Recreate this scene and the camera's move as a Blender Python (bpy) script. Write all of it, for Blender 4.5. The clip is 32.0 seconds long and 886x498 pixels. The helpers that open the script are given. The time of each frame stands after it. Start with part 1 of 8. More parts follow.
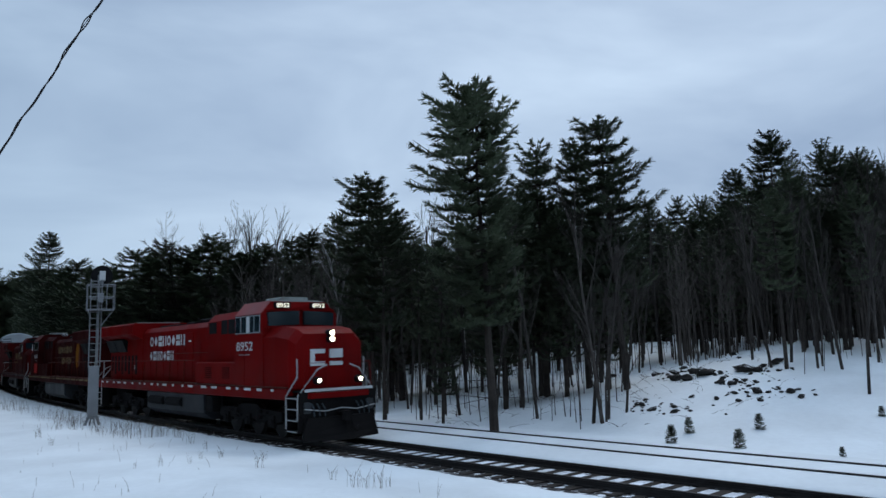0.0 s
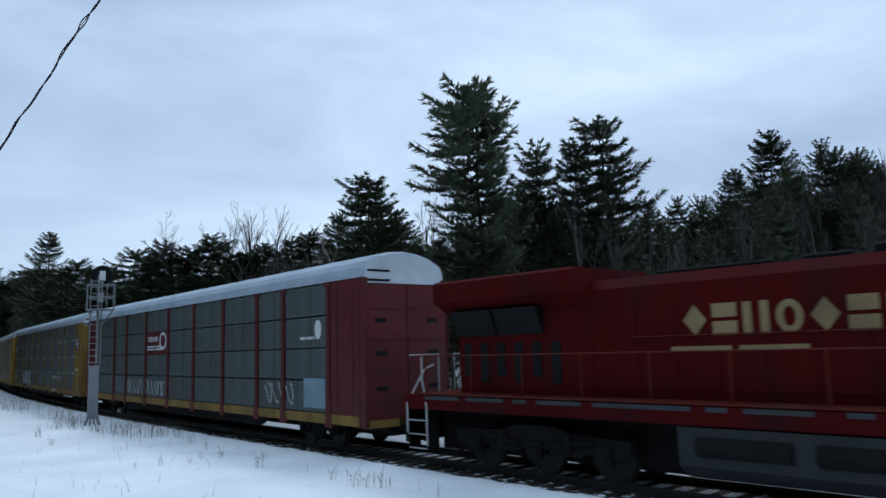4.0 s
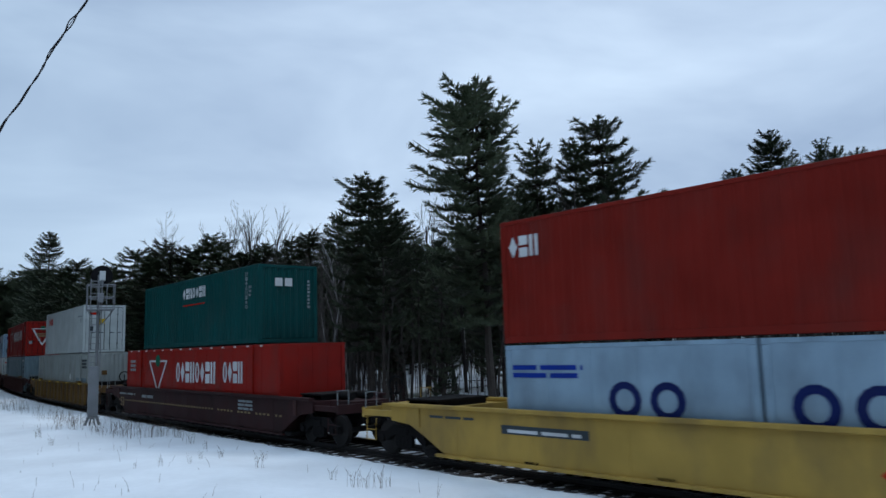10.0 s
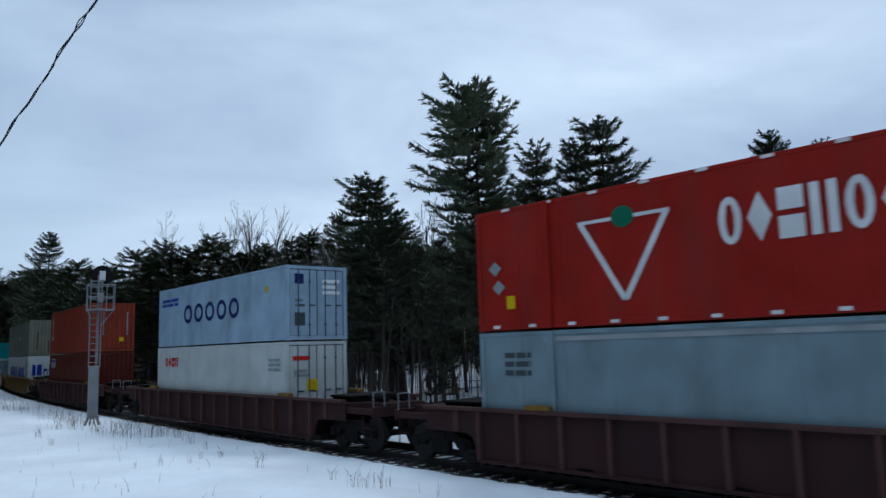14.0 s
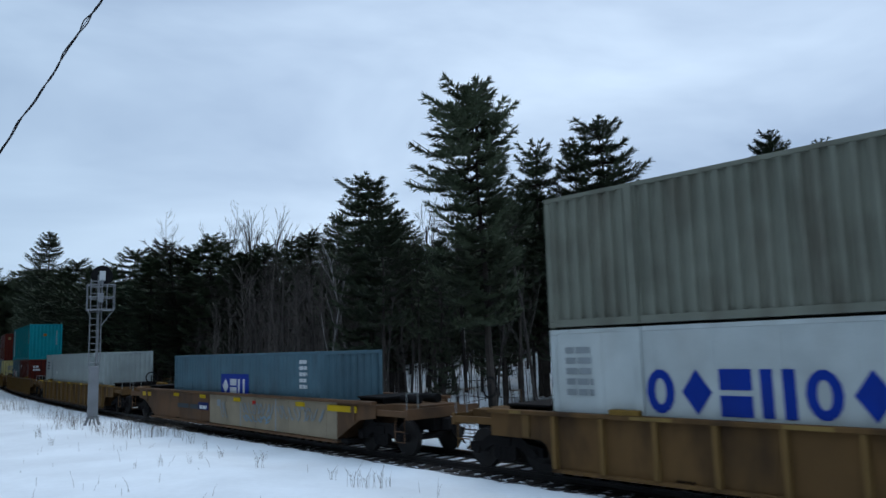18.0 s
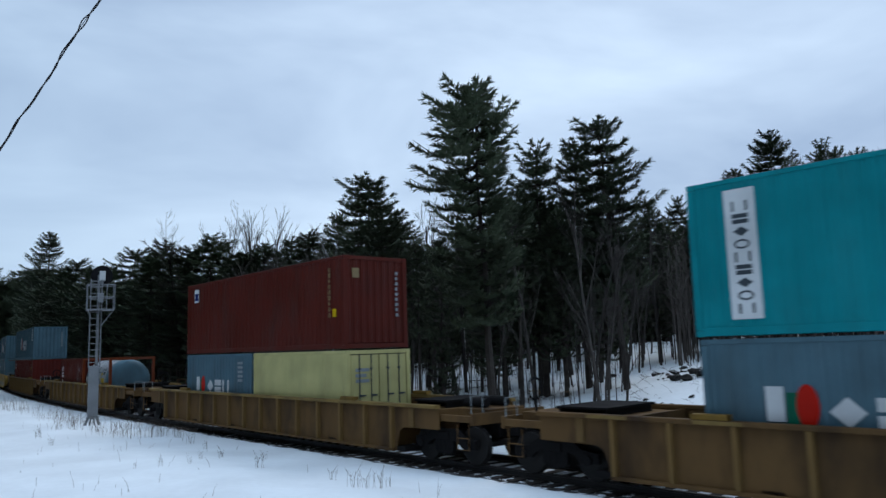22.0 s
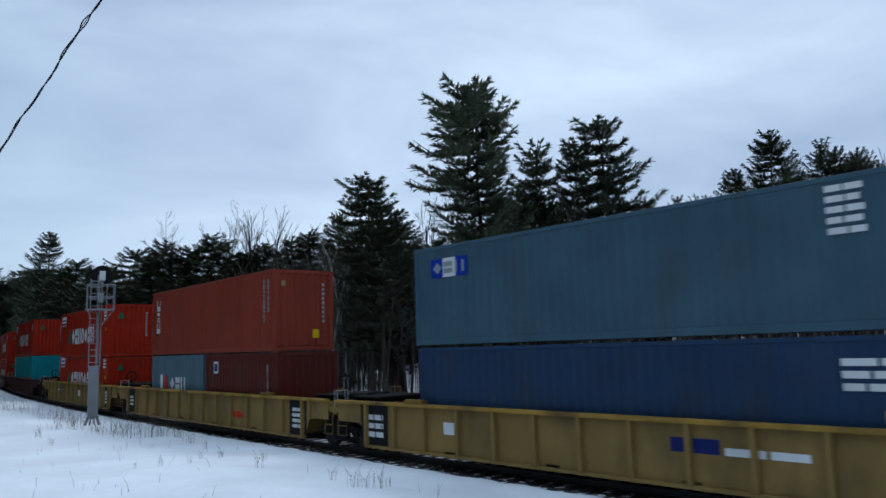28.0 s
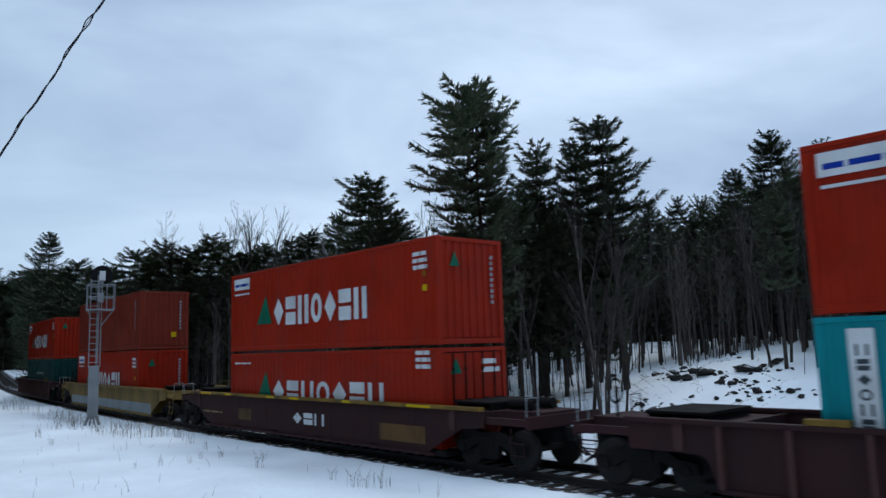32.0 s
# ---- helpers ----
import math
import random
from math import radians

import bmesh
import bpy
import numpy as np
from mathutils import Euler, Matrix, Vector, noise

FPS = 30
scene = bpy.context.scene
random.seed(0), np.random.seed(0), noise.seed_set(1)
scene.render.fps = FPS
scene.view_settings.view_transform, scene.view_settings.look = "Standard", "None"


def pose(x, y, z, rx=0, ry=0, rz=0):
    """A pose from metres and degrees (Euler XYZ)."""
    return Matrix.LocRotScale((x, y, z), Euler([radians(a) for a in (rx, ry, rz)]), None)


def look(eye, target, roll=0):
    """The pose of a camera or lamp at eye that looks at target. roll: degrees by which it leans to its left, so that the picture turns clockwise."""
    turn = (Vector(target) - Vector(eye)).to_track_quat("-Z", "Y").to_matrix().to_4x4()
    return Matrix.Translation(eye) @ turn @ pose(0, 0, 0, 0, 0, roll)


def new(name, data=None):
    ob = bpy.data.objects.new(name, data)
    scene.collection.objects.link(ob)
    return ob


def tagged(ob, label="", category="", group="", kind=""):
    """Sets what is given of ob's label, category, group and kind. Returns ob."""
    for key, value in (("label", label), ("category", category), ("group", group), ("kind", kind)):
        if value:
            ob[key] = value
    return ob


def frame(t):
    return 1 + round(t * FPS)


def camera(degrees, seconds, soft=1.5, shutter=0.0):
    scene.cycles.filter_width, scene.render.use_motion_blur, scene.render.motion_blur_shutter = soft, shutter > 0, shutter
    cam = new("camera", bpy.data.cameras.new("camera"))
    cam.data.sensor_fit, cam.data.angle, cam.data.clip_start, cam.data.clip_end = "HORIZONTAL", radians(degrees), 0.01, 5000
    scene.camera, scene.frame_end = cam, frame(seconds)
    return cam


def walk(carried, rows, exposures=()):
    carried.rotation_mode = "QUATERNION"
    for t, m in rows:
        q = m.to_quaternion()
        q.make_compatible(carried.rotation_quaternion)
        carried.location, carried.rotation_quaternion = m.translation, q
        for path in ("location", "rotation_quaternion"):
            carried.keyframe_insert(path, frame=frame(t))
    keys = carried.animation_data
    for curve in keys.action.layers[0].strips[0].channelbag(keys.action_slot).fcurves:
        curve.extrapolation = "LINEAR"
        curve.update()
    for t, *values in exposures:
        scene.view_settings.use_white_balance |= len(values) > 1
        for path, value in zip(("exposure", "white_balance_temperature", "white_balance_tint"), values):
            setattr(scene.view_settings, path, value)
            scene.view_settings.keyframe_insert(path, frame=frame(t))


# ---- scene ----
W_ALL = 32.0
cam = camera(61.49, W_ALL, shutter=0.14)
EYE = (0.0, 0.0, 2.924)
STILL = look(EYE, (0.0, 100.0, 2.924 + 100 * math.tan(0.1316)), -1.72)
walk(cam, [(0.0, STILL), (W_ALL, STILL)], ((0.0, 0.0), (1.0, 0.18), (3.0, 0.3), (6.0, 0.2), (8.0, 0.08), (9.0, 0.0), (11.0, 0.28), (13.0, 0.12), (14.0, 0.15), (17.0, 0.25), (19.0, 0.15), (24.0, 0.28), (28.0, 0.2), (32.0, 0.2)))

# ---- sky and light: a cold overcast winter afternoon ----
SUN_EL, SUN_AZ = radians(52), radians(25)
world = bpy.data.worlds.new("overcast_sky")
scene.world = world
world.use_nodes = True
wt = world.node_tree
wt.nodes.clear()
w_out = wt.nodes.new("ShaderNodeOutputWorld")
w_bg = wt.nodes.new("ShaderNodeBackground")
w_sky = wt.nodes.new("ShaderNodeTexSky")
w_sky.sky_type, w_sky.sun_disc = "NISHITA", False
w_sky.sun_elevation, w_sky.sun_rotation = SUN_EL, SUN_AZ
w_co = wt.nodes.new("ShaderNodeTexCoord")
w_map = wt.nodes.new("ShaderNodeMapping")
w_map.inputs["Scale"].default_value = (1.0, 1.0, 2.6)
w_map.inputs["Location"].default_value = (0.35, 0.1, 0.4)
w_n1 = wt.nodes.new("ShaderNodeTexNoise")
w_n1.inputs["Scale"].default_value = 2.1
w_n1.inputs["Detail"].default_value = 5.0
w_n1.inputs["Roughness"].default_value = 0.5
w_n1.inputs["Distortion"].default_value = 0.35
w_ramp = wt.nodes.new("ShaderNodeValToRGB")
w_ramp.color_ramp.elements[0].position = 0.32
w_ramp.color_ramp.elements[0].color = (0.28, 0.385, 0.555, 1)
w_ramp.color_ramp.elements[1].position = 0.72
w_ramp.color_ramp.elements[1].color = (0.60, 0.75, 0.93, 1)
w_mul = wt.nodes.new("ShaderNodeMixRGB")
w_mul.blend_type = "MIX"
w_mul.inputs[0].default_value = 0.12
wt.links.new(w_co.outputs["Generated"], w_map.inputs["Vector"])
wt.links.new(w_map.outputs["Vector"], w_n1.inputs["Vector"])
wt.links.new(w_n1.outputs["Fac"], w_ramp.inputs["Fac"])
w_skb = wt.nodes.new("ShaderNodeMixRGB")
w_skb.blend_type = "MULTIPLY"
w_skb.inputs[0].default_value = 1.0
w_skb.inputs[2].default_value = (0.09, 0.09, 0.09, 1)
wt.links.new(w_sky.outputs["Color"], w_skb.inputs[1])
wt.links.new(w_ramp.outputs["Color"], w_mul.inputs[1])
wt.links.new(w_skb.outputs["Color"], w_mul.inputs[2])
# an overcast sky is brightest overhead
w_sep = wt.nodes.new("ShaderNodeSeparateXYZ")
w_top = wt.nodes.new("ShaderNodeMapRange")
w_top.inputs["From Min"].default_value, w_top.inputs["From Max"].default_value = 0.45, 1.0
w_top.inputs["To Min"].default_value, w_top.inputs["To Max"].default_value = 1.0, 1.75
w_zen = wt.nodes.new("ShaderNodeMixRGB")
w_zen.blend_type = "MULTIPLY"
w_zen.inputs[0].default_value = 1.0
wt.links.new(w_co.outputs["Generated"], w_sep.inputs["Vector"])
wt.links.new(w_sep.outputs["Z"], w_top.inputs["Value"])
wt.links.new(w_mul.outputs["Color"], w_zen.inputs[1])
wt.links.new(w_top.outputs["Result"], w_zen.inputs[2])
# the cloud is heavier towards the west (minus x)
w_half = wt.nodes.new("ShaderNodeMapRange")
w_half.inputs["From Min"].default_value, w_half.inputs["From Max"].default_value = -1.0, 1.0
w_bank = wt.nodes.new("ShaderNodeValToRGB")
w_bank.color_ramp.elements[0].position, w_bank.color_ramp.elements[1].position = 0.22, 0.55
w_bank.color_ramp.elements[0].color = (0.78, 0.82, 0.85, 1)
w_bank.color_ramp.elements[1].color = (1.0, 1.0, 1.0, 1)
w_mid = w_bank.color_ramp.elements.new(0.40)
w_mid.color = (0.97, 0.975, 0.98, 1)
w_low = wt.nodes.new("ShaderNodeMixRGB")
w_low.blend_type = "MULTIPLY"
w_low.inputs[0].default_value = 1.0
wt.links.new(w_sep.outputs["X"], w_half.inputs["Value"])
wt.links.new(w_half.outputs["Result"], w_bank.inputs["Fac"])
wt.links.new(w_zen.outputs["Color"], w_low.inputs[1])
wt.links.new(w_bank.outputs["Color"], w_low.inputs[2])
wt.links.new(w_low.outputs["Color"], w_bg.inputs["Color"])
w_bg.inputs["Strength"].default_value = 1.06
wt.links.new(w_bg.outputs["Background"], w_out.inputs["Surface"])

sun_data = bpy.data.lights.new("sun", "SUN")
sun_data.energy, sun_data.angle, sun_data.color = 0.5, radians(25), (1.0, 0.97, 0.93)
sun = new("sun", sun_data)
sun.matrix_world = look((0, 0, 60), (-30 * math.sin(SUN_AZ), -30 * math.cos(SUN_AZ), 60 - 30 * math.tan(SUN_EL)))
scene.view_settings.exposure = 0.0

# ---- materials ----
MATS = {}


def material(name, color, rough=0.6, metal=0.0, vary=0.15, grain=30.0, patch=1.2, bump=0.0, spec=0.4, dirt=0.0, dirt_color=(0.05, 0.045, 0.04), streak=False, emit=0.0, jitter=0.0):
    """Colour with grain and patches at two scales, grime, and relief."""
    if name in MATS:
        return MATS[name]
    m = bpy.data.materials.new(name)
    m.use_nodes = True
    nt = m.node_tree
    bs = nt.nodes["Principled BSDF"]
    bs.inputs["Metallic"].default_value = metal
    bs.inputs["Specular IOR Level"].default_value = spec
    co = nt.nodes.new("ShaderNodeTexCoord")

    def noise_tex(scale, detail=4.0, stretch=None):
        n = nt.nodes.new("ShaderNodeTexNoise")
        n.inputs["Scale"].default_value = scale
        n.inputs["Detail"].default_value = detail
        if stretch:
            mp = nt.nodes.new("ShaderNodeMapping")
            mp.inputs["Scale"].default_value = stretch
            nt.links.new(co.outputs["Object"], mp.inputs["Vector"])
            nt.links.new(mp.outputs["Vector"], n.inputs["Vector"])
        else:
            nt.links.new(co.outputs["Object"], n.inputs["Vector"])
        return n

    def mix(kind, fac, a, b):
        x = nt.nodes.new("ShaderNodeMixRGB")
        x.blend_type = kind
        for k, v in ((0, fac), (1, a), (2, b)):
            if isinstance(v, (int, float)):
                x.inputs[k].default_value = v
            elif isinstance(v, tuple):
                x.inputs[k].default_value = (*v, 1)
            else:
                nt.links.new(v, x.inputs[k])
        return x.outputs[0]

    def span(src, a, b, c, d):
        r = nt.nodes.new("ShaderNodeMapRange")
        for k, v in zip(("From Min", "From Max", "To Min", "To Max"), (a, b, c, d)):
            r.inputs[k].default_value = v
        nt.links.new(src, r.inputs["Value"])
        return r.outputs["Result"]

    n1, n2 = noise_tex(grain), noise_tex(patch, 5.0)
    dark = tuple(c * (1 - vary) for c in color)
    light = tuple(min(1, c * (1 + vary)) for c in color)
    c = mix("MIX", span(n2.outputs["Fac"], 0.35, 0.65, 0, 1), dark, light)
    c = mix("MULTIPLY", 0.6, c, mix("MIX", span(n1.outputs["Fac"], 0.3, 0.7, 0, 1), (1 - vary, 1 - vary, 1 - vary), (1.0, 1.0, 1.0)))
    if dirt > 0:
        n3 = noise_tex(1.0, 6.0, streak if isinstance(streak, tuple) else (1.1, 1.1, 0.5) if streak else (1.3, 1.3, 1.3))
        c = mix("MIX", span(n3.outputs["Fac"], 0.47, 0.75, 0, dirt), c, dirt_color)
    if jitter > 0:
        oi = nt.nodes.new("ShaderNodeObjectInfo")
        hv = nt.nodes.new("ShaderNodeHueSaturation")
        nt.links.new(span(oi.outputs["Random"], 0, 1, 1 - jitter, 1 + jitter), hv.inputs["Value"])
        nt.links.new(c, hv.inputs["Color"])
        c = hv.outputs["Color"]
    nt.links.new(c, bs.inputs["Base Color"])
    nt.links.new(span(n2.outputs["Fac"], 0.3, 0.7, max(0.05, rough - 0.12), min(1, rough + 0.12)), bs.inputs["Roughness"])
    if bump > 0:
        bp = nt.nodes.new("ShaderNodeBump")
        bp.inputs["Strength"].default_value = min(1.0, bump)
        bp.inputs["Distance"].default_value = 0.02 * bump
        nt.links.new(n1.outputs["Fac"], bp.inputs["Height"])
        nt.links.new(bp.outputs["Normal"], bs.inputs["Normal"])
    if emit > 0:
        bs.inputs["Emission Color"].default_value = (*color, 1)
        bs.inputs["Emission Strength"].default_value = emit
    MATS[name] = m
    return m


def two_tone(name, a, b, scale, lo, hi, rough=0.9, bump=0.4, spec=0.2):
    """Two materials' colours broken up by noise: snow on stone, bark, ballast."""
    if name in MATS:
        return MATS[name]
    m = material(name, a, rough, 0, 0.2, scale * 3, scale * 0.4, bump, spec)
    nt = m.node_tree
    bs = nt.nodes["Principled BSDF"]
    old = bs.inputs["Base Color"].links[0].from_socket
    n = nt.nodes.new("ShaderNodeTexNoise")
    n.inputs["Scale"].default_value, n.inputs["Detail"].default_value = scale, 6
    co = nt.nodes.new("ShaderNodeTexCoord")
    nt.links.new(co.outputs["Object"], n.inputs["Vector"])
    r = nt.nodes.new("ShaderNodeMapRange")
    r.inputs["From Min"].default_value, r.inputs["From Max"].default_value = lo, hi
    nt.links.new(n.outputs["Fac"], r.inputs["Value"])
    x = nt.nodes.new("ShaderNodeMixRGB")
    nt.links.new(r.outputs["Result"], x.inputs[0])
    nt.links.new(old, x.inputs[1])
    x.inputs[2].default_value = (*b, 1)
    nt.links.new(x.outputs[0], bs.inputs["Base Color"])
    return m


SNOW = material("snow", (0.77, 0.81, 0.83), 0.75, 0, 0.07, 5.0, 0.35, 1.0, 0.3)
BALLAST = two_tone("ballast", (0.045, 0.042, 0.042), (0.75, 0.78, 0.82), 5.0, 0.53, 0.58, 0.95, 1.0)
CRIB = two_tone("crib_snow", (0.72, 0.75, 0.79), (0.05, 0.045, 0.045), 5.0, 0.60, 0.68, 0.9, 0.6)
TIE = material("creosoted_timber", (0.035, 0.028, 0.024), 0.85, 0, 0.3, 25, 2, 0.6, 0.2, jitter=0.25)
RAIL = material("rail_steel", (0.022, 0.019, 0.018), 0.5, 0.3, 0.2, 20, 2, 0.2, 0.4)
BARK_PINE = material("pine_bark", (0.052, 0.043, 0.037), 0.95, 0, 0.35, 12, 1.5, 1.0, 0.15, jitter=0.2)
BARK_GREY = material("grey_bark", (0.056, 0.048, 0.043), 0.95, 0, 0.35, 14, 1.5, 0.8, 0.15, jitter=0.3)
BARK_TWIG = material("twig_bark", (0.105, 0.090, 0.080), 0.95, 0, 0.3, 14, 1.5, 0, 0.1)
BARK_BIRCH = material("pale_bark", (0.30, 0.28, 0.27), 0.9, 0, 0.35, 10, 1.5, 0.4, 0.2, jitter=0.2)
NEEDLES = material("pine_needles", (0.090, 0.112, 0.070), 0.8, 0, 0.4, 3, 0.5, 0.0, 0.15, jitter=0.3)
ROCK = two_tone("rock", (0.030, 0.028, 0.026), (0.80, 0.83, 0.86), 2.2, 0.5, 0.56, 0.95, 1.0)


def settle_snow(m):
    """Snow lies on the upward faces only."""
    nt = m.node_tree
    bs = nt.nodes["Principled BSDF"]
    x = bs.inputs["Base Color"].links[0].from_node
    old = x.inputs[0].links[0].from_socket
    geo, sep = nt.nodes.new("ShaderNodeNewGeometry"), nt.nodes.new("ShaderNodeSeparateXYZ")
    nt.links.new(geo.outputs["Normal"], sep.inputs["Vector"])
    r = nt.nodes.new("ShaderNodeMapRange")
    r.inputs["From Min"].default_value, r.inputs["From Max"].default_value = 0.86, 0.97
    nt.links.new(sep.outputs["Z"], r.inputs["Value"])
    mu = nt.nodes.new("ShaderNodeMath")
    mu.operation = "MULTIPLY"
    nt.links.new(old, mu.inputs[0])
    nt.links.new(r.outputs["Result"], mu.inputs[1])
    nt.links.new(mu.outputs[0], x.inputs[0])


settle_snow(ROCK)
GRASS = material("dry_grass", (0.16, 0.13, 0.10), 0.9, 0, 0.3, 20, 2, 0, 0.1)
GALV = material("galvanised_steel", (0.21, 0.22, 0.23), 0.5, 0.3, 0.12, 15, 1.5, 0.1, 0.5)
BLACK = material("black_paint", (0.008, 0.008, 0.009), 0.7, 0, 0.2, 15, 2, 0, 0.12)
CABLE = material("black_cable", (0.004, 0.004, 0.006), 0.6, 0, 0.2, 30, 5)


# ---- mesh tools ----
class Mesh:
    """Collects vertices and faces of one part."""

    def __init__(self):
        self.v, self.f = [], []

    def add(self, verts, faces):
        n = len(self.v)
        self.v.extend(verts)
        self.f.extend([tuple(i + n for i in f) for f in faces])
        return self

    def box(self, x0, x1, y0, y1, z0, z1, b=0.0):
        if b <= 0:
            return self.add([(x, y, z) for x in (x0, x1) for y in (y0, y1) for z in (z0, z1)],
                            [(0, 1, 3, 2), (4, 6, 7, 5), (0, 4, 5, 1), (2, 3, 7, 6), (0, 2, 6, 4), (1, 5, 7, 3)])
        # edges along x chamfered, and the ends
        prof = [(y0 + b, z0), (y1 - b, z0), (y1, z0 + b), (y1, z1 - b), (y1 - b, z1), (y0 + b, z1), (y0, z1 - b), (y0, z0 + b)]
        return self.prism(prof, x0, x1)

    def prism(self, prof, a0, a1, axis="x"):
        """A polygon run along an axis; its points are the two other coordinates in order."""
        n = len(prof)

        def p(a, q):
            return (a, q[0], q[1]) if axis == "x" else (q[0], a, q[1]) if axis == "y" else (q[0], q[1], a)
        vs = [p(a0, q) for q in prof] + [p(a1, q) for q in prof]
        fs = [(i, (i + 1) % n, n + (i + 1) % n, n + i) for i in range(n)]
        fs += [tuple(range(n - 1, -1, -1)), tuple(range(n, 2 * n))]
        return self.add(vs, fs)

    def loft(self, rings, caps=True):
        n = len(rings[0])
        vs = [p for r in rings for p in r]
        fs = []
        for k in range(len(rings) - 1):
            for i in range(n):
                j = (i + 1) % n
                fs.append((k * n + i, k * n + j, (k + 1) * n + j, (k + 1) * n + i))
        if caps:
            fs += [tuple(range(n - 1, -1, -1)), tuple(range((len(rings) - 1) * n, len(rings) * n))]
        return self.add(vs, fs)

    def tube(self, path, r, n=6, r1=None):
        """A round bar along points; r to r1."""
        pts = [Vector(p) for p in path]
        rings = []
        for i, p in enumerate(pts):
            d = (pts[min(i + 1, len(pts) - 1)] - pts[max(i - 1, 0)])
            if d.length < 1e-9:
                d = Vector((0, 0, 1))
            d.normalize()
            up = Vector((0, 0, 1)) if abs(d.z) < 0.9 else Vector((1, 0, 0))
            a = d.cross(up).normalized()
            b = d.cross(a)
            rr = r if r1 is None else r + (r1 - r) * i / max(1, len(pts) - 1)
            rings.append([tuple(p + a * (rr * math.cos(2 * math.pi * k / n)) + b * (rr * math.sin(2 * math.pi * k / n))) for k in range(n)])
        return self.loft(rings)

    def disc(self, c, axis, r, t, n=16):
        c, a = Vector(c), Vector(axis).normalized()
        return self.tube([c - a * t / 2, c + a * t / 2], r, n)

    def data(self, name, mat, smooth=False):
        me = bpy.data.meshes.new(name)
        me.from_pydata(self.v, [], self.f)
        me.materials.append(mat)
        if smooth:
            me.polygons.foreach_set("use_smooth", [True] * len(me.polygons))
        me.update()
        return me


def part(name, mesh, mat, parent, label="", smooth=False):
    ob = new(name, mesh.data(name, mat, smooth) if isinstance(mesh, Mesh) else mesh)
    ob.parent = parent
    if label:
        ob["label"] = label
    return ob


def thing(name, label, category, group="", m=None, kind=""):
    ob = new(name)
    ob.empty_display_size = 0.3
    if m is not None:
        ob.matrix_basis = m
    return tagged(ob, label, category, group, kind)


# ---- the line of the track: an arc, straight beyond its ends ----
TH, KAP, D0, SPEED = -0.842, 0.0019, 21.2173, 18.4771
S_LO, S_HI = -95.0, 50.0


def line(s):
    """Place and heading on the main track, s metres along it."""
    c = min(max(s, S_LO), S_HI)
    a = TH + KAP * c
    x = (math.sin(a) - math.sin(TH)) / KAP
    y = D0 - (math.cos(a) - math.cos(TH)) / KAP
    return x + (s - c) * math.cos(a), y + (s - c) * math.sin(a), a


def on(s, lat, z=0.0):
    x, y, a = line(s)
    return (x - math.sin(a) * lat, y + math.cos(a) * lat, z)


R_ARC = 1 / KAP
CX, CY = -math.sin(TH) * R_ARC, D0 + math.cos(TH) * R_ARC


def off(x, y):
    """s and lateral distance (positive beyond the track) of a place."""
    a = math.atan2(x - CX, CY - y)
    s = (a - TH) * R_ARC
    if s < S_LO or s > S_HI:
        e = S_LO if s < S_LO else S_HI
        px, py, h = line(e)
        ds = (x - px) * math.cos(h) + (y - py) * math.sin(h)
        return e + ds, -(x - px) * math.sin(h) + (y - py) * math.cos(h)
    return s, R_ARC - math.hypot(x - CX, y - CY)


def smooth(a, b, x):
    t = min(1.0, max(0.0, (x - a) / (b - a)))
    return t * t * (3 - 2 * t)


def ground_z(x, y):
    s, lat = off(x, y)
    far = math.hypot(x, y)
    n = noise.noise(Vector((x * 0.22, y * 0.22, 0.0))) * 0.12 + noise.noise(Vector((x * 0.7, y * 0.7, 3.0))) * 0.055
    z = -0.16 + n * smooth(2.6, 6.0, -lat) + n * smooth(5.2, 8.5, lat)
    if lat < 0:
        z += 0.22 * smooth(-3.0, -6.0, lat)
        z += 1.15 * smooth(11.5, 3.0, far)
        return z
    z += 0.10 * smooth(2.4, 2.9, lat)
    z -= 0.30 * smooth(5.6, 7.5, lat) * smooth(16.0, 9.0, lat)
    # the wooded slope beyond the siding
    z += 2.5 * smooth(8.0, 46.0, lat) + 2.0 * smooth(46.0, 120.0, lat)
    # the rocky knoll
    kx, ky = x - 17.0, y - 36.0
    z += smooth(5.2, 10.0, lat) * 1.75 * math.exp(-((kx * 0.8 + ky * 0.6) / 13.0) ** 2 - ((kx * 0.6 - ky * 0.8) / 9.0) ** 2)
    kx, ky = x - 36.0, y - 60.0
    z += smooth(5.2, 10.0, lat) * 1.0 * math.exp(-(kx / 17.0) ** 2 - (ky / 15.0) ** 2)
    z += smooth(9.0, 20.0, lat) * (noise.noise(Vector((x * 0.09, y * 0.09, 7.0))) * 0.5)
    if abs(lat) < 2.5:
        z = -0.22
    return z


# ---- ground: one sheet to the horizon ----
def ticks(lo, hi, mid0, mid1, step, grow):
    v = list(np.arange(mid0, mid1 + 1e-6, step))
    d, x = step, mid1
    while x < hi:
        d *= grow
        x += d
        v.append(min(x, hi))
    d, x = step, mid0
    while x > lo:
        d *= grow
        x -= d
        v.insert(0, max(x, lo))
    return v


def snow_edge(x, y, l):
    """Height of the snow beside the track: banked up to the tie ends on one side."""
    if l > 0:
        return -0.185 if l > 2.1 else -0.23 if l > 2.0 else -0.45
    n = noise.noise(Vector((x * 1.3, y * 1.3, 5.0)))
    if l < -1.5:
        return -0.172 + 0.018 * n
    return -0.19 + 0.05 * n if l < -1.4 else -0.30 + 0.10 * n if l < -1.3 else -0.45


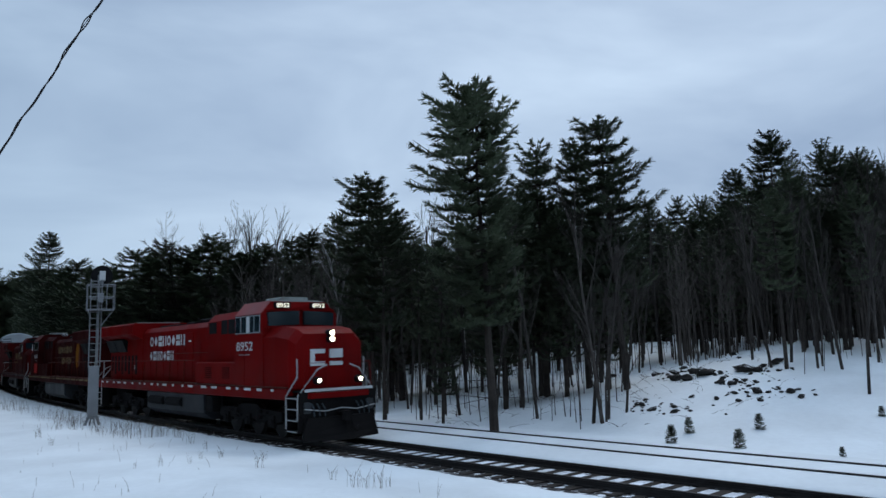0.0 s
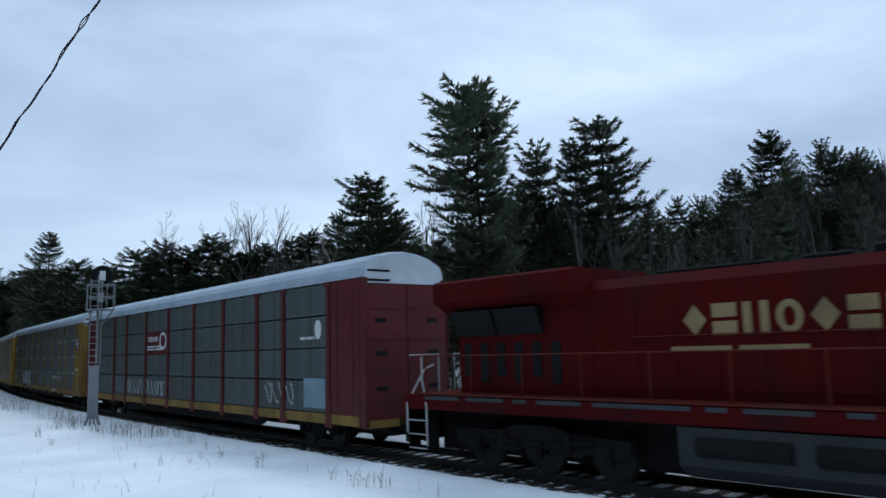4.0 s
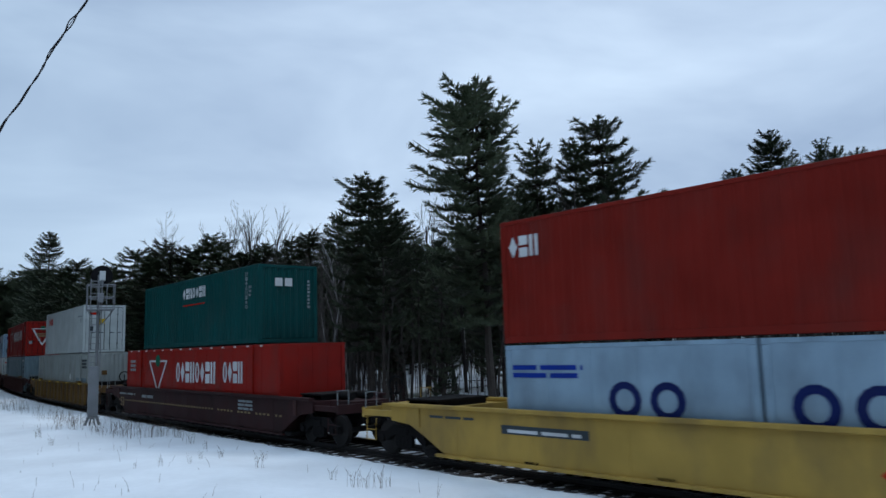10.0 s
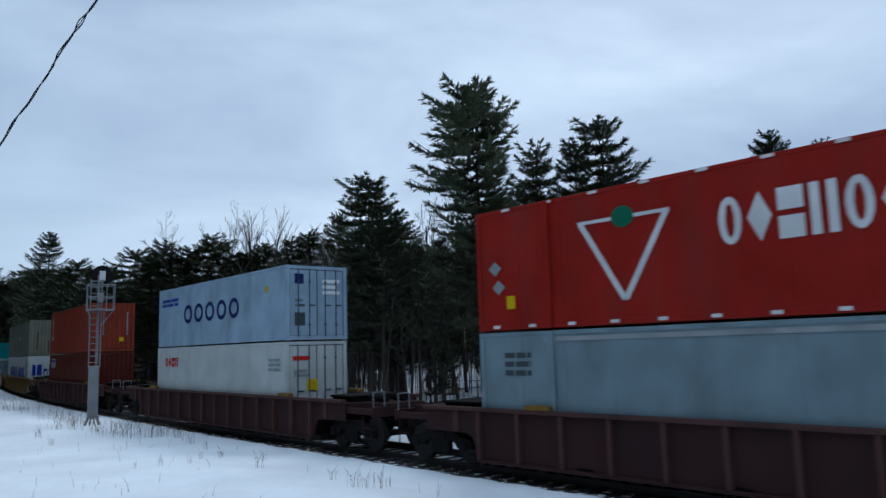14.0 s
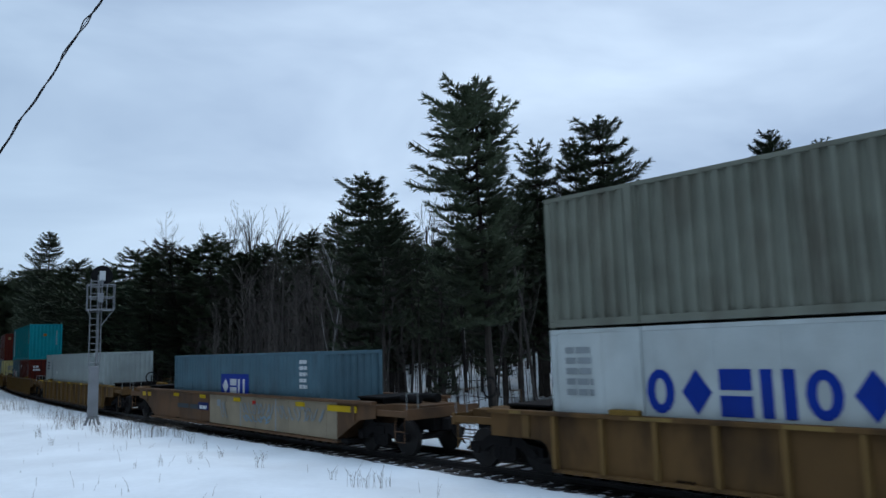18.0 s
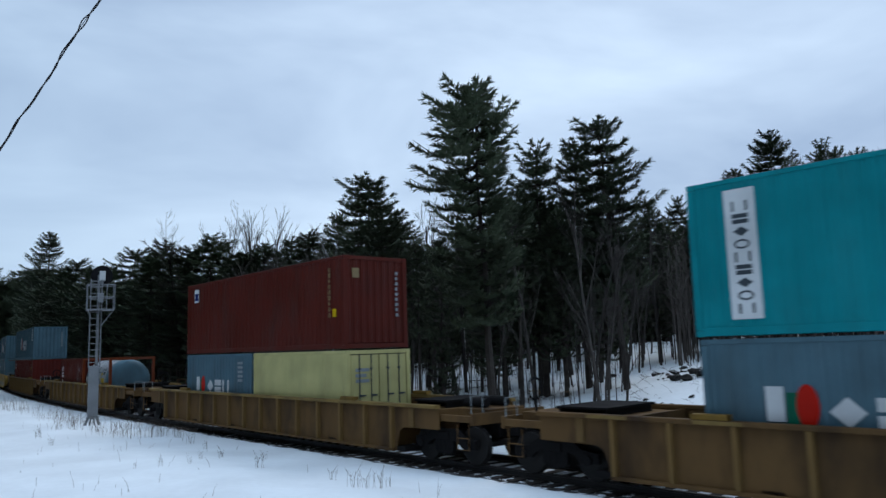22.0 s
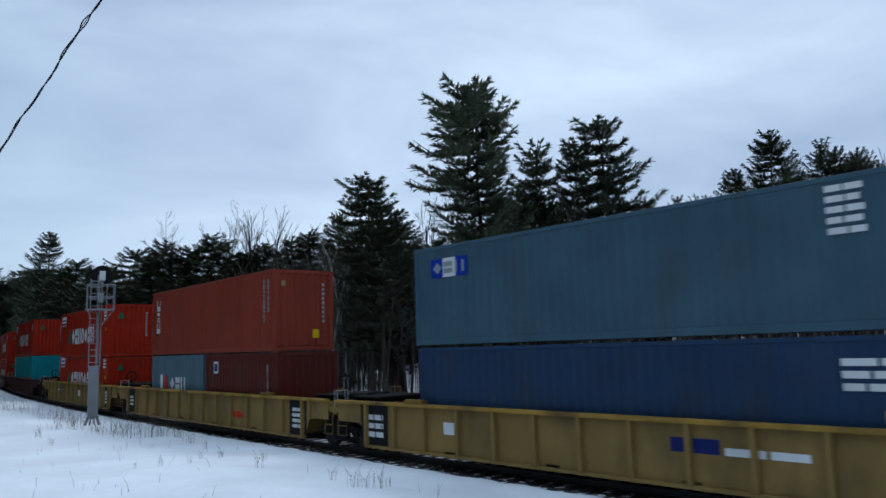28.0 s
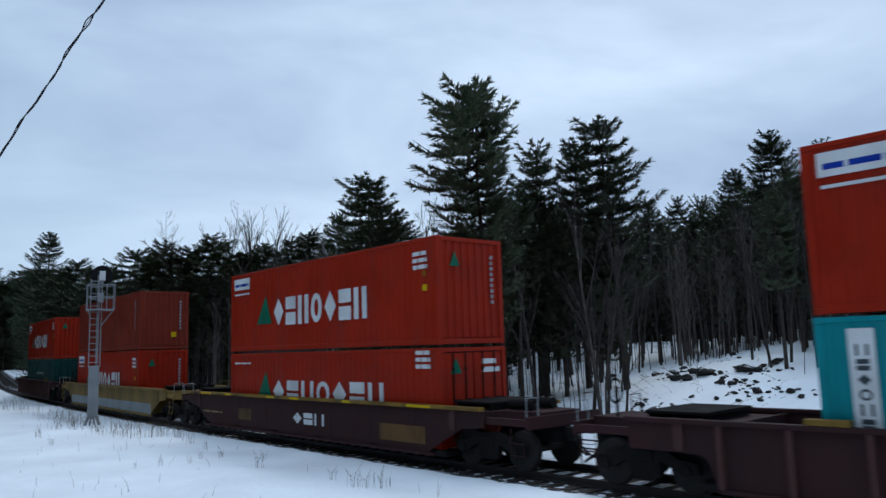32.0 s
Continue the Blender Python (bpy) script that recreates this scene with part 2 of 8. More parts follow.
def build_ground():
    # rows follow the track, so that its edges stay clean
    ss = ticks(-2600, 2600, -78, 34, 0.5, 1.13)
    ll = ticks(-2600, 2600, -20, -3.0, 0.45, 1.14)
    ll = [l for l in ll if l <= -3.0] + [-2.6, -2.3, -2.02, -1.78, -1.58, -1.44, -1.34, 0.0, 1.9, 2.02, 2.3, 2.6] + [l for l in ticks(-10, 2600, 3.0, 42, 0.5, 1.13) if l >= 3.0]
    vs, fs = [], []
    for s in ss:
        for l in ll:
            x, y, _ = on(s, l)
            vs.append((x, y, ground_z(x, y) if abs(l) > 2.4 else snow_edge(x, y, l)))
    n = len(ll)
    for i in range(len(ss) - 1):
        for j in range(n - 1):
            a = i * n + j
            fs.append((a, a + n, a + n + 1, a + 1))
    m = Mesh()
    m.v, m.f = vs, fs
    ob = new("ground", m.data("ground", SNOW, True))
    tagged(ob, "snow-covered ground rising to a wooded rocky slope", "snow", kind="structure")


build_ground()


def strip(name, prof, mat, s0, s1, step, parent=None, label=""):
    """A profile of (lateral, z) points run along the track."""
    m, rings = Mesh(), []
    s = s0
    while s < s1 + 1e-6:
        rings.append([on(s, l, z) for l, z in prof])
        s += step
    m.loft(rings)
    ob = new(name, m.data(name, mat))
    ob.parent = parent
    if label:
        ob["label"] = label
    return ob


def build_track():
    track = thing("railway_track", "main line track of dark rails on snowy timber ties", "railway track", kind="structure")
    strip("ballast_bed", [(-2.15, -0.44), (-2.06, -0.27), (-1.75, -0.215), (-1.45, -0.19), (1.45, -0.19), (1.75, -0.215), (2.06, -0.27), (2.15, -0.44)], BALLAST, -700, 700, 5.0, track, "dark crushed stone speckled with snow")
    strip("crib_snow", [(-0.52, -0.30), (-0.52, -0.172), (0.56, -0.172), (0.56, -0.30)], CRIB, -700, 700, 5.0, track, "snow lying between the ties")
    for lat in (-0.755, 0.755):
        strip("rail", [(lat - 0.07, -0.165), (lat + 0.07, -0.165), (lat + 0.065, -0.145), (lat + 0.012, -0.13), (lat + 0.012, -0.045), (lat + 0.036, -0.035), (lat + 0.036, 0.0), (lat - 0.036, 0.0), (lat - 0.036, -0.035), (lat - 0.012, -0.045), (lat - 0.012, -0.13), (lat - 0.065, -0.145)], RAIL, -700, 700, 5.0, track)
    rng = random.Random(4)
    tie = Mesh().box(-0.115, 0.115, -1.29, 1.29, -0.33, -0.163, 0.015).data("tie", TIE)
    s = -78.0
    while s < 62:
        x, y, a = line(s)
        ob = new("tie", tie)
        ob.parent = track
        ob.matrix_basis = pose(x, y, rng.uniform(-0.008, 0.004), 0, 0, math.degrees(a) + rng.uniform(-1.2, 1.2)) @ pose(0, rng.uniform(-0.05, 0.05), 0)
        s += 0.55 + rng.uniform(-0.03, 0.03)
    m = Mesh()
    for a0, a1 in ((-640.0, -78.5), (62.5, 640.0)):
        s = a0
        while s < a1:
            x, y, h = line(s)
            c, d = math.cos(h), math.sin(h)
            m.add([(x + c * u - d * v, y + d * u + c * v, z) for u in (-0.11, 0.11) for v in (-1.29, 1.29) for z in (-0.33, -0.163)],
                  [(0, 1, 3, 2), (4, 6, 7, 5), (0, 4, 5, 1), (2, 3, 7, 6), (1, 5, 7, 3)])
            s += 0.55
    far = new("ties_beyond", m.data("ties_beyond", TIE))
    far.parent = track
    far["kind"] = "stuff"
    siding = thing("siding_track", "disused siding track with rails just clear of the snow", "railway track", kind="structure")
    for lat in (3.28, 4.78):
        strip("rail", [(lat - 0.034, -0.3), (lat - 0.034, -0.018), (lat + 0.034, -0.018), (lat + 0.034, -0.3)], RAIL, -400, 400, 5.0, siding)


build_track()


# ---- paints and metals of the train ----
def paint(name, color, dirt=0.35, rough=0.5, dirt_color=(0.045, 0.038, 0.032), vary=0.12, streak=True, spec=0.10):
    grey = sum(color) / 3
    color = tuple(max(0.003, (grey + (c - grey) * 1.10) * 0.80) for c in color)
    return material(name, color, rough, 0, vary, 40, 0.8, 0.05, spec, dirt, dirt_color, streak)


P = {
    "loco_red": paint("bright_red_paint", (0.175, 0.004, 0.005), 0.25, 0.5, (0.03, 0.008, 0.008), spec=0.05),
    "loco_old": paint("faded_red_paint", (0.043, 0.005, 0.005), 0.7, 0.65, (0.013, 0.007, 0.006), spec=0.04),
    "loco_mid": paint("worn_red_paint", (0.068, 0.007, 0.007), 0.7, 0.6, (0.016, 0.008, 0.008), spec=0.04),
    "cai": paint("crimson_paint", (0.215, 0.024, 0.018), 0.3),
    "sky": paint("pale_blue_paint", (0.32, 0.44, 0.54), 0.35),
    "green": paint("dark_green_paint", (0.006, 0.066, 0.063), 0.2),
    "tire": paint("signal_red_paint", (0.29, 0.024, 0.019), 0.3),
    "white": paint("white_paint", (0.53, 0.575, 0.565), 0.2, 0.55, (0.22, 0.19, 0.15)),
    "offwhite": paint("grey_white_paint", (0.36, 0.39, 0.375), 0.5, 0.6, (0.12, 0.10, 0.08), streak=(3.0, 3.0, 0.3)),
    "palegrey": paint("pale_grey_paint", (0.37, 0.42, 0.41), 0.15, 0.55, (0.2, 0.19, 0.16)),
    "bluegrey": paint("blue_grey_paint", (0.20, 0.275, 0.305), 0.35),
    "brick": paint("brick_red_paint", (0.24, 0.048, 0.030), 0.25),
    "maroon": paint("maroon_paint", (0.100, 0.020, 0.014), 0.3),
    "olive": paint("grey_olive_paint", (0.205, 0.215, 0.175), 0.6, 0.6, (0.075, 0.06, 0.045)),
    "mol": paint("steel_blue_paint", (0.098, 0.170, 0.205), 0.35),
    "mol_dark": paint("slate_blue_paint", (0.060, 0.112, 0.146), 0.28),
    "oxblood": paint("oxblood_paint", (0.140, 0.027, 0.021), 0.3),
    "navy": paint("deep_blue_paint", (0.024, 0.051, 0.100), 0.35),
    "teal": paint("teal_paint", (0.010, 0.25, 0.28), 0.15),
    "cream": paint("pale_yellow_paint", (0.56, 0.51, 0.24), 0.25),
    "hy": paint("scarlet_paint", (0.33, 0.029, 0.016), 0.25),
    "hyold": paint("rusty_red_paint", (0.20, 0.035, 0.022), 0.3),
    "dkgreen": paint("bottle_green_paint", (0.012, 0.055, 0.05), 0.3),
    "yellow": paint("yellow_paint", (0.50, 0.33, 0.10), 0.6, 0.6, (0.12, 0.085, 0.05)),
    "brown": paint("dirty_yellow_brown_paint", (0.150, 0.086, 0.038), 0.9, 0.7, (0.024, 0.015, 0.011)),
    "tan": paint("tan_yellow_paint", (0.26, 0.172, 0.066), 0.65, 0.6, (0.035, 0.028, 0.02)),
    "rusttan": paint("rusty_tan_paint", (0.15, 0.085, 0.048), 0.7, 0.65, (0.035, 0.025, 0.018)),
    "wellred": paint("dark_red_brown_paint", (0.045, 0.020, 0.020), 0.6, 0.7, (0.018, 0.014, 0.013)),
    "ochre": paint("rubbed_ochre_paint", (0.37, 0.225, 0.06), 0.9, 0.65, (0.045, 0.032, 0.02)),
    "cap": paint("chipped_yellow_paint", (0.24, 0.145, 0.04), 1.0, 0.7, (0.03, 0.022, 0.016)),
    "steel": paint("galvanised_panel", (0.25, 0.345, 0.45), 0.25, 0.45),
    "steel_dirty": paint("sooty_galvanised_panel", (0.125, 0.148, 0.145), 0.75, 0.55, (0.045, 0.044, 0.038), streak=(4.5, 4.5, 0.28)),
    "steel_rust": paint("brown_stained_panel", (0.115, 0.128, 0.120), 0.85, 0.55, (0.05, 0.042, 0.034), streak=(4.5, 4.5, 0.28)),
    "rackred": paint("oxide_red_paint", (0.11, 0.028, 0.028), 0.4),
    "rackyellow": paint("rack_yellow_paint", (0.27, 0.175, 0.06), 0.9, 0.6, (0.055, 0.042, 0.03)),
    "rackbright": paint("clean_rack_yellow_paint", (0.46, 0.30, 0.08), 0.5, 0.55, (0.09, 0.06, 0.03)),
    "roof": paint("white_roof_paint", (0.60, 0.66, 0.70), 0.15),
    "roofgrey": paint("grey_roof_paint", (0.44, 0.52, 0.58), 0.2),
    "tank": paint("grey_tank_fuel", (0.055, 0.06, 0.066), 0.4),
    "rust": paint("rust_run", (0.092, 0.078, 0.064), 0.8, 0.8),
    "fueldark": paint("sooty_tank_paint", (0.036, 0.038, 0.042), 0.5),
    "mwhite": paint("marking_white", (0.72, 0.74, 0.74), 0.15, 0.5),
    "mblack": paint("black_spray_paint", (0.010, 0.011, 0.013), 0.1, 0.7),
    "bandgrey": paint("grey_band_paint", (0.17, 0.185, 0.185), 0.5, 0.6),
    "mgrey": paint("marking_grey", (0.30, 0.33, 0.34), 0.3, 0.6),
    "mdark": paint("marking_dark", (0.06, 0.075, 0.085), 0.2, 0.6),
    "mblue": paint("marking_blue", (0.016, 0.045, 0.30), 0.1, 0.5),
    "mnavy": paint("marking_navy", (0.012, 0.022, 0.11), 0.1, 0.5),
    "mred": paint("marking_red", (0.55, 0.03, 0.02), 0.1, 0.5),
    "mgreen": paint("marking_green", (0.01, 0.13, 0.075), 0.1, 0.5),
    "myellow": paint("marking_yellow", (0.62, 0.42, 0.02), 0.15, 0.5),
    "mgold": paint("faded_gold_marking", (0.27, 0.20, 0.11), 0.6, 0.6),
    "morange": paint("faded_orange_marking", (0.31, 0.12, 0.012), 0.6, 0.6),
    "loco_shoulder": paint("dull_red_paint", (0.13, 0.022, 0.020), 0.4, 0.6),
    "palered": paint("pale_red_paint", (0.30, 0.10, 0.10), 0.2, 0.6),
    # rib paints: less grimy than the panels, and lightened for the light ribs catch
    "brownrib": paint("lit_scuffed_yellow_brown_paint", (0.20, 0.122, 0.050), 0.65, 0.65, (0.03, 0.022, 0.016)),
    "redrib": paint("lit_scuffed_red_brown_paint", (0.085, 0.042, 0.038), 0.5, 0.7, (0.02, 0.015, 0.014)),
    "flag": paint("plain_red_panel", (0.62, 0.014, 0.01), 0.05, 0.5),
    "graffiti": paint("white_spray_paint", (0.55, 0.60, 0.63), 0.35, 0.7),
    "graffiti_blue": paint("pale_blue_spray_paint", (0.26, 0.36, 0.42), 0.4, 0.7),
    "cream_spray": paint("cream_spray_paint", (0.36, 0.30, 0.215), 0.3, 0.7),
}
UNDER = material("sooty_underframe", (0.010, 0.009, 0.009), 0.85, 0, 0.3, 12, 1.5, 0.3, 0.1)
WHEEL = material("wheel_steel", (0.018, 0.016, 0.015), 0.7, 0.2, 0.3, 15, 2, 0.2, 0.3)
SILVER = material("silver_tank_steel", (0.36, 0.38, 0.39), 0.45, 0.3, 0.3, 6, 1.6, 0.15, 0.4, 0.85, (0.07, 0.065, 0.06), (1.6, 1.6, 1.6))
HANDRAIL = material("pale_handrail_paint", (0.36, 0.36, 0.36), 0.5, 0, 0.2, 20, 2)
LAMP = material("lit_headlight", (1.0, 0.88, 0.66), 0.3, 0, 0.02, 5, 5, emit=9.0)
BOARD = material("lit_figures", (1.0, 0.93, 0.74), 0.4, 0, 0.02, 5, 5, emit=1.1)


def glass_material():
    m = bpy.data.materials.new("cab_glass")
    m.use_nodes = True
    b = m.node_tree.nodes["Principled BSDF"]
    b.inputs["Base Color"].default_value = (0.012, 0.022, 0.028, 1)
    b.inputs["Roughness"].default_value = 0.06
    b.inputs["Specular IOR Level"].default_value = 0.28
    return m


GLASS = glass_material()

SHARED = {}


def shared(key, make, name):
    """One mesh for all alike parts."""
    if key not in SHARED:
        me = bpy.data.meshes.new(name)
        m = make()
        me.from_pydata(m.v, [], m.f)
        me.materials.append(None)
        me.update()
        SHARED[key] = me
    return SHARED[key]


def piece(name, me, mat, parent, at=(0, 0, 0), rz=0.0, label=""):
    ob = new(name, me)
    ob.material_slots[0].link = "OBJECT"
    ob.material_slots[0].material = mat
    ob.parent = parent
    ob.location = at
    ob.rotation_euler = (0, 0, radians(rz))
    if label:
        ob["label"] = label
    return ob


# ---- markings: flat shapes on a vehicle's side ----
def slab(m, pts, y, side, t=0.004):
    """A flat polygon of (x, z) points on a side; side -1 is the one towards the camera of a forward vehicle."""
    q = [(x, z) for x, z in pts]
    m.prism(q, y * 1.0, y + side * t, "y")


def hoop(m, xm, zm, a, b, fa, fb, y, side, n):
    """A flat ring in one piece."""
    rim = [[(xm + a * f * math.cos(2 * math.pi * i / n), yy, zm + b * g * math.sin(2 * math.pi * i / n)) for i in range(n)] for f, g, yy in ((1, 1, y), (1, 1, y + side * 0.004), (fa, fb, y + side * 0.004), (fa, fb, y))]
    m.loft(rim + [rim[0]], False)


def glyph(m, k, x0, x1, z0, z1, y, side):
    """One plain letter-sized shape: a ring, a pair of bars, two stacked bars or a rhombus."""
    w, h = x1 - x0, z1 - z0
    b, c = min(w * 0.30, h * 0.22), min(h * 0.20, w * 0.30)

    def r(a0, a1, b0, b1):
        slab(m, [(a0, b0), (a1, b0), (a1, b1), (a0, b1)], y, side)
    k %= 4
    if k == 0:
        xm, zm, n = (x0 + x1) / 2, (z0 + z1) / 2, 14
        fa, fb = 1 - 2 * b / w, 1 - 2 * c / h
        hoop(m, xm, zm, w / 2, h / 2, fa, fb, y, side, n)
    elif k == 1:
        r(x0, x0 + b * 1.2, z0, z1), r(x1 - b * 1.2, x1, z0, z1)
    elif k == 2:
        r(x0, x1, z0 + h * 0.56, z1), r(x0, x1, z0, z0 + h * 0.44)
    else:
        slab(m, [((x0 + x1) / 2, z0), (x1, (z0 + z1) / 2), ((x0 + x1) / 2, z1), (x0, (z0 + z1) / 2)], y, side)


def mark(parent, kind, x0, x1, z0, z1, col, n, y, side=-1, flip=False):
    """A marking of plain shapes; x runs towards the vehicle's front."""
    m = Mesh()
    rng = random.Random(int(abs(x0 * 37 + z0 * 91 + n * 7)))
    if kind == "word":
        st = (x1 - x0) / n
        for i in range(n - 1):
            one = Mesh()
            glyph(one, (i * 3 + n) if n not in (2, 5) else 0, x0 + i * st, x0 + i * st + st * 0.80, z0, z1, y, side)
            part("marking", one, P[col], parent)
        i = n - 1
        glyph(m, (i * 3 + n) if n not in (2, 5) else 0, x0 + i * st, x0 + i * st + st * 0.80, z0, z1, y, side)
        lab = "block shapes of a painted company mark"
    elif kind == "vword":
        st = (z1 - z0) / n
        for i in range(n):
            glyph(m, i * 3 + n, x0, x1, z0 + i * st, z0 + i * st + st * 0.78, y, side)
        lab = "column of painted block shapes"
    elif kind == "bars":
        st = (z1 - z0) / n
        for i in range(n):
            a = x0
            while a < x1 - 0.03:
                e = min(x1, a + rng.uniform(0.3, 0.55) * (x1 - x0))
                slab(m, [(a, z0 + i * st), (e, z0 + i * st), (e, z0 + (i + 0.6) * st), (a, z0 + (i + 0.6) * st)], y, side)
                a = e + 0.05 * (x1 - x0) + 0.01
        lab = "small painted data lines"
    elif kind == "dashes":
        st = (x1 - x0) / n
        for i in range(n):
            if rng.random() < 0.85:
                slab(m, [(x0 + i * st, z0), (x0 + (i + 0.55) * st, z0), (x0 + (i + 0.55) * st, z1), (x0 + i * st, z1)], y, side)
        lab = "row of worn reflective dashes"
    elif kind == "blobs":
        rng = random.Random(int(x0 * 10))
        st = (x1 - x0) / n
        for i in range(2 * n):
            cx = x0 + (i // 2 + 0.5 + rng.uniform(-0.12, 0.12)) * st
            cz = z0 + (z1 - z0) * ((0.30 if i % 2 else 0.68) + rng.uniform(-0.06, 0.06))
            k = 0.80 if col != "mblack" else 1.0
            a, b = st * 0.56 * k * rng.uniform(0.85, 1.15), (z1 - z0) * 0.34 * k * rng.uniform(0.8, 1.15)
            slab(m, [(cx + a * math.cos(2 * math.pi * j / 14) + 0.12 * b * math.sin(2 * math.pi * j / 14), cz + b * math.sin(2 * math.pi * j / 14)) for j in range(14)], y, side)
        lab = "bulging sprayed shapes"
    elif kind == "studs":
        st = (x1 - x0) / n
        for i in range(n):
            slab(m, [(x0 + i * st, z0), (x0 + (i + 0.18) * st, z0), (x0 + (i + 0.18) * st, z1), (x0 + i * st, z1)], y, side)
        lab = "row of small white reflective tabs"
    elif kind == "panel":
        slab(m, [(x0, z0), (x1, z0), (x1, z1), (x0, z1)], y, side)
        lab = "painted panel"
    elif kind == "tri":
        slab(m, [(x0, z0), (x1, z0), ((x0 + x1) / 2 + 0.1 * (x1 - x0), z1)], y, side)
        lab = "painted triangle"
    elif kind == "diamond":
        slab(m, [((x0 + x1) / 2, z0), (x1, (z0 + z1) / 2), ((x0 + x1) / 2, z1), (x0, (z0 + z1) / 2)], y, side)
        lab = "small diamond placard"
    elif kind == "vee":
        b = (x1 - x0) * 0.034
        xm = (x0 + x1) / 2
        slab(m, [(x0, z1 - b), (x1, z1 - b), (x1, z1), (x0, z1)], y, side)
        slab(m, [(xm - b, z0), (xm + b, z0), (x0 + 2 * b, z1 - b), (x0, z1 - b)], y, side)
        slab(m, [(xm - b, z0), (xm + b, z0), (x1, z1 - b), (x1 - 2 * b, z1 - b)], y, side)
        lab = "outline of a painted triangle"
    elif kind == "ring":
        xm, zm, a, b = (x0 + x1) / 2, (z0 + z1) / 2, (x1 - x0) / 2, (z1 - z0) / 2
        hoop(m, xm, zm, a, b, 0.68, 0.68, y, side, 20)
        lab = "painted ring"
    elif kind == "disc":
        xm, zm, a, b = (x0 + x1) / 2, (z0 + z1) / 2, (x1 - x0) / 2, (z1 - z0) / 2
        slab(m, [(xm + a * math.cos(2 * math.pi * i / 18), zm + b * math.sin(2 * math.pi * i / 18)) for i in range(18)], y, side)
        lab = "painted round patch"
    else:  # scrawl
        for i in range(n):
            a = x0 + (x1 - x0) * i / n
            wd = (x1 - x0) / n * 1.25
            prev = None
            for k in range(9):
                f = k / 8
                px = a + wd * (0.5 + 0.5 * math.sin(f * 4.2 + i * 1.7)) * 0.8
                pz = z0 + (z1 - z0) * (0.5 + 0.48 * math.cos(f * 5.6 + i * 2.3) * rng.uniform(0.7, 1))
                if prev:
                    dx, dz = px - prev[0], pz - prev[1]
                    ln = max(0.01, math.hypot(dx, dz))
                    t = 0.016 + 0.022 * rng.random()
                    ox, oz = -dz / ln * t, dx / ln * t
                    slab(m, [(prev[0] - ox, prev[1] - oz), (px - ox, pz - oz), (px + ox, pz + oz), (prev[0] + ox, prev[1] + oz)], y, side, 0.003 + 0.0004 * (i + k % 3))
                prev = (px, pz)
        lab = "sprayed scrawl"
    if flip:
        m.v = [(2 * flip - v[0], v[1], v[2]) for v in m.v]
    ob = part("marking", m, P[col], parent, P[col].name.replace("_", " ") + " " + lab)
    if kind in ("studs", "dashes", "bars", "scrawl", "vword", "blobs"):
        ob["kind"] = "stuff"
    return ob


def lettering(body, x, y, z, height, mat, parent, side=-1, width=None, end=False):
    """Painted characters, standing upright on a side."""
    cu = bpy.data.curves.new("lettering", "FONT")
    cu.body, cu.size, cu.extrude = body, 1.0, 0.004
    cu.align_x = "CENTER"
    tmp = bpy.data.objects.new("lettering", cu)
    scene.collection.objects.link(tmp)
    me = bpy.data.meshes.new_from_object(tmp.evaluated_get(bpy.context.evaluated_depsgraph_get()))
    bpy.data.objects.remove(tmp)
    xs, ys = [v.co.x for v in me.vertices], [v.co.y for v in me.vertices]
    sy = height / (max(ys) - min(ys))
    sx = (width / (max(xs) - min(xs))) if width else sy
    mid = (max(xs) + min(xs)) / 2
    for v in me.vertices:
        a, b, c = (v.co.x - mid) * sx, (v.co.y - min(ys)) * sy, v.co.z
        if end:
            v.co = (c, a, b)
        else:
            v.co = (-side * a, side * c, b)
    me.materials.clear()
    me.materials.append(mat)
    ob = new("lettering", me)
    ob.parent = parent
    ob.location = (x, y, z)
    return ob


MOVING = []


def rows_for(u, turned=False, z=0.0):
    """Rows of a vehicle whose middle stands u metres along the track at the start."""
    out = []
    for k in range(0, 65):
        t = k / 2
        s = u + SPEED * t
        if k in (0, 64) or (-112 < s < 66) or k % 8 == 0:
            x, y, a = line(s)
            out.append((t, pose(x, y, z, 0, 0, math.degrees(a) + (180 if turned else 0))))
    return out


# ---- containers ----
def corrugated(length, height, depth, pitch, duty=0.5, n_min=1):
    """An upright sheet along x, outer face at y = 0, folded inwards."""
    n = max(n_min, round(length / pitch))
    p = length / n
    sl = min(depth * 1.1, p * 0.14)
    prof = []
    for i in range(n):
        a = -length / 2 + i * p
        o = p * duty
        prof += [(a + 0.001, 0.0), (a + o - sl, 0.0), (a + o, depth), (a + p - sl, depth)]
    prof += [(length / 2, 0.0), (length / 2, depth + 0.03), (-length / 2, depth + 0.03)]
    return Mesh().prism(prof, 0, height, "z")


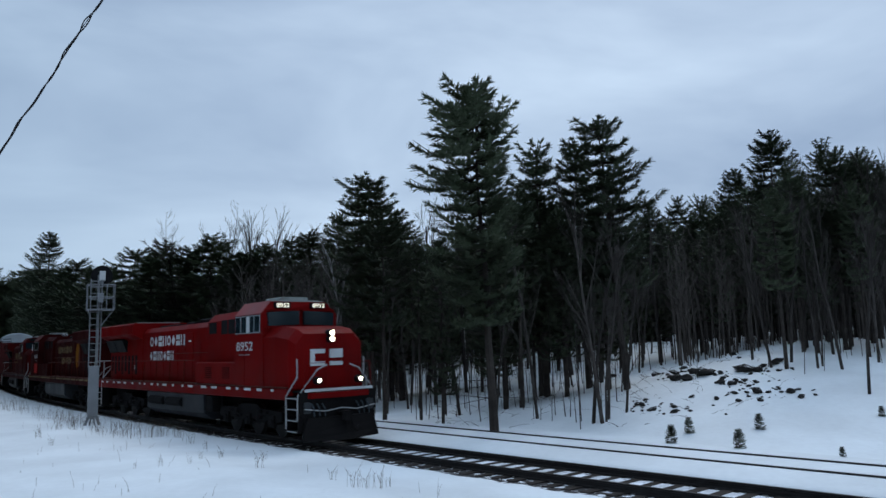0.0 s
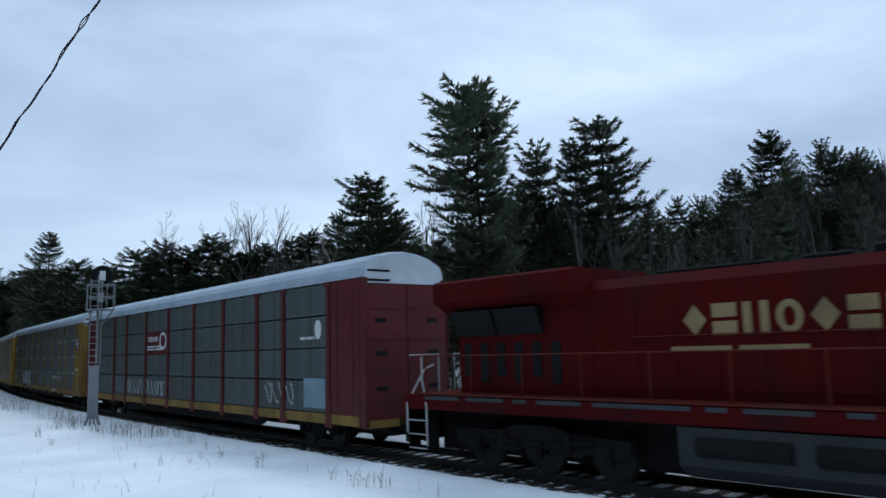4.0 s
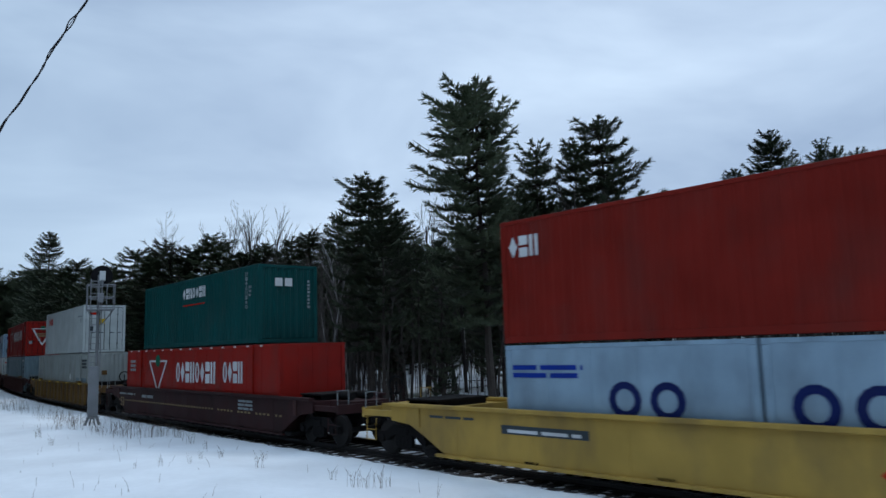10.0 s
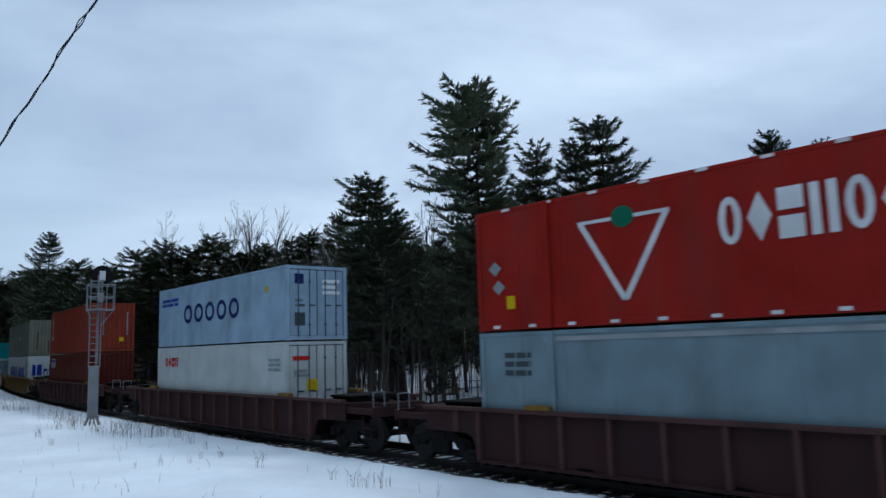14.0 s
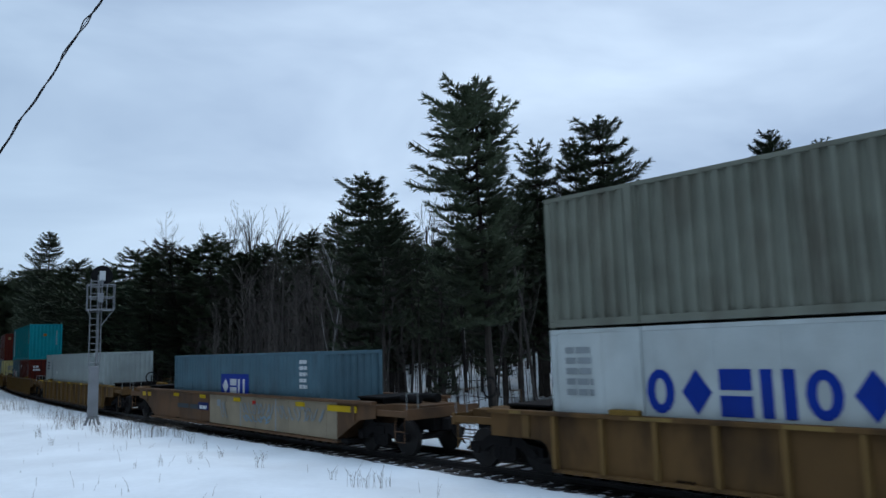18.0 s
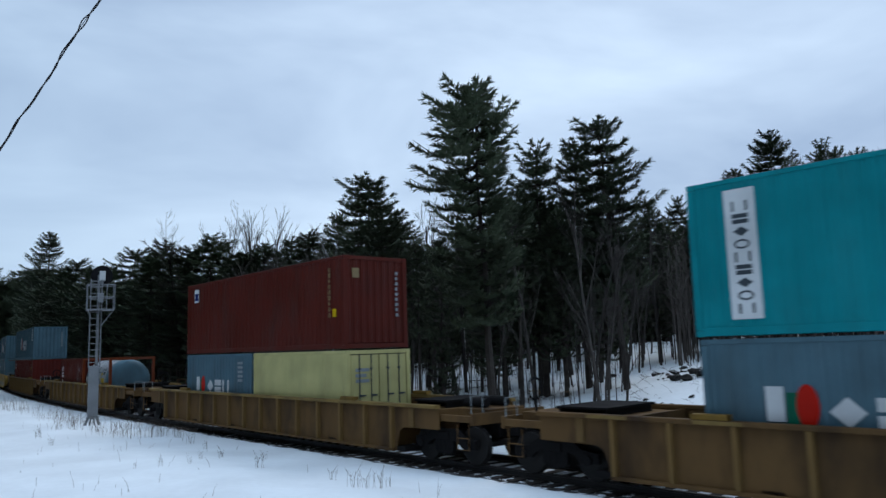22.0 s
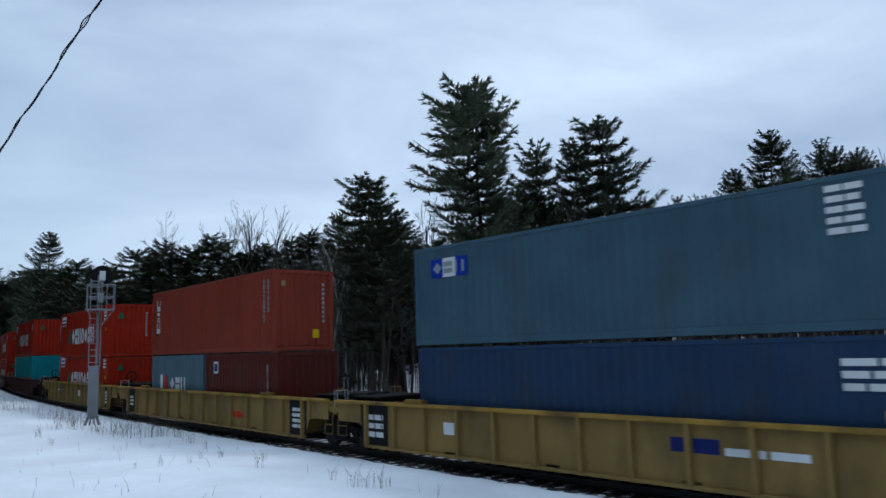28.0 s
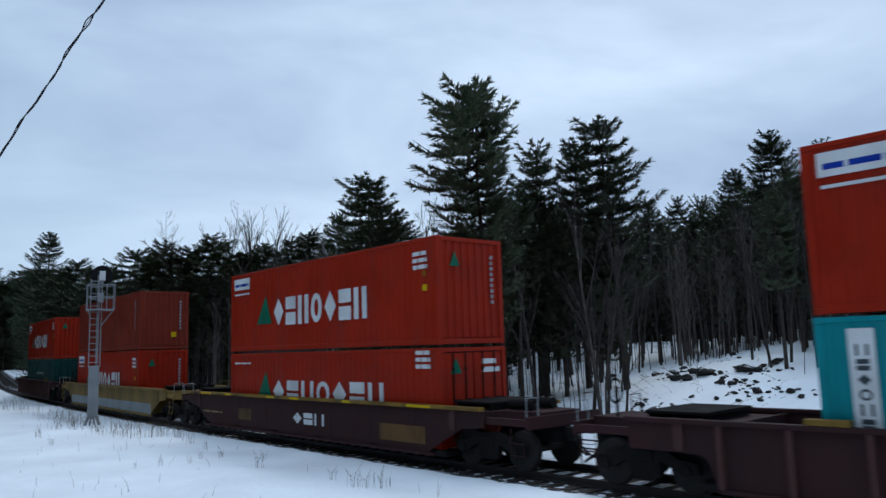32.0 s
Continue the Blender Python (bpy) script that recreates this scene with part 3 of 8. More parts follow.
def container(kind, u_rear, z0, h, col, label, side="c", front="c", marks=(), length=12.19, width=2.44, group="shipping containers", endmarks=(), postmat=None):
    """A box on the train; u_rear is its rear end along the track at the start."""
    mat = P[col]
    w, hl = width / 2, length / 2
    box = thing("shipping_container", label, "container", group)
    pt, rl = 0.14, 0.16
    for sy, rz in ((-1, 0), (1, 180)):
        if side == "c":
            me = shared(("wall", length, h), lambda: corrugated(length - 2 * pt, h - rl - 0.09, 0.075 if length > 14 else 0.015, 0.30 if length > 14 else 0.28), "side_wall")
        else:
            me = shared(("wallS", length, h), lambda: corrugated(length - 2 * pt, h - rl - 0.09, 0.007, 1.22, 0.97), "side_wall")
        piece("side_wall", me, mat, box, (0, sy * (w - 0.018), rl), rz)
        piece("top_rail", shared(("tr", length), lambda: Mesh().box(-hl + pt, hl - pt, -0.04, 0.04, -0.045, 0.045, 0.008), "top_rail"), mat, box, (0, sy * (w - 0.045), h - 0.047))
        piece("bottom_rail", shared(("br", length), lambda: Mesh().box(-hl + pt, hl - pt, -0.045, 0.045, 0.0, rl - 0.003, 0.01), "bottom_rail"), mat, box, (0, sy * (w - 0.048), 0.012))
        for sx in (-1, 1):
            piece("corner_post", shared(("post", h), lambda: Mesh().box(-0.07, 0.07, -0.07, 0.07, 0.12, h - 0.12, 0.012), "corner_post"), mat, box, (sx * (hl - 0.07), sy * (w - 0.07), 0))
            for zc in (0.0, h - 0.118):
                piece("corner_casting", shared("casting", lambda: Mesh().box(-0.089, 0.089, -0.081, 0.081, 0, 0.118, 0.012), "corner_casting"), mat, box, (sx * (hl - 0.088), sy * (w - 0.079), zc))
        if length > 14:
            for sx in (-1, 1):
                piece("lifting_post", shared(("lpost", h), lambda: Mesh().box(-0.09, 0.09, -0.03, 0.03, 0.02, h - 0.02, 0.006), "lifting_post"), mat, box, (sx * 6.0, sy * (w + 0.016), 0))
    piece("roof", shared(("roof", length, width), lambda: Mesh().box(-hl + 0.1, hl - 0.1, -w + 0.09, w - 0.09, -0.05, -0.012), "roof"), mat, box, (0, 0, h))
    piece("floor", shared(("floor", length, width), lambda: Mesh().box(-hl + 0.1, hl - 0.1, -w + 0.1, w - 0.1, 0.05, 0.15), "floor"), UNDER, box)
    for sx, style in ((1, front), (-1, "c" if front != "c" else "d")):
        if style == "d":
            dw = w - 0.17
            piece("door_gasket", shared(("gasket", h, width), lambda: Mesh().box(-0.01, 0.01, -w + 0.13, w - 0.13, 0.14, h - 0.11), "door_gasket"), BLACK, box, (sx * (hl - 0.082), 0, 0))
            for sy in (-1, 1):
                dr = piece("door", shared(("door", h, width), lambda: Mesh().box(-0.025, 0.025, -dw / 2 + 0.01, dw / 2 - 0.01, 0.17, h - 0.15, 0.01), "door"), mat, box, (sx * (hl - 0.05), sy * (dw / 2 + 0.012), 0), 0 if sx > 0 else 180)
                for a0, a1 in ((0.25, h * 0.34), (h * 0.38, h * 0.62), (h * 0.66, h - 0.25)):
                    piece("door_panel", shared(("dpanel", h, width, a0), lambda: Mesh().box(0.026, 0.036, -dw / 2 + 0.09, dw / 2 - 0.09, a0, a1), "door_panel"), mat, dr)
                for k in (-0.22, 0.22):
                    piece("lock_bar", shared(("lock", h), lambda: Mesh().tube([(0.06, 0, 0.12), (0.06, 0, h - 0.12)], 0.018, 6).box(0.03, 0.075, -0.04, 0.04, 0.5, 0.56).box(0.03, 0.075, -0.04, 0.04, h - 0.6, h - 0.54).box(0.05, 0.075, -0.02, 0.22, 1.18, 1.23), "lock_bar"), P["mdark"] if col in ("white", "sky", "offwhite", "cream") else UNDER, dr, (0, k, 0), 0)
        else:
            me = shared(("end", width, h, style), lambda: corrugated(width - 2 * pt, h - rl - 0.13, 0.045 if style == "c" else 0.008, 0.27 if style == "c" else 0.6, 0.5 if style == "c" else 0.95), "end_wall")
            piece("end_wall", me, mat, box, (sx * (hl - 0.03), 0, rl + 0.02), 90 if sx > 0 else -90)
        piece("end_sill", shared(("es", width), lambda: Mesh().box(-0.05, 0.05, -w + 0.15, w - 0.15, 0.012, 0.16, 0.01), "end_sill"), mat, box, (sx * (hl - 0.058), 0, 0))
        piece("end_header", shared(("eh", width), lambda: Mesh().box(-0.05, 0.05, -w + 0.15, w - 0.15, -0.12, -0.006, 0.01), "end_header"), mat, box, (sx * (hl - 0.058), 0, h))
    for i, k in enumerate(marks):
        mark(box, k[0], k[1] - hl, k[2] - hl, k[3], k[4], k[5], k[6] if len(k) > 6 else 1, -w + 0.008 - 0.002 * i)
    for k in endmarks:
        m = Mesh()
        kind_, y0, y1, a0, a1, c = k[:6]
        if kind_ == "panel":
            m.prism([(y0, a0), (y1, a0), (y1, a1), (y0, a1)], hl - 0.005, hl + 0.01)
        elif kind_ == "tri":
            m.prism([(y0, a0), (y1, a0), ((y0 + y1) / 2, a1)], hl - 0.005, hl + 0.01)
        elif kind_ == "vee":
            ym, b = (y0 + y1) / 2, 0.07
            m.prism([(y0, a1 - b), (y1, a1 - b), (y1, a1), (y0, a1)], hl, hl + 0.012)
            m.prism([(ym - b, a0), (ym + b, a0), (y0 + 2 * b, a1 - b), (y0, a1 - b)], hl, hl + 0.012)
            m.prism([(ym - b, a0), (ym + b, a0), (y1, a1 - b), (y1 - 2 * b, a1 - b)], hl, hl + 0.012)
        elif kind_ == "bars":
            n = k[6]
            st = (a1 - a0) / n
            for i in range(n):
                m.prism([(y0, a0 + i * st), (y1 - (i % 2) * 0.2 * (y1 - y0), a0 + i * st), (y1 - (i % 2) * 0.2 * (y1 - y0), a0 + (i + 0.6) * st), (y0, a0 + (i + 0.6) * st)], hl - 0.005, hl + 0.012)
        part("marking", m, P[c], box, P[c].name.replace("_", " ") + " patch on the end")
    MOVING.append((box, u_rear + hl, False, z0))
    return box


def tank_container(u_rear, z0):
    box = thing("tank_container", "silver tank in an open orange frame riding in a well car", "tank container", "shipping containers")
    hl, w, h = 3.03, 1.22, 2.59
    fr = paint("orange_frame_paint", (0.19, 0.048, 0.022), 0.5)
    rings = []
    for x, r in ((-2.75, 0.35), (-2.72, 0.75), (-2.6, 1.0), (-2.4, 1.12), (2.4, 1.12), (2.6, 1.0), (2.72, 0.75), (2.75, 0.35)):
        rings.append([(x, r * math.cos(2 * math.pi * k / 28), 1.33 + r * math.sin(2 * math.pi * k / 28)) for k in range(28)])
    part("tank_shell", Mesh().loft(rings), SILVER, box, "dented silver cladding", True)
    part("end_jacket", Mesh().loft([[(x, r * math.cos(2 * math.pi * k / 28), 1.33 + r * math.sin(2 * math.pi * k / 28)) for k in range(28)] for x, r in ((1.95, 1.128), (2.42, 1.128), (2.62, 1.008), (2.74, 0.757), (2.77, 0.35))]), P["mol"], box, "dull blue end jacket", True)
    for x in (-1.9, -0.95, 0.0, 0.95, 1.9):
        part("tank_band", Mesh().loft([[(x + d, 1.135 * math.cos(2 * math.pi * k / 28), 1.33 + 1.135 * math.sin(2 * math.pi * k / 28)) for k in range(28)] for d in (-0.03, 0.03)]), GALV, box)
    for sx in (-1, 1):
        for sy in (-1, 1):
            part("corner_post", Mesh().box(sx * hl - 0.08 * sx - 0.07, sx * hl - 0.08 * sx + 0.07, sy * 1.14 - 0.07, sy * 1.14 + 0.07, 0, h, 0.01), fr, box)
            part("brace", Mesh().tube([(sx * (hl - 0.1), sy * 1.13, 0.1), (sx * (hl - 1.2), sy * 0.95, 0.45)], 0.05, 6), fr, box)
        part("end_sill", Mesh().box(sx * (hl - 0.08) - 0.06, sx * (hl - 0.08) + 0.06, -1.07, 1.07, 0, 0.14), fr, box)
        part("end_header", Mesh().box(sx * (hl - 0.08) - 0.06, sx * (hl - 0.08) + 0.06, -1.07, 1.07, h - 0.14, h), fr, box)
    for sy in (-1, 1):
        part("side_beam", Mesh().box(-hl + 0.15, hl - 0.15, sy * 1.16 - 0.05, sy * 1.16 + 0.05, 0.02, 0.16), fr, box)
        part("top_beam", Mesh().box(-hl + 0.15, hl - 0.15, sy * 1.17 - 0.035, sy * 1.17 + 0.035, h - 0.09, h - 0.01), fr, box)
    part("walkway", Mesh().box(-2.3, 2.3, -0.25, 0.25, h - 0.1, h - 0.05), GALV, box)
    part("hatch", Mesh().tube([(0, 0, 2.4), (0, 0, 2.56)], 0.26, 14), GALV, box)
    for x0, x1, a0, a1, c in ((-1.75, -1.37, 1.15, 1.9, "palered"), (-1.35, -0.95, 1.15, 1.9, "mblue"), (1.05, 1.65, 1.2, 1.45, "myellow"), (0.95, 1.2, 1.6, 1.75, "myellow"), (1.35, 1.65, 1.65, 1.8, "mdark"), (-2.3, -2.0, 1.5, 1.8, "mdark"), (-0.7, -0.1, 1.6, 1.64, "mdark"), (-0.7, -0.1, 1.42, 1.46, "mdark"), (0.25, 0.75, 1.75, 1.79, "mdark"), (0.25, 0.75, 1.35, 1.39, "mdark"), (1.0, 1.6, 1.88, 1.93, "mdark")):
        m = Mesh()
        vs = []
        for x in (x0, x1):
            for k in range(5):
                z = a0 + (a1 - a0) * k / 4
                vs.append((x, -math.sqrt(max(0.01, 1.142 ** 2 - (z - 1.33) ** 2)), z))
        m.add(vs, [(k, k + 5, k + 6, k + 1) for k in range(4)])
        part("marking", m, P[c], box, "coloured placard on the tank")
    MOVING.append((box, u_rear + hl, False, z0))


# ---- running gear ----
def truck_mesh():
    """Two cast side frames with springs, and the bolster."""
    m = Mesh()
    for sy in (-1, 1):
        y0, y1 = sy * 1.0 - 0.07, sy * 1.0 + 0.07
        m.prism([(-1.15, 0.40), (-1.15, 0.62), (-0.75, 0.66), (-0.42, 0.86), (0.42, 0.86), (0.75, 0.66), (1.15, 0.62), (1.15, 0.40), (0.7, 0.40), (0.55, 0.52), (0.34, 0.60), (0.34, 0.32), (0.22, 0.24), (-0.22, 0.24), (-0.34, 0.32), (-0.34, 0.60), (-0.55, 0.52), (-0.7, 0.40)], y0, y1, "y")
        for x in (-0.16, 0.0, 0.16):
            m.tube([(x, sy * 1.02, 0.30), (x, sy * 1.02, 0.58)], 0.065, 8)
        for x in (-0.9, 0.9):
            m.tube([(x, sy * 1.04, 0.46), (x, sy * 1.14, 0.46)], 0.11, 10)
    m.box(-0.2, 0.2, -1.1, 1.1, 0.56, 0.80, 0.03)
    return m


def wheelset_mesh(r=0.46):
    m = Mesh()
    for sy in (-1, 1):
        m.tube([(0, sy * 0.68, r), (0, sy * 0.72, r)], r + 0.03, 24)
        m.tube([(0, sy * 0.72, r), (0, sy * 0.82, r)], r, 24)
        m.tube([(0, sy * 0.82, r), (0, sy * 0.84, r)], r * 0.35, 16)
    m.tube([(0, -1.06, r), (0, 1.06, r)], 0.085, 10)
    return m


def add_truck(car, x, base=1.78, r=0.46):
    t = piece("truck", shared("truck", truck_mesh, "truck"), UNDER, car, (x, 0, 0))
    for d in (-base / 2, base / 2):
        piece("wheelset", shared(("wheelset", r), lambda: wheelset_mesh(r), "wheelset"), WHEEL, t, (d, 0, 0))
    return t


def coupler_mesh():
    m = Mesh()
    m.box(-0.55, 0.12, -0.09, 0.09, 0.76, 0.94, 0.02)
    m.prism([(0.12, -0.10), (0.30, -0.20), (0.44, -0.14), (0.40, 0.02), (0.30, 0.06), (0.30, 0.16), (0.12, 0.14)], 0.70, 1.0, "z")
    m.tube([(0.05, 0.25, 0.75), (0.25, 0.27, 0.45), (0.5, 0.22, 0.35)], 0.03, 6)
    return m


def add_coupler(car, x, sgn):
    piece("coupler", shared("coupler", coupler_mesh, "coupler"), UNDER, car, (x, 0, 0), 0 if sgn > 0 else 180)


# ---- well cars ----
def well_car(uf, ur, style, col, label, cap="cap", ribs=14, extra=(), num53=None, reach=(1.2, 1.2), joined=(False, False)):
    """A double-stack well car whose sides run from ur to uf along the track at the start."""
    mat = P[col]
    hl = (uf - ur) / 2
    ef, er = (1.35 if j else 1.80 for j in joined)
    car = thing("well_car", label, "well car", "double-stack well cars")
    for sy in (-1, 1):
        ye, yo = sy * 1.325, sy * 1.35
        if style == "rib":
            prof = [(-hl, 1.40), (-hl, 0.86), (-hl + er - 0.33, 0.84), (-hl + er - 0.17, 0.76), (-hl + er - 0.07, 0.55), (-hl + er, 0.24), (hl - ef, 0.24), (hl - ef + 0.07, 0.55), (hl - ef + 0.17, 0.76), (hl - ef + 0.33, 0.84), (hl, 0.86), (hl, 1.40)]
        else:
            prof = [(-hl, 1.40), (-hl, 1.00), (-hl + 0.8, 0.92), (-hl + 1.35, 0.66), (-hl + 2.1, 0.27), (hl - 2.1, 0.27), (hl - 1.35, 0.66), (hl - 0.8, 0.92), (hl, 1.00), (hl, 1.40)]
        part("side_sill", Mesh().prism(prof, min(ye, yo), max(ye, yo), "y"), mat, car, "" if style == "rib" else "smooth sloping-ended side")
        part("top_chord", Mesh().box(-hl, hl, sy * 1.39 - 0.09, sy * 1.39 + 0.09, 1.385, 1.475, 0.012), P[cap], car, "chipped top edge")
        if cap in ("cap", "brown"):
            rng = random.Random(int(-uf))
            for i in range(6 if cap == "cap" else 3):
                a = -hl + 0.6 + (2 * hl - 2.0) * (i + rng.random() * 0.5) / 6
                part("edge_patch", Mesh().box(a, a + rng.uniform(0.35, 1.0), sy * 1.482 - 0.004, sy * 1.482 + 0.004, 1.395, 1.465), P["myellow"] if cap == "cap" else P["tan"], car, "bright patch of yellow edge paint")
        part("bottom_chord", Mesh().box(-hl + er + 0.05, hl - ef - 0.05, sy * 1.36 - 0.07, sy * 1.36 + 0.07, 0.19, 0.27, 0.012), mat, car)
        if style == "rib":
            for i in range(ribs):
                x = -hl + er + 0.13 + (2 * hl - er - ef - 0.26) * i / (ribs - 1)
                piece("rib", shared("rib", lambda: Mesh().prism([(-0.06, 0.0), (0.06, 0.0), (0.05, -0.115), (-0.05, -0.115)], 0.27, 1.385, "z"), "rib"), (P["brownrib"] if col == "brown" else P["redrib"] if col == "wellred" else mat), car, (x, sy * 1.348, 0), 0 if sy < 0 else 180)
            for sx in (-1, 1):
                part("tie_down_box", Mesh().box(sx * 6.2 - 0.35, sx * 6.2 + 0.35, sy * 1.38 - 0.1, sy * 1.38 + 0.1, 1.477, 1.58, 0.01), P["cap"], car)
        else:
            for i in range(7):
                x = -hl + 2.6 + (2 * hl - 5.2) * i / 6
                part("seam", Mesh().box(x - 0.012, x + 0.012, sy * 1.35 - 0.006, sy * 1.35 + 0.006, 0.29, 1.38), mat, car)
    for i in range(6):
        x = -hl + 1.6 + (2 * hl - 3.2) * i / 5
        part("floor_beam", Mesh().box(x - 0.2, x + 0.2, -1.35, 1.35, 0.20, 0.33), UNDER, car)
    for sx in (-1, 1):
        xa, xb = sx * (hl - (ef if sx > 0 else er) - 0.2), sx * (hl + (reach[0] if sx > 0 else reach[1]))
        part("end_platform", Mesh().prism([(xa, -1.31), (sx * (hl - 0.1), -1.31), (sx * (hl + 0.1), -0.75), (xb, -0.65), (xb, 0.65), (sx * (hl + 0.1), 0.75), (sx * (hl - 0.1), 1.31), (xa, 1.31)], 1.14, 1.36, "z"), mat, car, "soot-darkened end deck")
        part("bulkhead", Mesh().box(min(xa, xa - sx * 0.06), max(xa, xa - sx * 0.06), -1.32, 1.32, 0.30, 1.40), mat, car)
        part("end_sill", Mesh().box(min(xb, xb + sx * 0.10), max(xb, xb + sx * 0.10), -1.3, 1.3, 1.02, 1.30, 0.02), mat, car)
        part("draft_box", Mesh().box(min(sx * (hl - 0.4), xb), max(sx * (hl - 0.4), xb), -0.3, 0.3, 0.66, 1.14), UNDER, car)
        part("deck_grating", Mesh().box(min(sx * (hl - 1.5), sx * (hl - 0.15)), max(sx * (hl - 1.5), sx * (hl - 0.15)), -0.95, 0.95, 1.50, 1.56, 0.01), UNDER, car, "dark raised grating over the deck")
        for k in range(3):
            part("deck_bracket", Mesh().box(sx * (hl - 1.4 + k * 0.58) - 0.04, sx * (hl - 1.4 + k * 0.58) + 0.04, -0.9, 0.9, 1.362, 1.498), UNDER, car)
        for sy in (-1, 1):
            part("side_step", Mesh().tube([(xb - sx * 0.08, sy * 1.26, 1.03), (xb - sx * 0.08, sy * 1.28, 0.42), (xb - sx * 0.50, sy * 1.28, 0.42), (xb - sx * 0.50, sy * 1.26, 1.03)], 0.016, 6).tube([(xb - sx * 0.08, sy * 1.28, 0.7), (xb - sx * 0.50, sy * 1.28, 0.7)], 0.014, 6), mat, car)
            part("platform_rail", Mesh().box(min(sx * (hl - 0.02), xb), max(sx * (hl - 0.02), xb), sy * 1.24 - 0.05, sy * 1.24 + 0.05, 1.08, 1.24), mat, car)
            part("grab_iron", Mesh().tube([(xb, sy * 1.24, 1.28), (xb, sy * 1.24, 1.72), (xb, sy * 0.85, 1.72), (xb, sy * 0.85, 1.28)], 0.016, 6), P["mgrey"] if sy < 0 else mat, car)
            part("bearing_plate", Mesh().box(sx * (hl - 1.1) - 0.10, sx * (hl - 1.1) + 0.10, sy * 1.372 - 0.022, sy * 1.372 + 0.022, 0.88, 1.38), P["redrib"] if col == "wellred" else P["brownrib"] if col == "brown" else mat, car)
        if sx > 0 and joined[0]:
            add_truck(car, hl + reach[0] + 0.05)
        elif not (sx < 0 and joined[1]):
            add_truck(car, sx * (hl - 0.15))
        add_coupler(car, xb, sx)
        part("air_hose", Mesh().tube([(xb, 0.4 * sx, 0.85), (xb + sx * 0.2, 0.42 * sx, 0.5), (xb + sx * 0.5, 0.38 * sx, 0.3)], 0.03, 6), BLACK, car)
    part("brake_wheel", Mesh().tube([(-hl - 0.75, -0.55, 1.36), (-hl - 0.75, -0.55, 2.0)], 0.03, 6).loft([[(-hl - 0.77, -0.55 + r * math.cos(2 * math.pi * k / 18), 1.9 + r * math.sin(2 * math.pi * k / 18)) for k in range(18)] for r in (0.22, 0.28)], False), BLACK, car)
    part("brake_cylinder", Mesh().tube([(hl + 0.2, 0.3, 1.5), (hl + 0.8, 0.3, 1.5)], 0.13, 12), UNDER, car)
    part("brake_reservoir", Mesh().tube([(hl - 0.05, -0.35, 1.49), (hl + 0.75, -0.35, 1.49)], 0.12, 12), UNDER, car)
    for i, k in enumerate(extra):
        mark(car, k[0], k[1] - hl, k[2] - hl, k[3], k[4], k[5], k[6] if len(k) > 6 else 1, -1.352 - 0.002 * i - (0.005 if len(k) > 7 else 0.0))
    if num53:
        lettering("53", num53 - hl, -1.356, 0.52, 0.42, P["mgold"], car)
    MOVING.append((car, (uf + ur) / 2, False, 0.0))
    return car


# ---- covered car carriers ----
BAYS = (2.87, 1.96, 2.88, 2.90, 2.90, 2.90, 2.88, 1.96, 2.87)


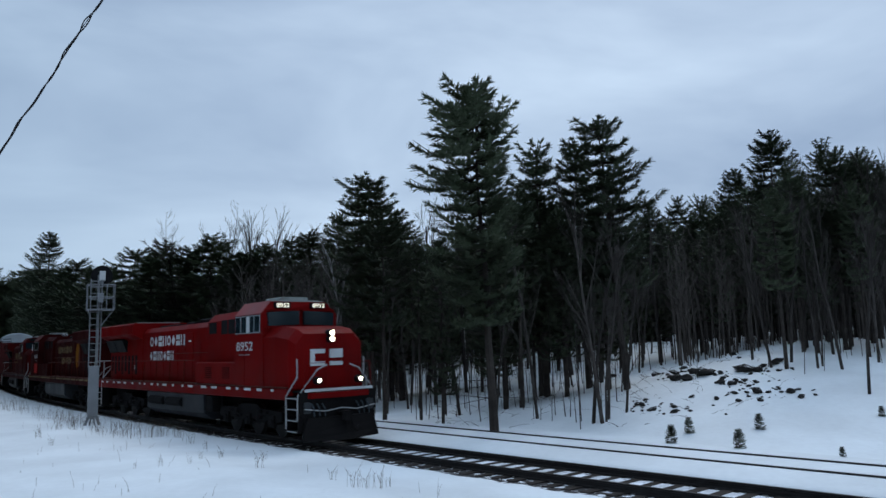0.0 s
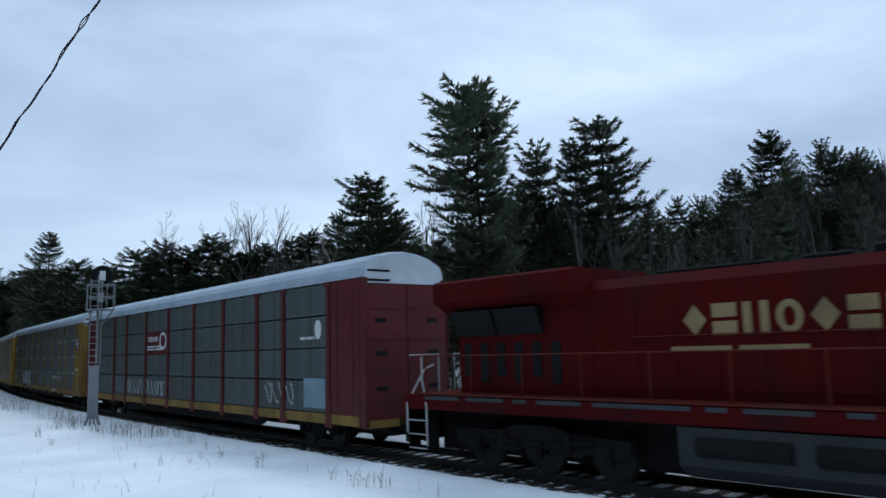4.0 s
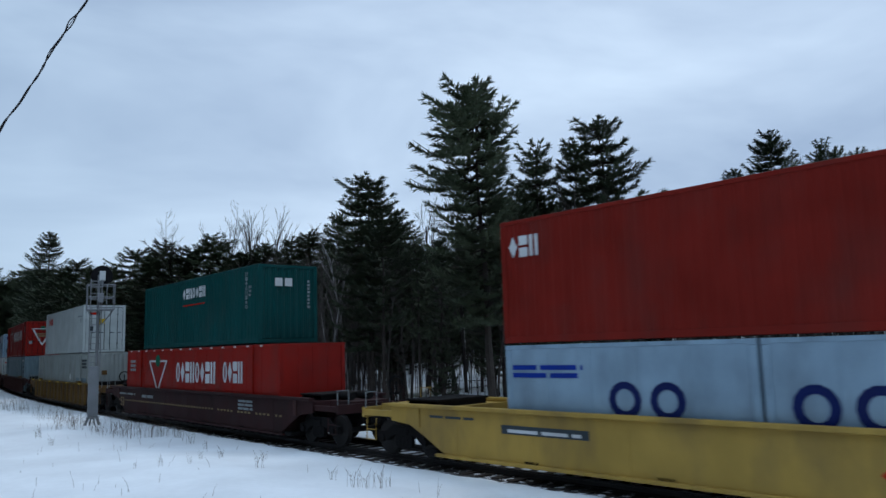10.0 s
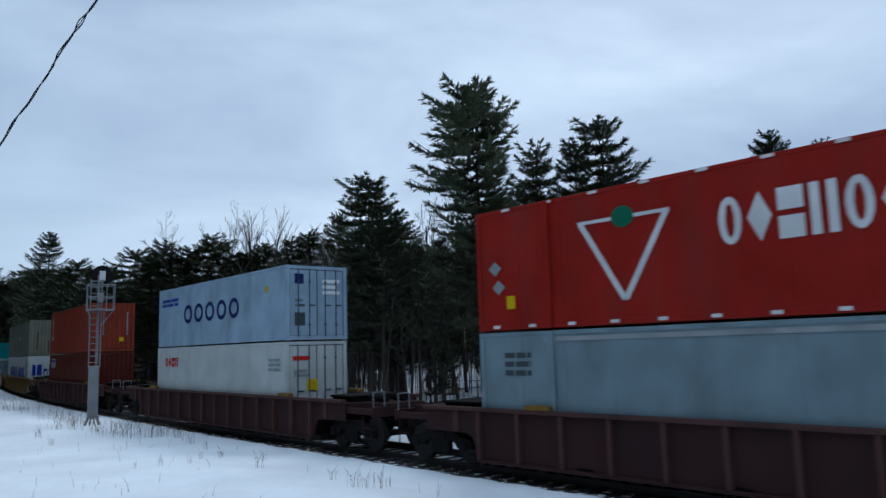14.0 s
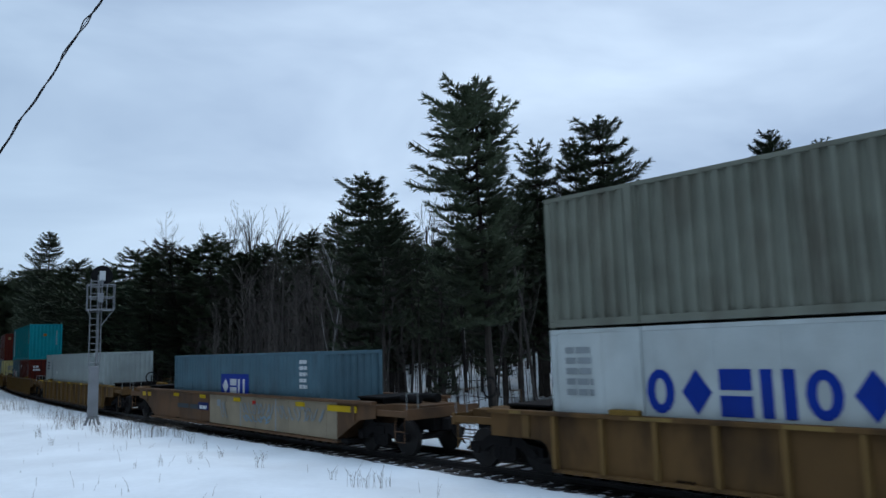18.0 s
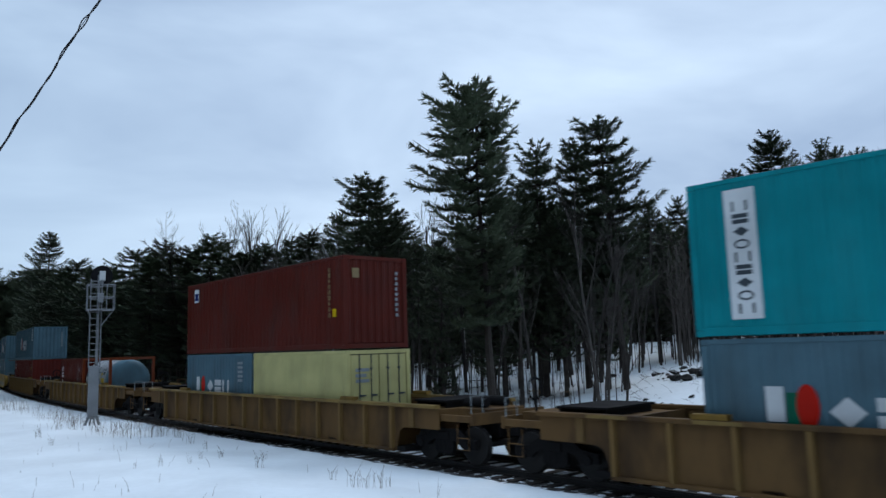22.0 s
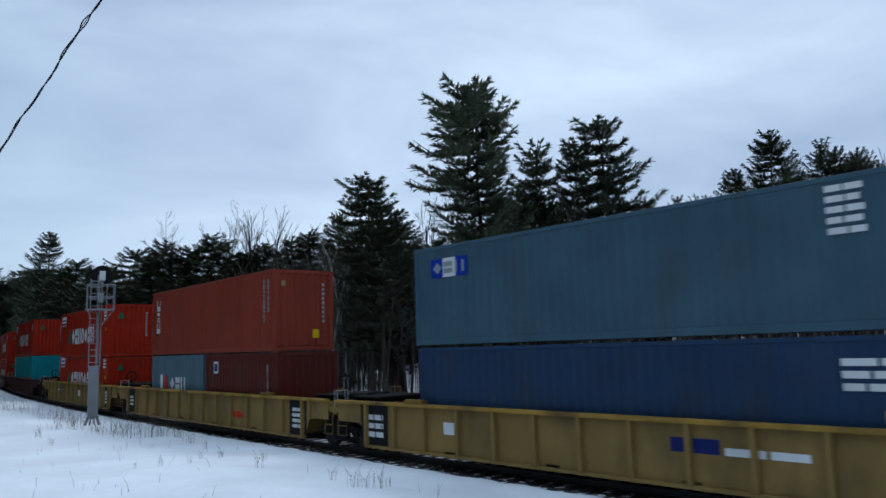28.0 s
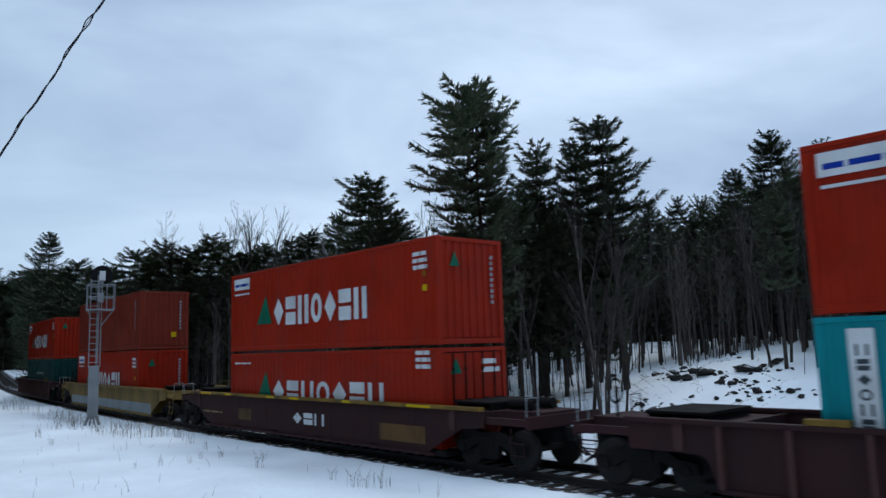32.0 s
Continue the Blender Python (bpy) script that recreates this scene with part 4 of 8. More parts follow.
def auto_rack(uf, ur, end_col, post_col, panel_cols, roof_col, label, ribbed, marks=(), along=0.0):
    hl = (uf - ur) / 2
    car = thing("auto_rack_car", label, "car carrier", "covered car carriers")
    post, endm = P[post_col], P[end_col]
    tot = sum(BAYS)
    x0 = -tot / 2
    z_lo, z_hi = 1.06, 5.0
    tier = (z_hi - z_lo) / 4

    def panel(w):
        m = Mesh()
        if ribbed:
            n, prof = 11, []
            st = (tier - 0.05) / n
            for i in range(n):
                a = i * st
                prof += [(-0.022, a + 0.004), (-0.022, a + st * 0.55), (0.0, a + st * 0.68), (0.0, a + st * 0.96)]
            prof += [(0.025, tier - 0.05), (0.025, 0.0)]
            m.prism(prof, -w / 2 + 0.16, w / 2 - 0.16)
        else:
            m.box(-w / 2 + 0.13, w / 2 - 0.13, -0.012, 0.02, 0.0, tier - 0.07)
            m.box(-w / 2 + 0.13, w / 2 - 0.13, -0.05, 0.02, tier - 0.075, tier - 0.005)
            m.box(-0.02, 0.02, -0.022, 0.0, 0.0, tier - 0.08)
        return m
    rng = random.Random(int(-uf))
    for sy in (-1, 1):
        x = x0
        for b, w in enumerate(BAYS):
            for k in range(4):
                piece("side_panel", shared(("rack", w, ribbed), lambda: panel(w), "side_panel"), P[panel_cols[0] if rng.random() < 0.72 else panel_cols[1]], car, (x + w / 2, sy * 1.47, z_lo + k * tier + 0.025), 0 if sy < 0 else 180)
            x += w
        x = x0
        for b in range(len(BAYS) + 1):
            def post_shape():
                return Mesh().prism([(-0.20, 0.66), (0.20, 0.66), (0.095, 1.4), (0.085, 4.8), (0.22, 5.0), (-0.22, 5.0), (-0.085, 4.8), (-0.095, 1.4)], -0.05, 0.03, "y")
            piece("side_post", shared("rackpost", post_shape, "side_post"), post, car, (x, sy * 1.49, 0), 0 if sy < 0 else 180)
            if not ribbed:
                if b < len(BAYS):
                    for k in range(1, 4):
                        part("tier_band", Mesh().box(x + 0.1, x + BAYS[b] - 0.1, sy * 1.51 - 0.014, sy * 1.51 + 0.014, z_lo + k * tier - 0.08, z_lo + k * tier + 0.04, 0.004), P["bandgrey"], car, "pale grey band between panel tiers")
                for k in range(1, 4):
                    piece("post_clamp", shared("clamp", lambda: Mesh().box(-0.24, 0.24, -0.075, 0.0, -0.07, 0.07, 0.01).box(-0.16, 0.16, -0.065, 0.0, -0.26, -0.2), "post_clamp"), P["mgrey"], car, (x, sy * 1.5, z_lo + k * tier), 0 if sy < 0 else 180)
            if b < len(BAYS):
                x += BAYS[b]
        if not ribbed:
            x = x0
            for w in BAYS:
                c, l = x + w / 2 + rng.uniform(-0.3, 0.3), rng.uniform(0.5, 1.0)
                part("rust_stain", Mesh().prism([(c - 0.2, 4.9), (c - 0.16, 4.9 - l * 0.6), (c - 0.04, 4.9 - l), (c + 0.05, 4.9 - l * 0.9), (c + 0.17, 4.9 - l * 0.5), (c + 0.21, 4.9)][::-1], sy * 1.483 - 0.002, sy * 1.483 + 0.002, "y"), P["rust"], car, "brown rust run below the roof edge")
                x += w
        part("side_sill", Mesh().box(-hl + 0.3, hl - 0.3, sy * 1.45 - 0.07, sy * 1.45 + 0.07, 0.76, 1.05, 0.015), P[post_col] if post_col == "rackbright" else P["rackyellow"], car, "scuffed yellow sill")
        part("top_chord", Mesh().box(-hl + 0.1, hl - 0.1, sy * 1.46 - 0.06, sy * 1.46 + 0.06, 5.02, 5.14, 0.01), P[roof_col], car)
        for sx in (-1, 1):
            a, b = sx * tot / 2 + sx * 0.13, sx * (hl - 0.28)
            part("end_side_panel", Mesh().box(min(a, b), max(a, b), sy * 1.48 - 0.02, sy * 1.48 + 0.02, 1.0, 5.02), endm, car, "blank painted end section")
            c0 = (a + b) / 2
            for dx in (-0.42, 0.42):
                part("panel_seam", Mesh().box(c0 + dx - 0.012, c0 + dx + 0.012, sy * 1.502 - 0.004, sy * 1.502 + 0.004, 1.25, 4.8), BLACK, car)
            for z in (1.9, 4.0):
                part("door_hinge", Mesh().box(c0 - 0.55, c0 - 0.36, sy * 1.51 - 0.02, sy * 1.51 + 0.02, z, z + 0.12), endm, car)
            part("latch_box", Mesh().box(c0 + 0.2, c0 + 0.5, sy * 1.51 - 0.03, sy * 1.51 + 0.03, 2.25, 2.6, 0.01), endm, car)
            part("end_post", Mesh().box(sx * (hl - 0.14) - 0.14, sx * (hl - 0.14) + 0.14, sy * 1.45 - 0.07, sy * 1.45 + 0.07, 0.75, 5.0, 0.02), endm, car)
            part("ladder", ladder_mesh(sx * (hl - 0.12), sy * 1.53, 0.7, 5.0, 0.34), endm, car)
    # roof: a low arch
    arc = [(-1.52, 5.14), (-1.50, 5.30), (-1.38, 5.48), (-1.05, 5.66), (-0.55, 5.79), (0.0, 5.84), (0.55, 5.79), (1.05, 5.66), (1.38, 5.48), (1.50, 5.30), (1.52, 5.14)]
    m = Mesh()
    rings = [[(-hl + 0.08, y * 0.97, 5.14 + (z - 5.14) * 0.9) for y, z in arc], [(-hl + 0.2, y, z) for y, z in arc]]
    n_r = 18
    for i in range(n_r + 1):
        x = -hl + 0.25 + (2 * hl - 0.5) * i / n_r
        rings += [[(x, y, z) for y, z in arc]]
    rings += [[(hl - 0.2, y, z) for y, z in arc], [(hl - 0.08, y * 0.97, 5.14 + (z - 5.14) * 0.9) for y, z in arc]]
    m.loft(rings)
    part("roof", m, P[roof_col], car, "arched sheet roof dusted with frost")
    for i in range(1, 18):
        x = -hl + 0.25 + (2 * hl - 0.5) * i / 18
        part("roof_seam", Mesh().loft([[(x + d, y * (1.004 if k else 1.0), 5.14 + (z - 5.14) * (1.012 if k else 1.0)) for y, z in arc] for d, k in ((-0.03, 0), (-0.025, 1), (0.025, 1), (0.03, 0))], False), P[roof_col], car)
    for sx in (-1, 1):
        for sy in (-1, 1):
            m = Mesh().box(sx * (hl - 0.02) - 0.03, sx * (hl - 0.02) + 0.03, min(sy * 0.02, sy * 1.38), max(sy * 0.02, sy * 1.38), 0.95, 4.82, 0.01)
            dr = part("end_door", m, endm, car)
            for z in (1.4, 2.3, 3.2, 4.1):
                part("door_bar", Mesh().box(sx * hl + sx * 0.012 - 0.02, sx * hl + sx * 0.012 + 0.02, min(sy * 0.1, sy * 1.32), max(sy * 0.1, sy * 1.32), z, z + 0.1), endm, dr)
            for z in (1.75, 2.75, 3.7):
                part("hand_hole", Mesh().box(sx * hl + sx * 0.008 - 0.008, sx * hl + sx * 0.008 + 0.008, sy * 0.95 - 0.2, sy * 0.95 + 0.2, z, z + 0.13), BLACK, dr)
        part("end_cap", Mesh().prism([(-1.45, 4.85), (1.45, 4.85)] + [(y * 0.955, 5.14 + (z - 5.14) * 0.88) for y, z in arc[::-1]], sx * (hl - 0.1) - 0.04, sx * (hl - 0.1) + 0.04), P["roof"], car, "white end gable")
        for z in (5.18, 4.9):
            part("gable_slot", Mesh().box(sx * (hl - 0.06) - 0.012, sx * (hl - 0.06) + 0.012, -1.35, -0.55, z, z + 0.07), BLACK, car)
        part("end_sill", Mesh().box(sx * (hl - 0.2) - 0.2, sx * (hl - 0.2) + 0.2, -1.4, 1.4, 0.72, 1.0, 0.02), P["rackyellow"], car)
        add_truck(car, sx * (hl - 3.4), 1.7, 0.40)
        add_coupler(car, sx * (hl + 0.1), sx)
        part("draft_box", Mesh().box(min(sx * (hl - 2.4), sx * hl), max(sx * (hl - 2.4), sx * hl), -0.35, 0.35, 0.6, 0.95), UNDER, car)
        part("uncoupling_lever", Mesh().tube([(sx * (hl + 0.1), -1.3, 0.75), (sx * (hl + 0.2), -0.7, 0.55), (sx * (hl + 0.25), -0.2, 0.75)], 0.018, 6), UNDER, car)
    part("centre_sill", Mesh().box(-hl + 0.3, hl - 0.3, -0.45, 0.45, 0.42, 1.0), UNDER, car)
    part("deck", Mesh().box(-hl + 0.2, hl - 0.2, -1.4, 1.4, 0.95, 1.05), UNDER, car)
    part("skirt", Mesh().prism([(-8.2, 0.78), (-7.4, 0.45), (7.4, 0.45), (8.2, 0.78)], -1.40, -1.36, "y"), UNDER, car)
    for k in marks:
        mark(car, k[0], k[1] - hl + along, k[2] - hl + along, k[3], k[4], k[5], k[6] if len(k) > 6 else 1, k[7] if len(k) > 7 else -1.50)
    MOVING.append((car, (uf + ur) / 2, False, 0.0))
    return car


def ladder_mesh(x, y, z0, z1, w):
    m = Mesh()
    for d in (-w / 2, w / 2):
        m.tube([(x + d, y, z0), (x + d, y, z1)], 0.014, 5)
    z = z0 + 0.2
    while z < z1:
        m.tube([(x - w / 2, y, z), (x + w / 2, y, z)], 0.012, 5)
        z += 0.4
    return m


# ---- locomotives ----
def loco_truck_mesh():
    m = Mesh()
    for sy in (-1, 1):
        y0, y1 = sy * 1.12 - 0.07, sy * 1.12 + 0.07
        m.prism([(-2.55, 0.62), (-2.5, 0.92), (-1.0, 0.98), (-0.6, 1.12), (0.6, 1.12), (1.0, 0.98), (2.5, 0.92), (2.55, 0.62), (2.2, 0.55), (1.5, 0.62), (1.2, 0.50), (0.7, 0.50), (0.4, 0.60), (-0.4, 0.60), (-0.7, 0.50), (-1.2, 0.50), (-1.5, 0.62), (-2.2, 0.55)], y0, y1, "y")
        for x in (-1.85, 0.0, 1.85):
            m.box(x - 0.2, x + 0.2, sy * 1.2 - 0.06, sy * 1.2 + 0.06, 0.38, 0.78, 0.03)
            m.tube([(x, sy * 1.2, 0.55), (x, sy * 1.3, 0.55)], 0.13, 10)
        for x in (-0.95, 0.95):
            m.tube([(x, sy * 1.22, 0.62), (x, sy * 1.22, 0.95)], 0.12, 10)
        m.tube([(-1.6, sy * 1.26, 0.86), (-0.5, sy * 1.26, 0.70)], 0.04, 6)
        m.tube([(1.6, sy * 1.26, 0.86), (0.5, sy * 1.26, 0.70)], 0.04, 6)
        m.tube([(-2.3, sy * 1.24, 0.45), (-2.7, sy * 1.24, 0.25)], 0.035, 6)
    m.box(-1.8, 1.8, -0.5, 0.5, 0.7, 1.05)
    return m


def hood_ring(x, w, z0, z1, ch=0.22):
    return [(x, -w, z0), (x, -w, z1 - ch), (x, -w + ch * 0.9, z1), (x, w - ch * 0.9, z1), (x, w, z1 - ch), (x, w, z0)]


def locomotive(uf, ur, col, number, label, turned=False, lit=False, marks=(), stripe="mwhite", fuel="tank"):
    """A six-axle road locomotive; the cab end is its front."""
    mat = P[col]
    hl = (uf - ur) / 2
    car = thing("locomotive", label, "locomotive", "diesel locomotives")
    near = 1 if turned else -1
    sc = hl / 10.95
    back = 0.0 if lit else 0.95
    part("underframe", Mesh().box(-hl, hl - 0.9, -1.50, 1.50, 1.36, 1.74, 0.03).box(hl - 0.9, hl - 0.2, -0.9, 0.9, 1.30, 1.70, 0.03), mat, car)
    part("walkway", Mesh().box(-hl + 0.7, hl - 0.95, -1.52, 1.52, 1.742, 1.785), P["maroon"], car)
    for sy in (-1, 1):
        x = -hl + 0.9
        rng = random.Random(7)
        while x < hl - 1.6:
            w = rng.choice((0.2, 0.35, 0.5)) if lit else rng.choice((0.4, 1.2, 2.2))
            part("reflective_stripe", Mesh().box(x, min(x + w, hl - 1.1), sy * 1.50 - 0.012, sy * 1.50 + 0.012, 1.62, 1.71), P[stripe], car)
            x += w + (rng.choice((0.5, 0.7, 0.9)) if lit else rng.choice((0.3, 0.5)))
    # long hood
    part("engine_hood", Mesh().loft([hood_ring(-5.2 * sc, 0.98, 1.75, 4.28), hood_ring(2.9 * sc, 0.98, 1.75, 4.28)]), mat, car)
    part("blower_hood", Mesh().loft([hood_ring(2.9 * sc, 1.12, 1.75, 4.52, 0.3), hood_ring(6.2 * sc, 1.12, 1.75, 4.58, 0.3)]), mat, car)
    part("radiator_hood", Mesh().loft([hood_ring(-hl + 0.75 + back, 1.0, 1.75, 4.2), hood_ring(-5.2 * sc, 1.0, 1.75, 4.2)]), mat, car)
    part("radiator_wing", Mesh().loft([[(x, -1.02, 3.78), (x, -1.50, 4.05), (x, -1.50, 4.52), (x, -1.42, 4.58), (x, 1.42, 4.58), (x, 1.50, 4.52), (x, 1.50, 4.05), (x, 1.02, 3.78)] for x in (-hl + 0.35 + back, -5.3 * sc)]), mat, car, "overhanging radiator section")
    for sy in (-1, 1):
        for k in range(8 if lit else 6):
            a = -hl + 0.95 + back + k * 0.56
            part("radiator_vent", Mesh().box(a, a + 0.26, sy * 1.0 - 0.02, sy * 1.0 + 0.02, 2.05 if k % 2 else 2.2, 3.0), BLACK, car, "dark upright vent")
        for k in range(2):
            a = -hl + 0.75 + back + k * 1.45
            part("radiator_screen", Mesh().loft([[(x, sy * 1.0, 3.18), (x, sy * 1.05, 3.18), (x, sy * 1.30, 3.80), (x, sy * 1.0, 3.80)] for x in (a, a + 1.35)]), BLACK, car, "black slanted screen under the radiator wing")
        for k in range(9):
            a = (-4.9 + k * 0.86) * sc
            part("hood_door", Mesh().box(a, a + 0.80, sy * 0.985 - 0.012, sy * 0.985 + 0.012, 1.95, 3.45 if k % 3 else 3.9, 0.004), mat, car)
        for k, (a, b, c, d) in enumerate(((3.05, 3.75, 3.75, 4.2), (4.2, 4.75, 3.7, 4.25), (4.85, 5.4, 3.7, 4.25), (5.55, 5.95, 3.9, 4.2))):
            part("intake_grille", Mesh().box(a * sc, b * sc, sy * 1.12 - 0.015, sy * 1.12 + 0.015, c, d), BLACK, car)
        part("lower_cabinet", Mesh().box(2.6 * sc, 8.3 * sc, sy * 1.22 - 0.26, sy * 1.22 + 0.26, 1.78, 2.62, 0.03), mat, car)
        for k in range(2):
            for j in range(6):
                part("louvre_slat", Mesh().box((3.5 + k * 1.6) * sc, (4.1 + k * 1.6) * sc, sy * 1.484 - 0.012, sy * 1.484 + 0.012, 2.02 + j * 0.075, 2.05 + j * 0.075), P["loco_old"], car)
        # walkway railing
        m = Mesh().tube([(-hl + 0.35, sy * 1.45, 2.72), (2.4 * sc, sy * 1.45, 2.72)], 0.018, 6)
        part("handrail", m, P["maroon"], car)
        for k in range(8):
            a = -hl + 0.9 + k * 1.62 * sc
            part("stanchion", Mesh().tube([(a, sy * 1.47, 1.78), (a, sy * 1.45, 2.72)], 0.018, 6), P["maroon"], car)
        part("hood_rail", Mesh().tube([(-4.2 * sc, sy * 1.02, 3.02), (2.8 * sc, sy * 1.02, 3.02)], 0.014, 5), P["maroon"], car)
    part("exhaust_outlet", Mesh().box(0.2, 1.5, -0.32, 0.32, 4.28, 4.50, 0.04), BLACK, car)
    part("dynamic_brake_vent", Mesh().box(-3.8, -1.4, -0.7, 0.7, 4.28, 4.36, 0.02), BLACK, car)
    part("roof_hatch", Mesh().box(-0.9, -0.1, -0.5, 0.5, 4.28, 4.40, 0.03), BLACK, car)
    part("radiator_fan_guard", Mesh().box(-hl + 0.9 + back, -5.6 * sc, -1.0, 1.0, 4.58, 4.63, 0.01), BLACK if not lit else P["offwhite"], car)
    # cab and nose
    xr, xf = 6.2 * sc, 8.45 * sc
    part("cab", Mesh().loft([[(a, -1.5, 1.78), (a + da * 0.3, -1.5, 4.30), (a + da, -1.12, 4.74), (a + da, 1.12, 4.74), (a + da * 0.3, 1.5, 4.30), (a, 1.5, 1.78)] for a, da in ((xr, 0.05), (xf, -0.22))]), mat, car)
    part("cab_roof", Mesh().loft([[(a, -1.14, 4.742), (a, -0.8, 4.80), (a, 0.8, 4.80), (a, 1.14, 4.742)] for a in (xr + 0.05, xf - 0.25)]), P["offwhite"] if lit else mat, car, "roof dusted with frost")
    # shoulder in a paler red than the cab sides
    part("cab_roof_slope", Mesh().loft([[(a + 0.02, sy_ * 1.52, 4.31), (a + 0.02, sy_ * 1.135, 4.765), (a + 0.02, sy_ * 1.11, 4.745), (a + 0.02, sy_ * 1.49, 4.29)] for sy_ in (near,) for a in (xr + 0.03, xf - 0.2)]), P["palered"] if lit else P["loco_shoulder"], car, "paler red shoulder of the cab roof")
    part("air_conditioner", Mesh().box(xr + 0.6, xf - 0.5, -0.55, 0.55, 4.80, 4.93, 0.04), P["offwhite"], car)
    part("nose", Mesh().loft([[(x, -w, z0), (x, -w, zt - 0.36), (x - 0.02, -w * 0.76, zt), (x - 0.02, w * 0.76, zt), (x, w, zt - 0.36), (x, w, z0)] for x, w, z0, zt in ((xf - 0.1, 1.47, 1.72, 3.80), (9.2 * sc, 1.45, 1.72, 3.82), (10.0 * sc, 1.40, 1.72, 3.70), (10.3 * sc, 1.28, 1.72, 3.52))]), mat, car)
    for sy in (-1, 1):
        m = Mesh().prism([(sy * 0.10, 3.90), (sy * 1.30, 3.86), (sy * 1.33, 4.34), (sy * 0.10, 4.40)][::1 if sy > 0 else -1], xf - 0.10, xf + 0.035)
        ws = part("windshield", m, GLASS, car, "dark reflecting glass")
        part("windshield_sill", Mesh().box(xf - 0.08, xf + 0.028, min(sy * 0.04, sy * 1.40), max(sy * 0.04, sy * 1.40), 3.80, 3.865), mat, ws)
        part("windshield_header", Mesh().box(xf - 0.15, xf - 0.012, min(sy * 0.04, sy * 1.36), max(sy * 0.04, sy * 1.36), 4.40, 4.44), mat, ws)
        nb = part("number_board", Mesh().box(xf - 0.16, xf - 0.02, sy * 0.72 - 0.30, sy * 0.72 + 0.30, 4.50, 4.70, 0.01), BLACK, car, "black board with lit figures" if lit else "")
        if number:
            t = lettering(number, xf - 0.012, sy * 0.72, 4.52, 0.15, BOARD if lit else P["mgrey"], nb, width=0.50, end=True)
        for k, (a, b) in enumerate(((0.12, 0.5), (0.62, 1.6), (1.68, 2.05)) if lit else ((0.25, 0.95), (1.05, 1.85))):
            fr = part("window_frame", Mesh().box(xr + a - 0.035, xr + b + 0.035, sy * 1.505 - 0.012, sy * 1.505 + 0.012, 3.63, 4.27, 0.004), P["mgrey"], car)
            part("pane", Mesh().box(xr + a, xr + b, sy * 1.512 - 0.014, sy * 1.512 + 0.014, 3.67, 4.23), GLASS, fr)
        if lit:
            part("sliding_sash", Mesh().box(xr + 1.05, xr + 1.3, sy * 1.53 - 0.008, sy * 1.53 + 0.008, 3.67, 4.23), P["mwhite"], car, "pale sash of the side window")
        else:
            part("wind_deflector", Mesh().box(xf - 0.25, xf - 0.05, sy * 1.58 - 0.012, sy * 1.58 + 0.012, 3.6, 4.1), P["mwhite"], car)
        part("cab_door", Mesh().box(xr + 0.15, xr + 0.85, sy * 1.503 - 0.008, sy * 1.503 + 0.008, 1.85, 3.35, 0.004), mat, car)
        # steps at both ends
        for sx in (-1, 1):
            xs = sx * (hl - 0.55)
            for k in range(4):
                part("step", Mesh().box(xs - 0.34, xs + 0.34, sy * 1.28 - 0.2, sy * 1.28 + 0.2, 0.36 + k * 0.35, 0.40 + k * 0.35), UNDER, car)
                part("step_edge", Mesh().box(xs - 0.34, xs + 0.34, sy * 1.49 - 0.008, sy * 1.49 + 0.012, 0.365 + k * 0.35, 0.395 + k * 0.35), HANDRAIL, car, "white step edge")
            part("step_side", Mesh().box(xs - sx * 0.36 - 0.02, xs - sx * 0.36 + 0.02, sy * 1.28 - 0.2, sy * 1.28 + 0.2, 0.34, 1.5).box(xs + sx * 0.36 - 0.02, xs + sx * 0.36 + 0.02, sy * 1.28 - 0.2, sy * 1.28 + 0.2, 0.34, 1.5), UNDER, car)
            # bent grab rails: upright beside the steps, then leaning in over the end platform
            p, q = xs - sx * 0.38, xs + sx * 0.38
            part("step_handrail", Mesh().tube([(p, sy * 1.5, 0.45), (p, sy * 1.5, 1.5), (p + sx * 0.38, sy * 1.30, 2.10), (p + sx * 0.38, sy * 1.30, 2.70)], 0.026, 6), HANDRAIL, car, "pale painted grab rail")
            part("step_handrail", Mesh().tube([(q, sy * 1.5, 0.75), (q, sy * 1.5, 1.5), (q + sx * 0.08, sy * 0.80, 2.35), (q + sx * 0.08, sy * 0.45, 2.48)], 0.026, 6), HANDRAIL, car, "pale painted grab rail")
    if lit:
        for z in (3.54, 3.33):
            hb = part("headlight", Mesh().tube([(10.22 * sc, 0.0, z), (10.50 * sc, 0.0, z)], 0.12, 14), BLACK, car)
            part("lens", Mesh().tube([(10.50 * sc, 0.0, z), (10.51 * sc, 0.0, z)], 0.085, 14), LAMP, hb, "glaring warm headlight lens")
        for sy in (-1, 1):
            hb = part("ditch_light", Mesh().tube([(10.74 * sc, sy * 0.80, 1.98), (10.98 * sc, sy * 0.80, 1.98)], 0.13, 14), BLACK, car)
            part("lens", Mesh().tube([(10.98 * sc, sy * 0.80, 1.98), (10.99 * sc, sy * 0.80, 1.98)], 0.068, 14), LAMP, hb, "glaring warm ditch light lens")
    else:
        for z in (3.54, 3.33):
            hb = part("headlight", Mesh().tube([(10.22 * sc, 0.0, z), (10.46 * sc, 0.0, z)], 0.12, 14), BLACK, car)
            part("lens", Mesh().tube([(10.46 * sc, 0.0, z), (10.47 * sc, 0.0, z)], 0.10, 14), P["mgrey"], hb)
    part("nose_door", Mesh().box(10.25 * sc, 10.33 * sc, -0.75, -0.25, 1.8, 3.0, 0.01), mat, car)
    # mark on the nose, as plain white shapes
    m = Mesh()
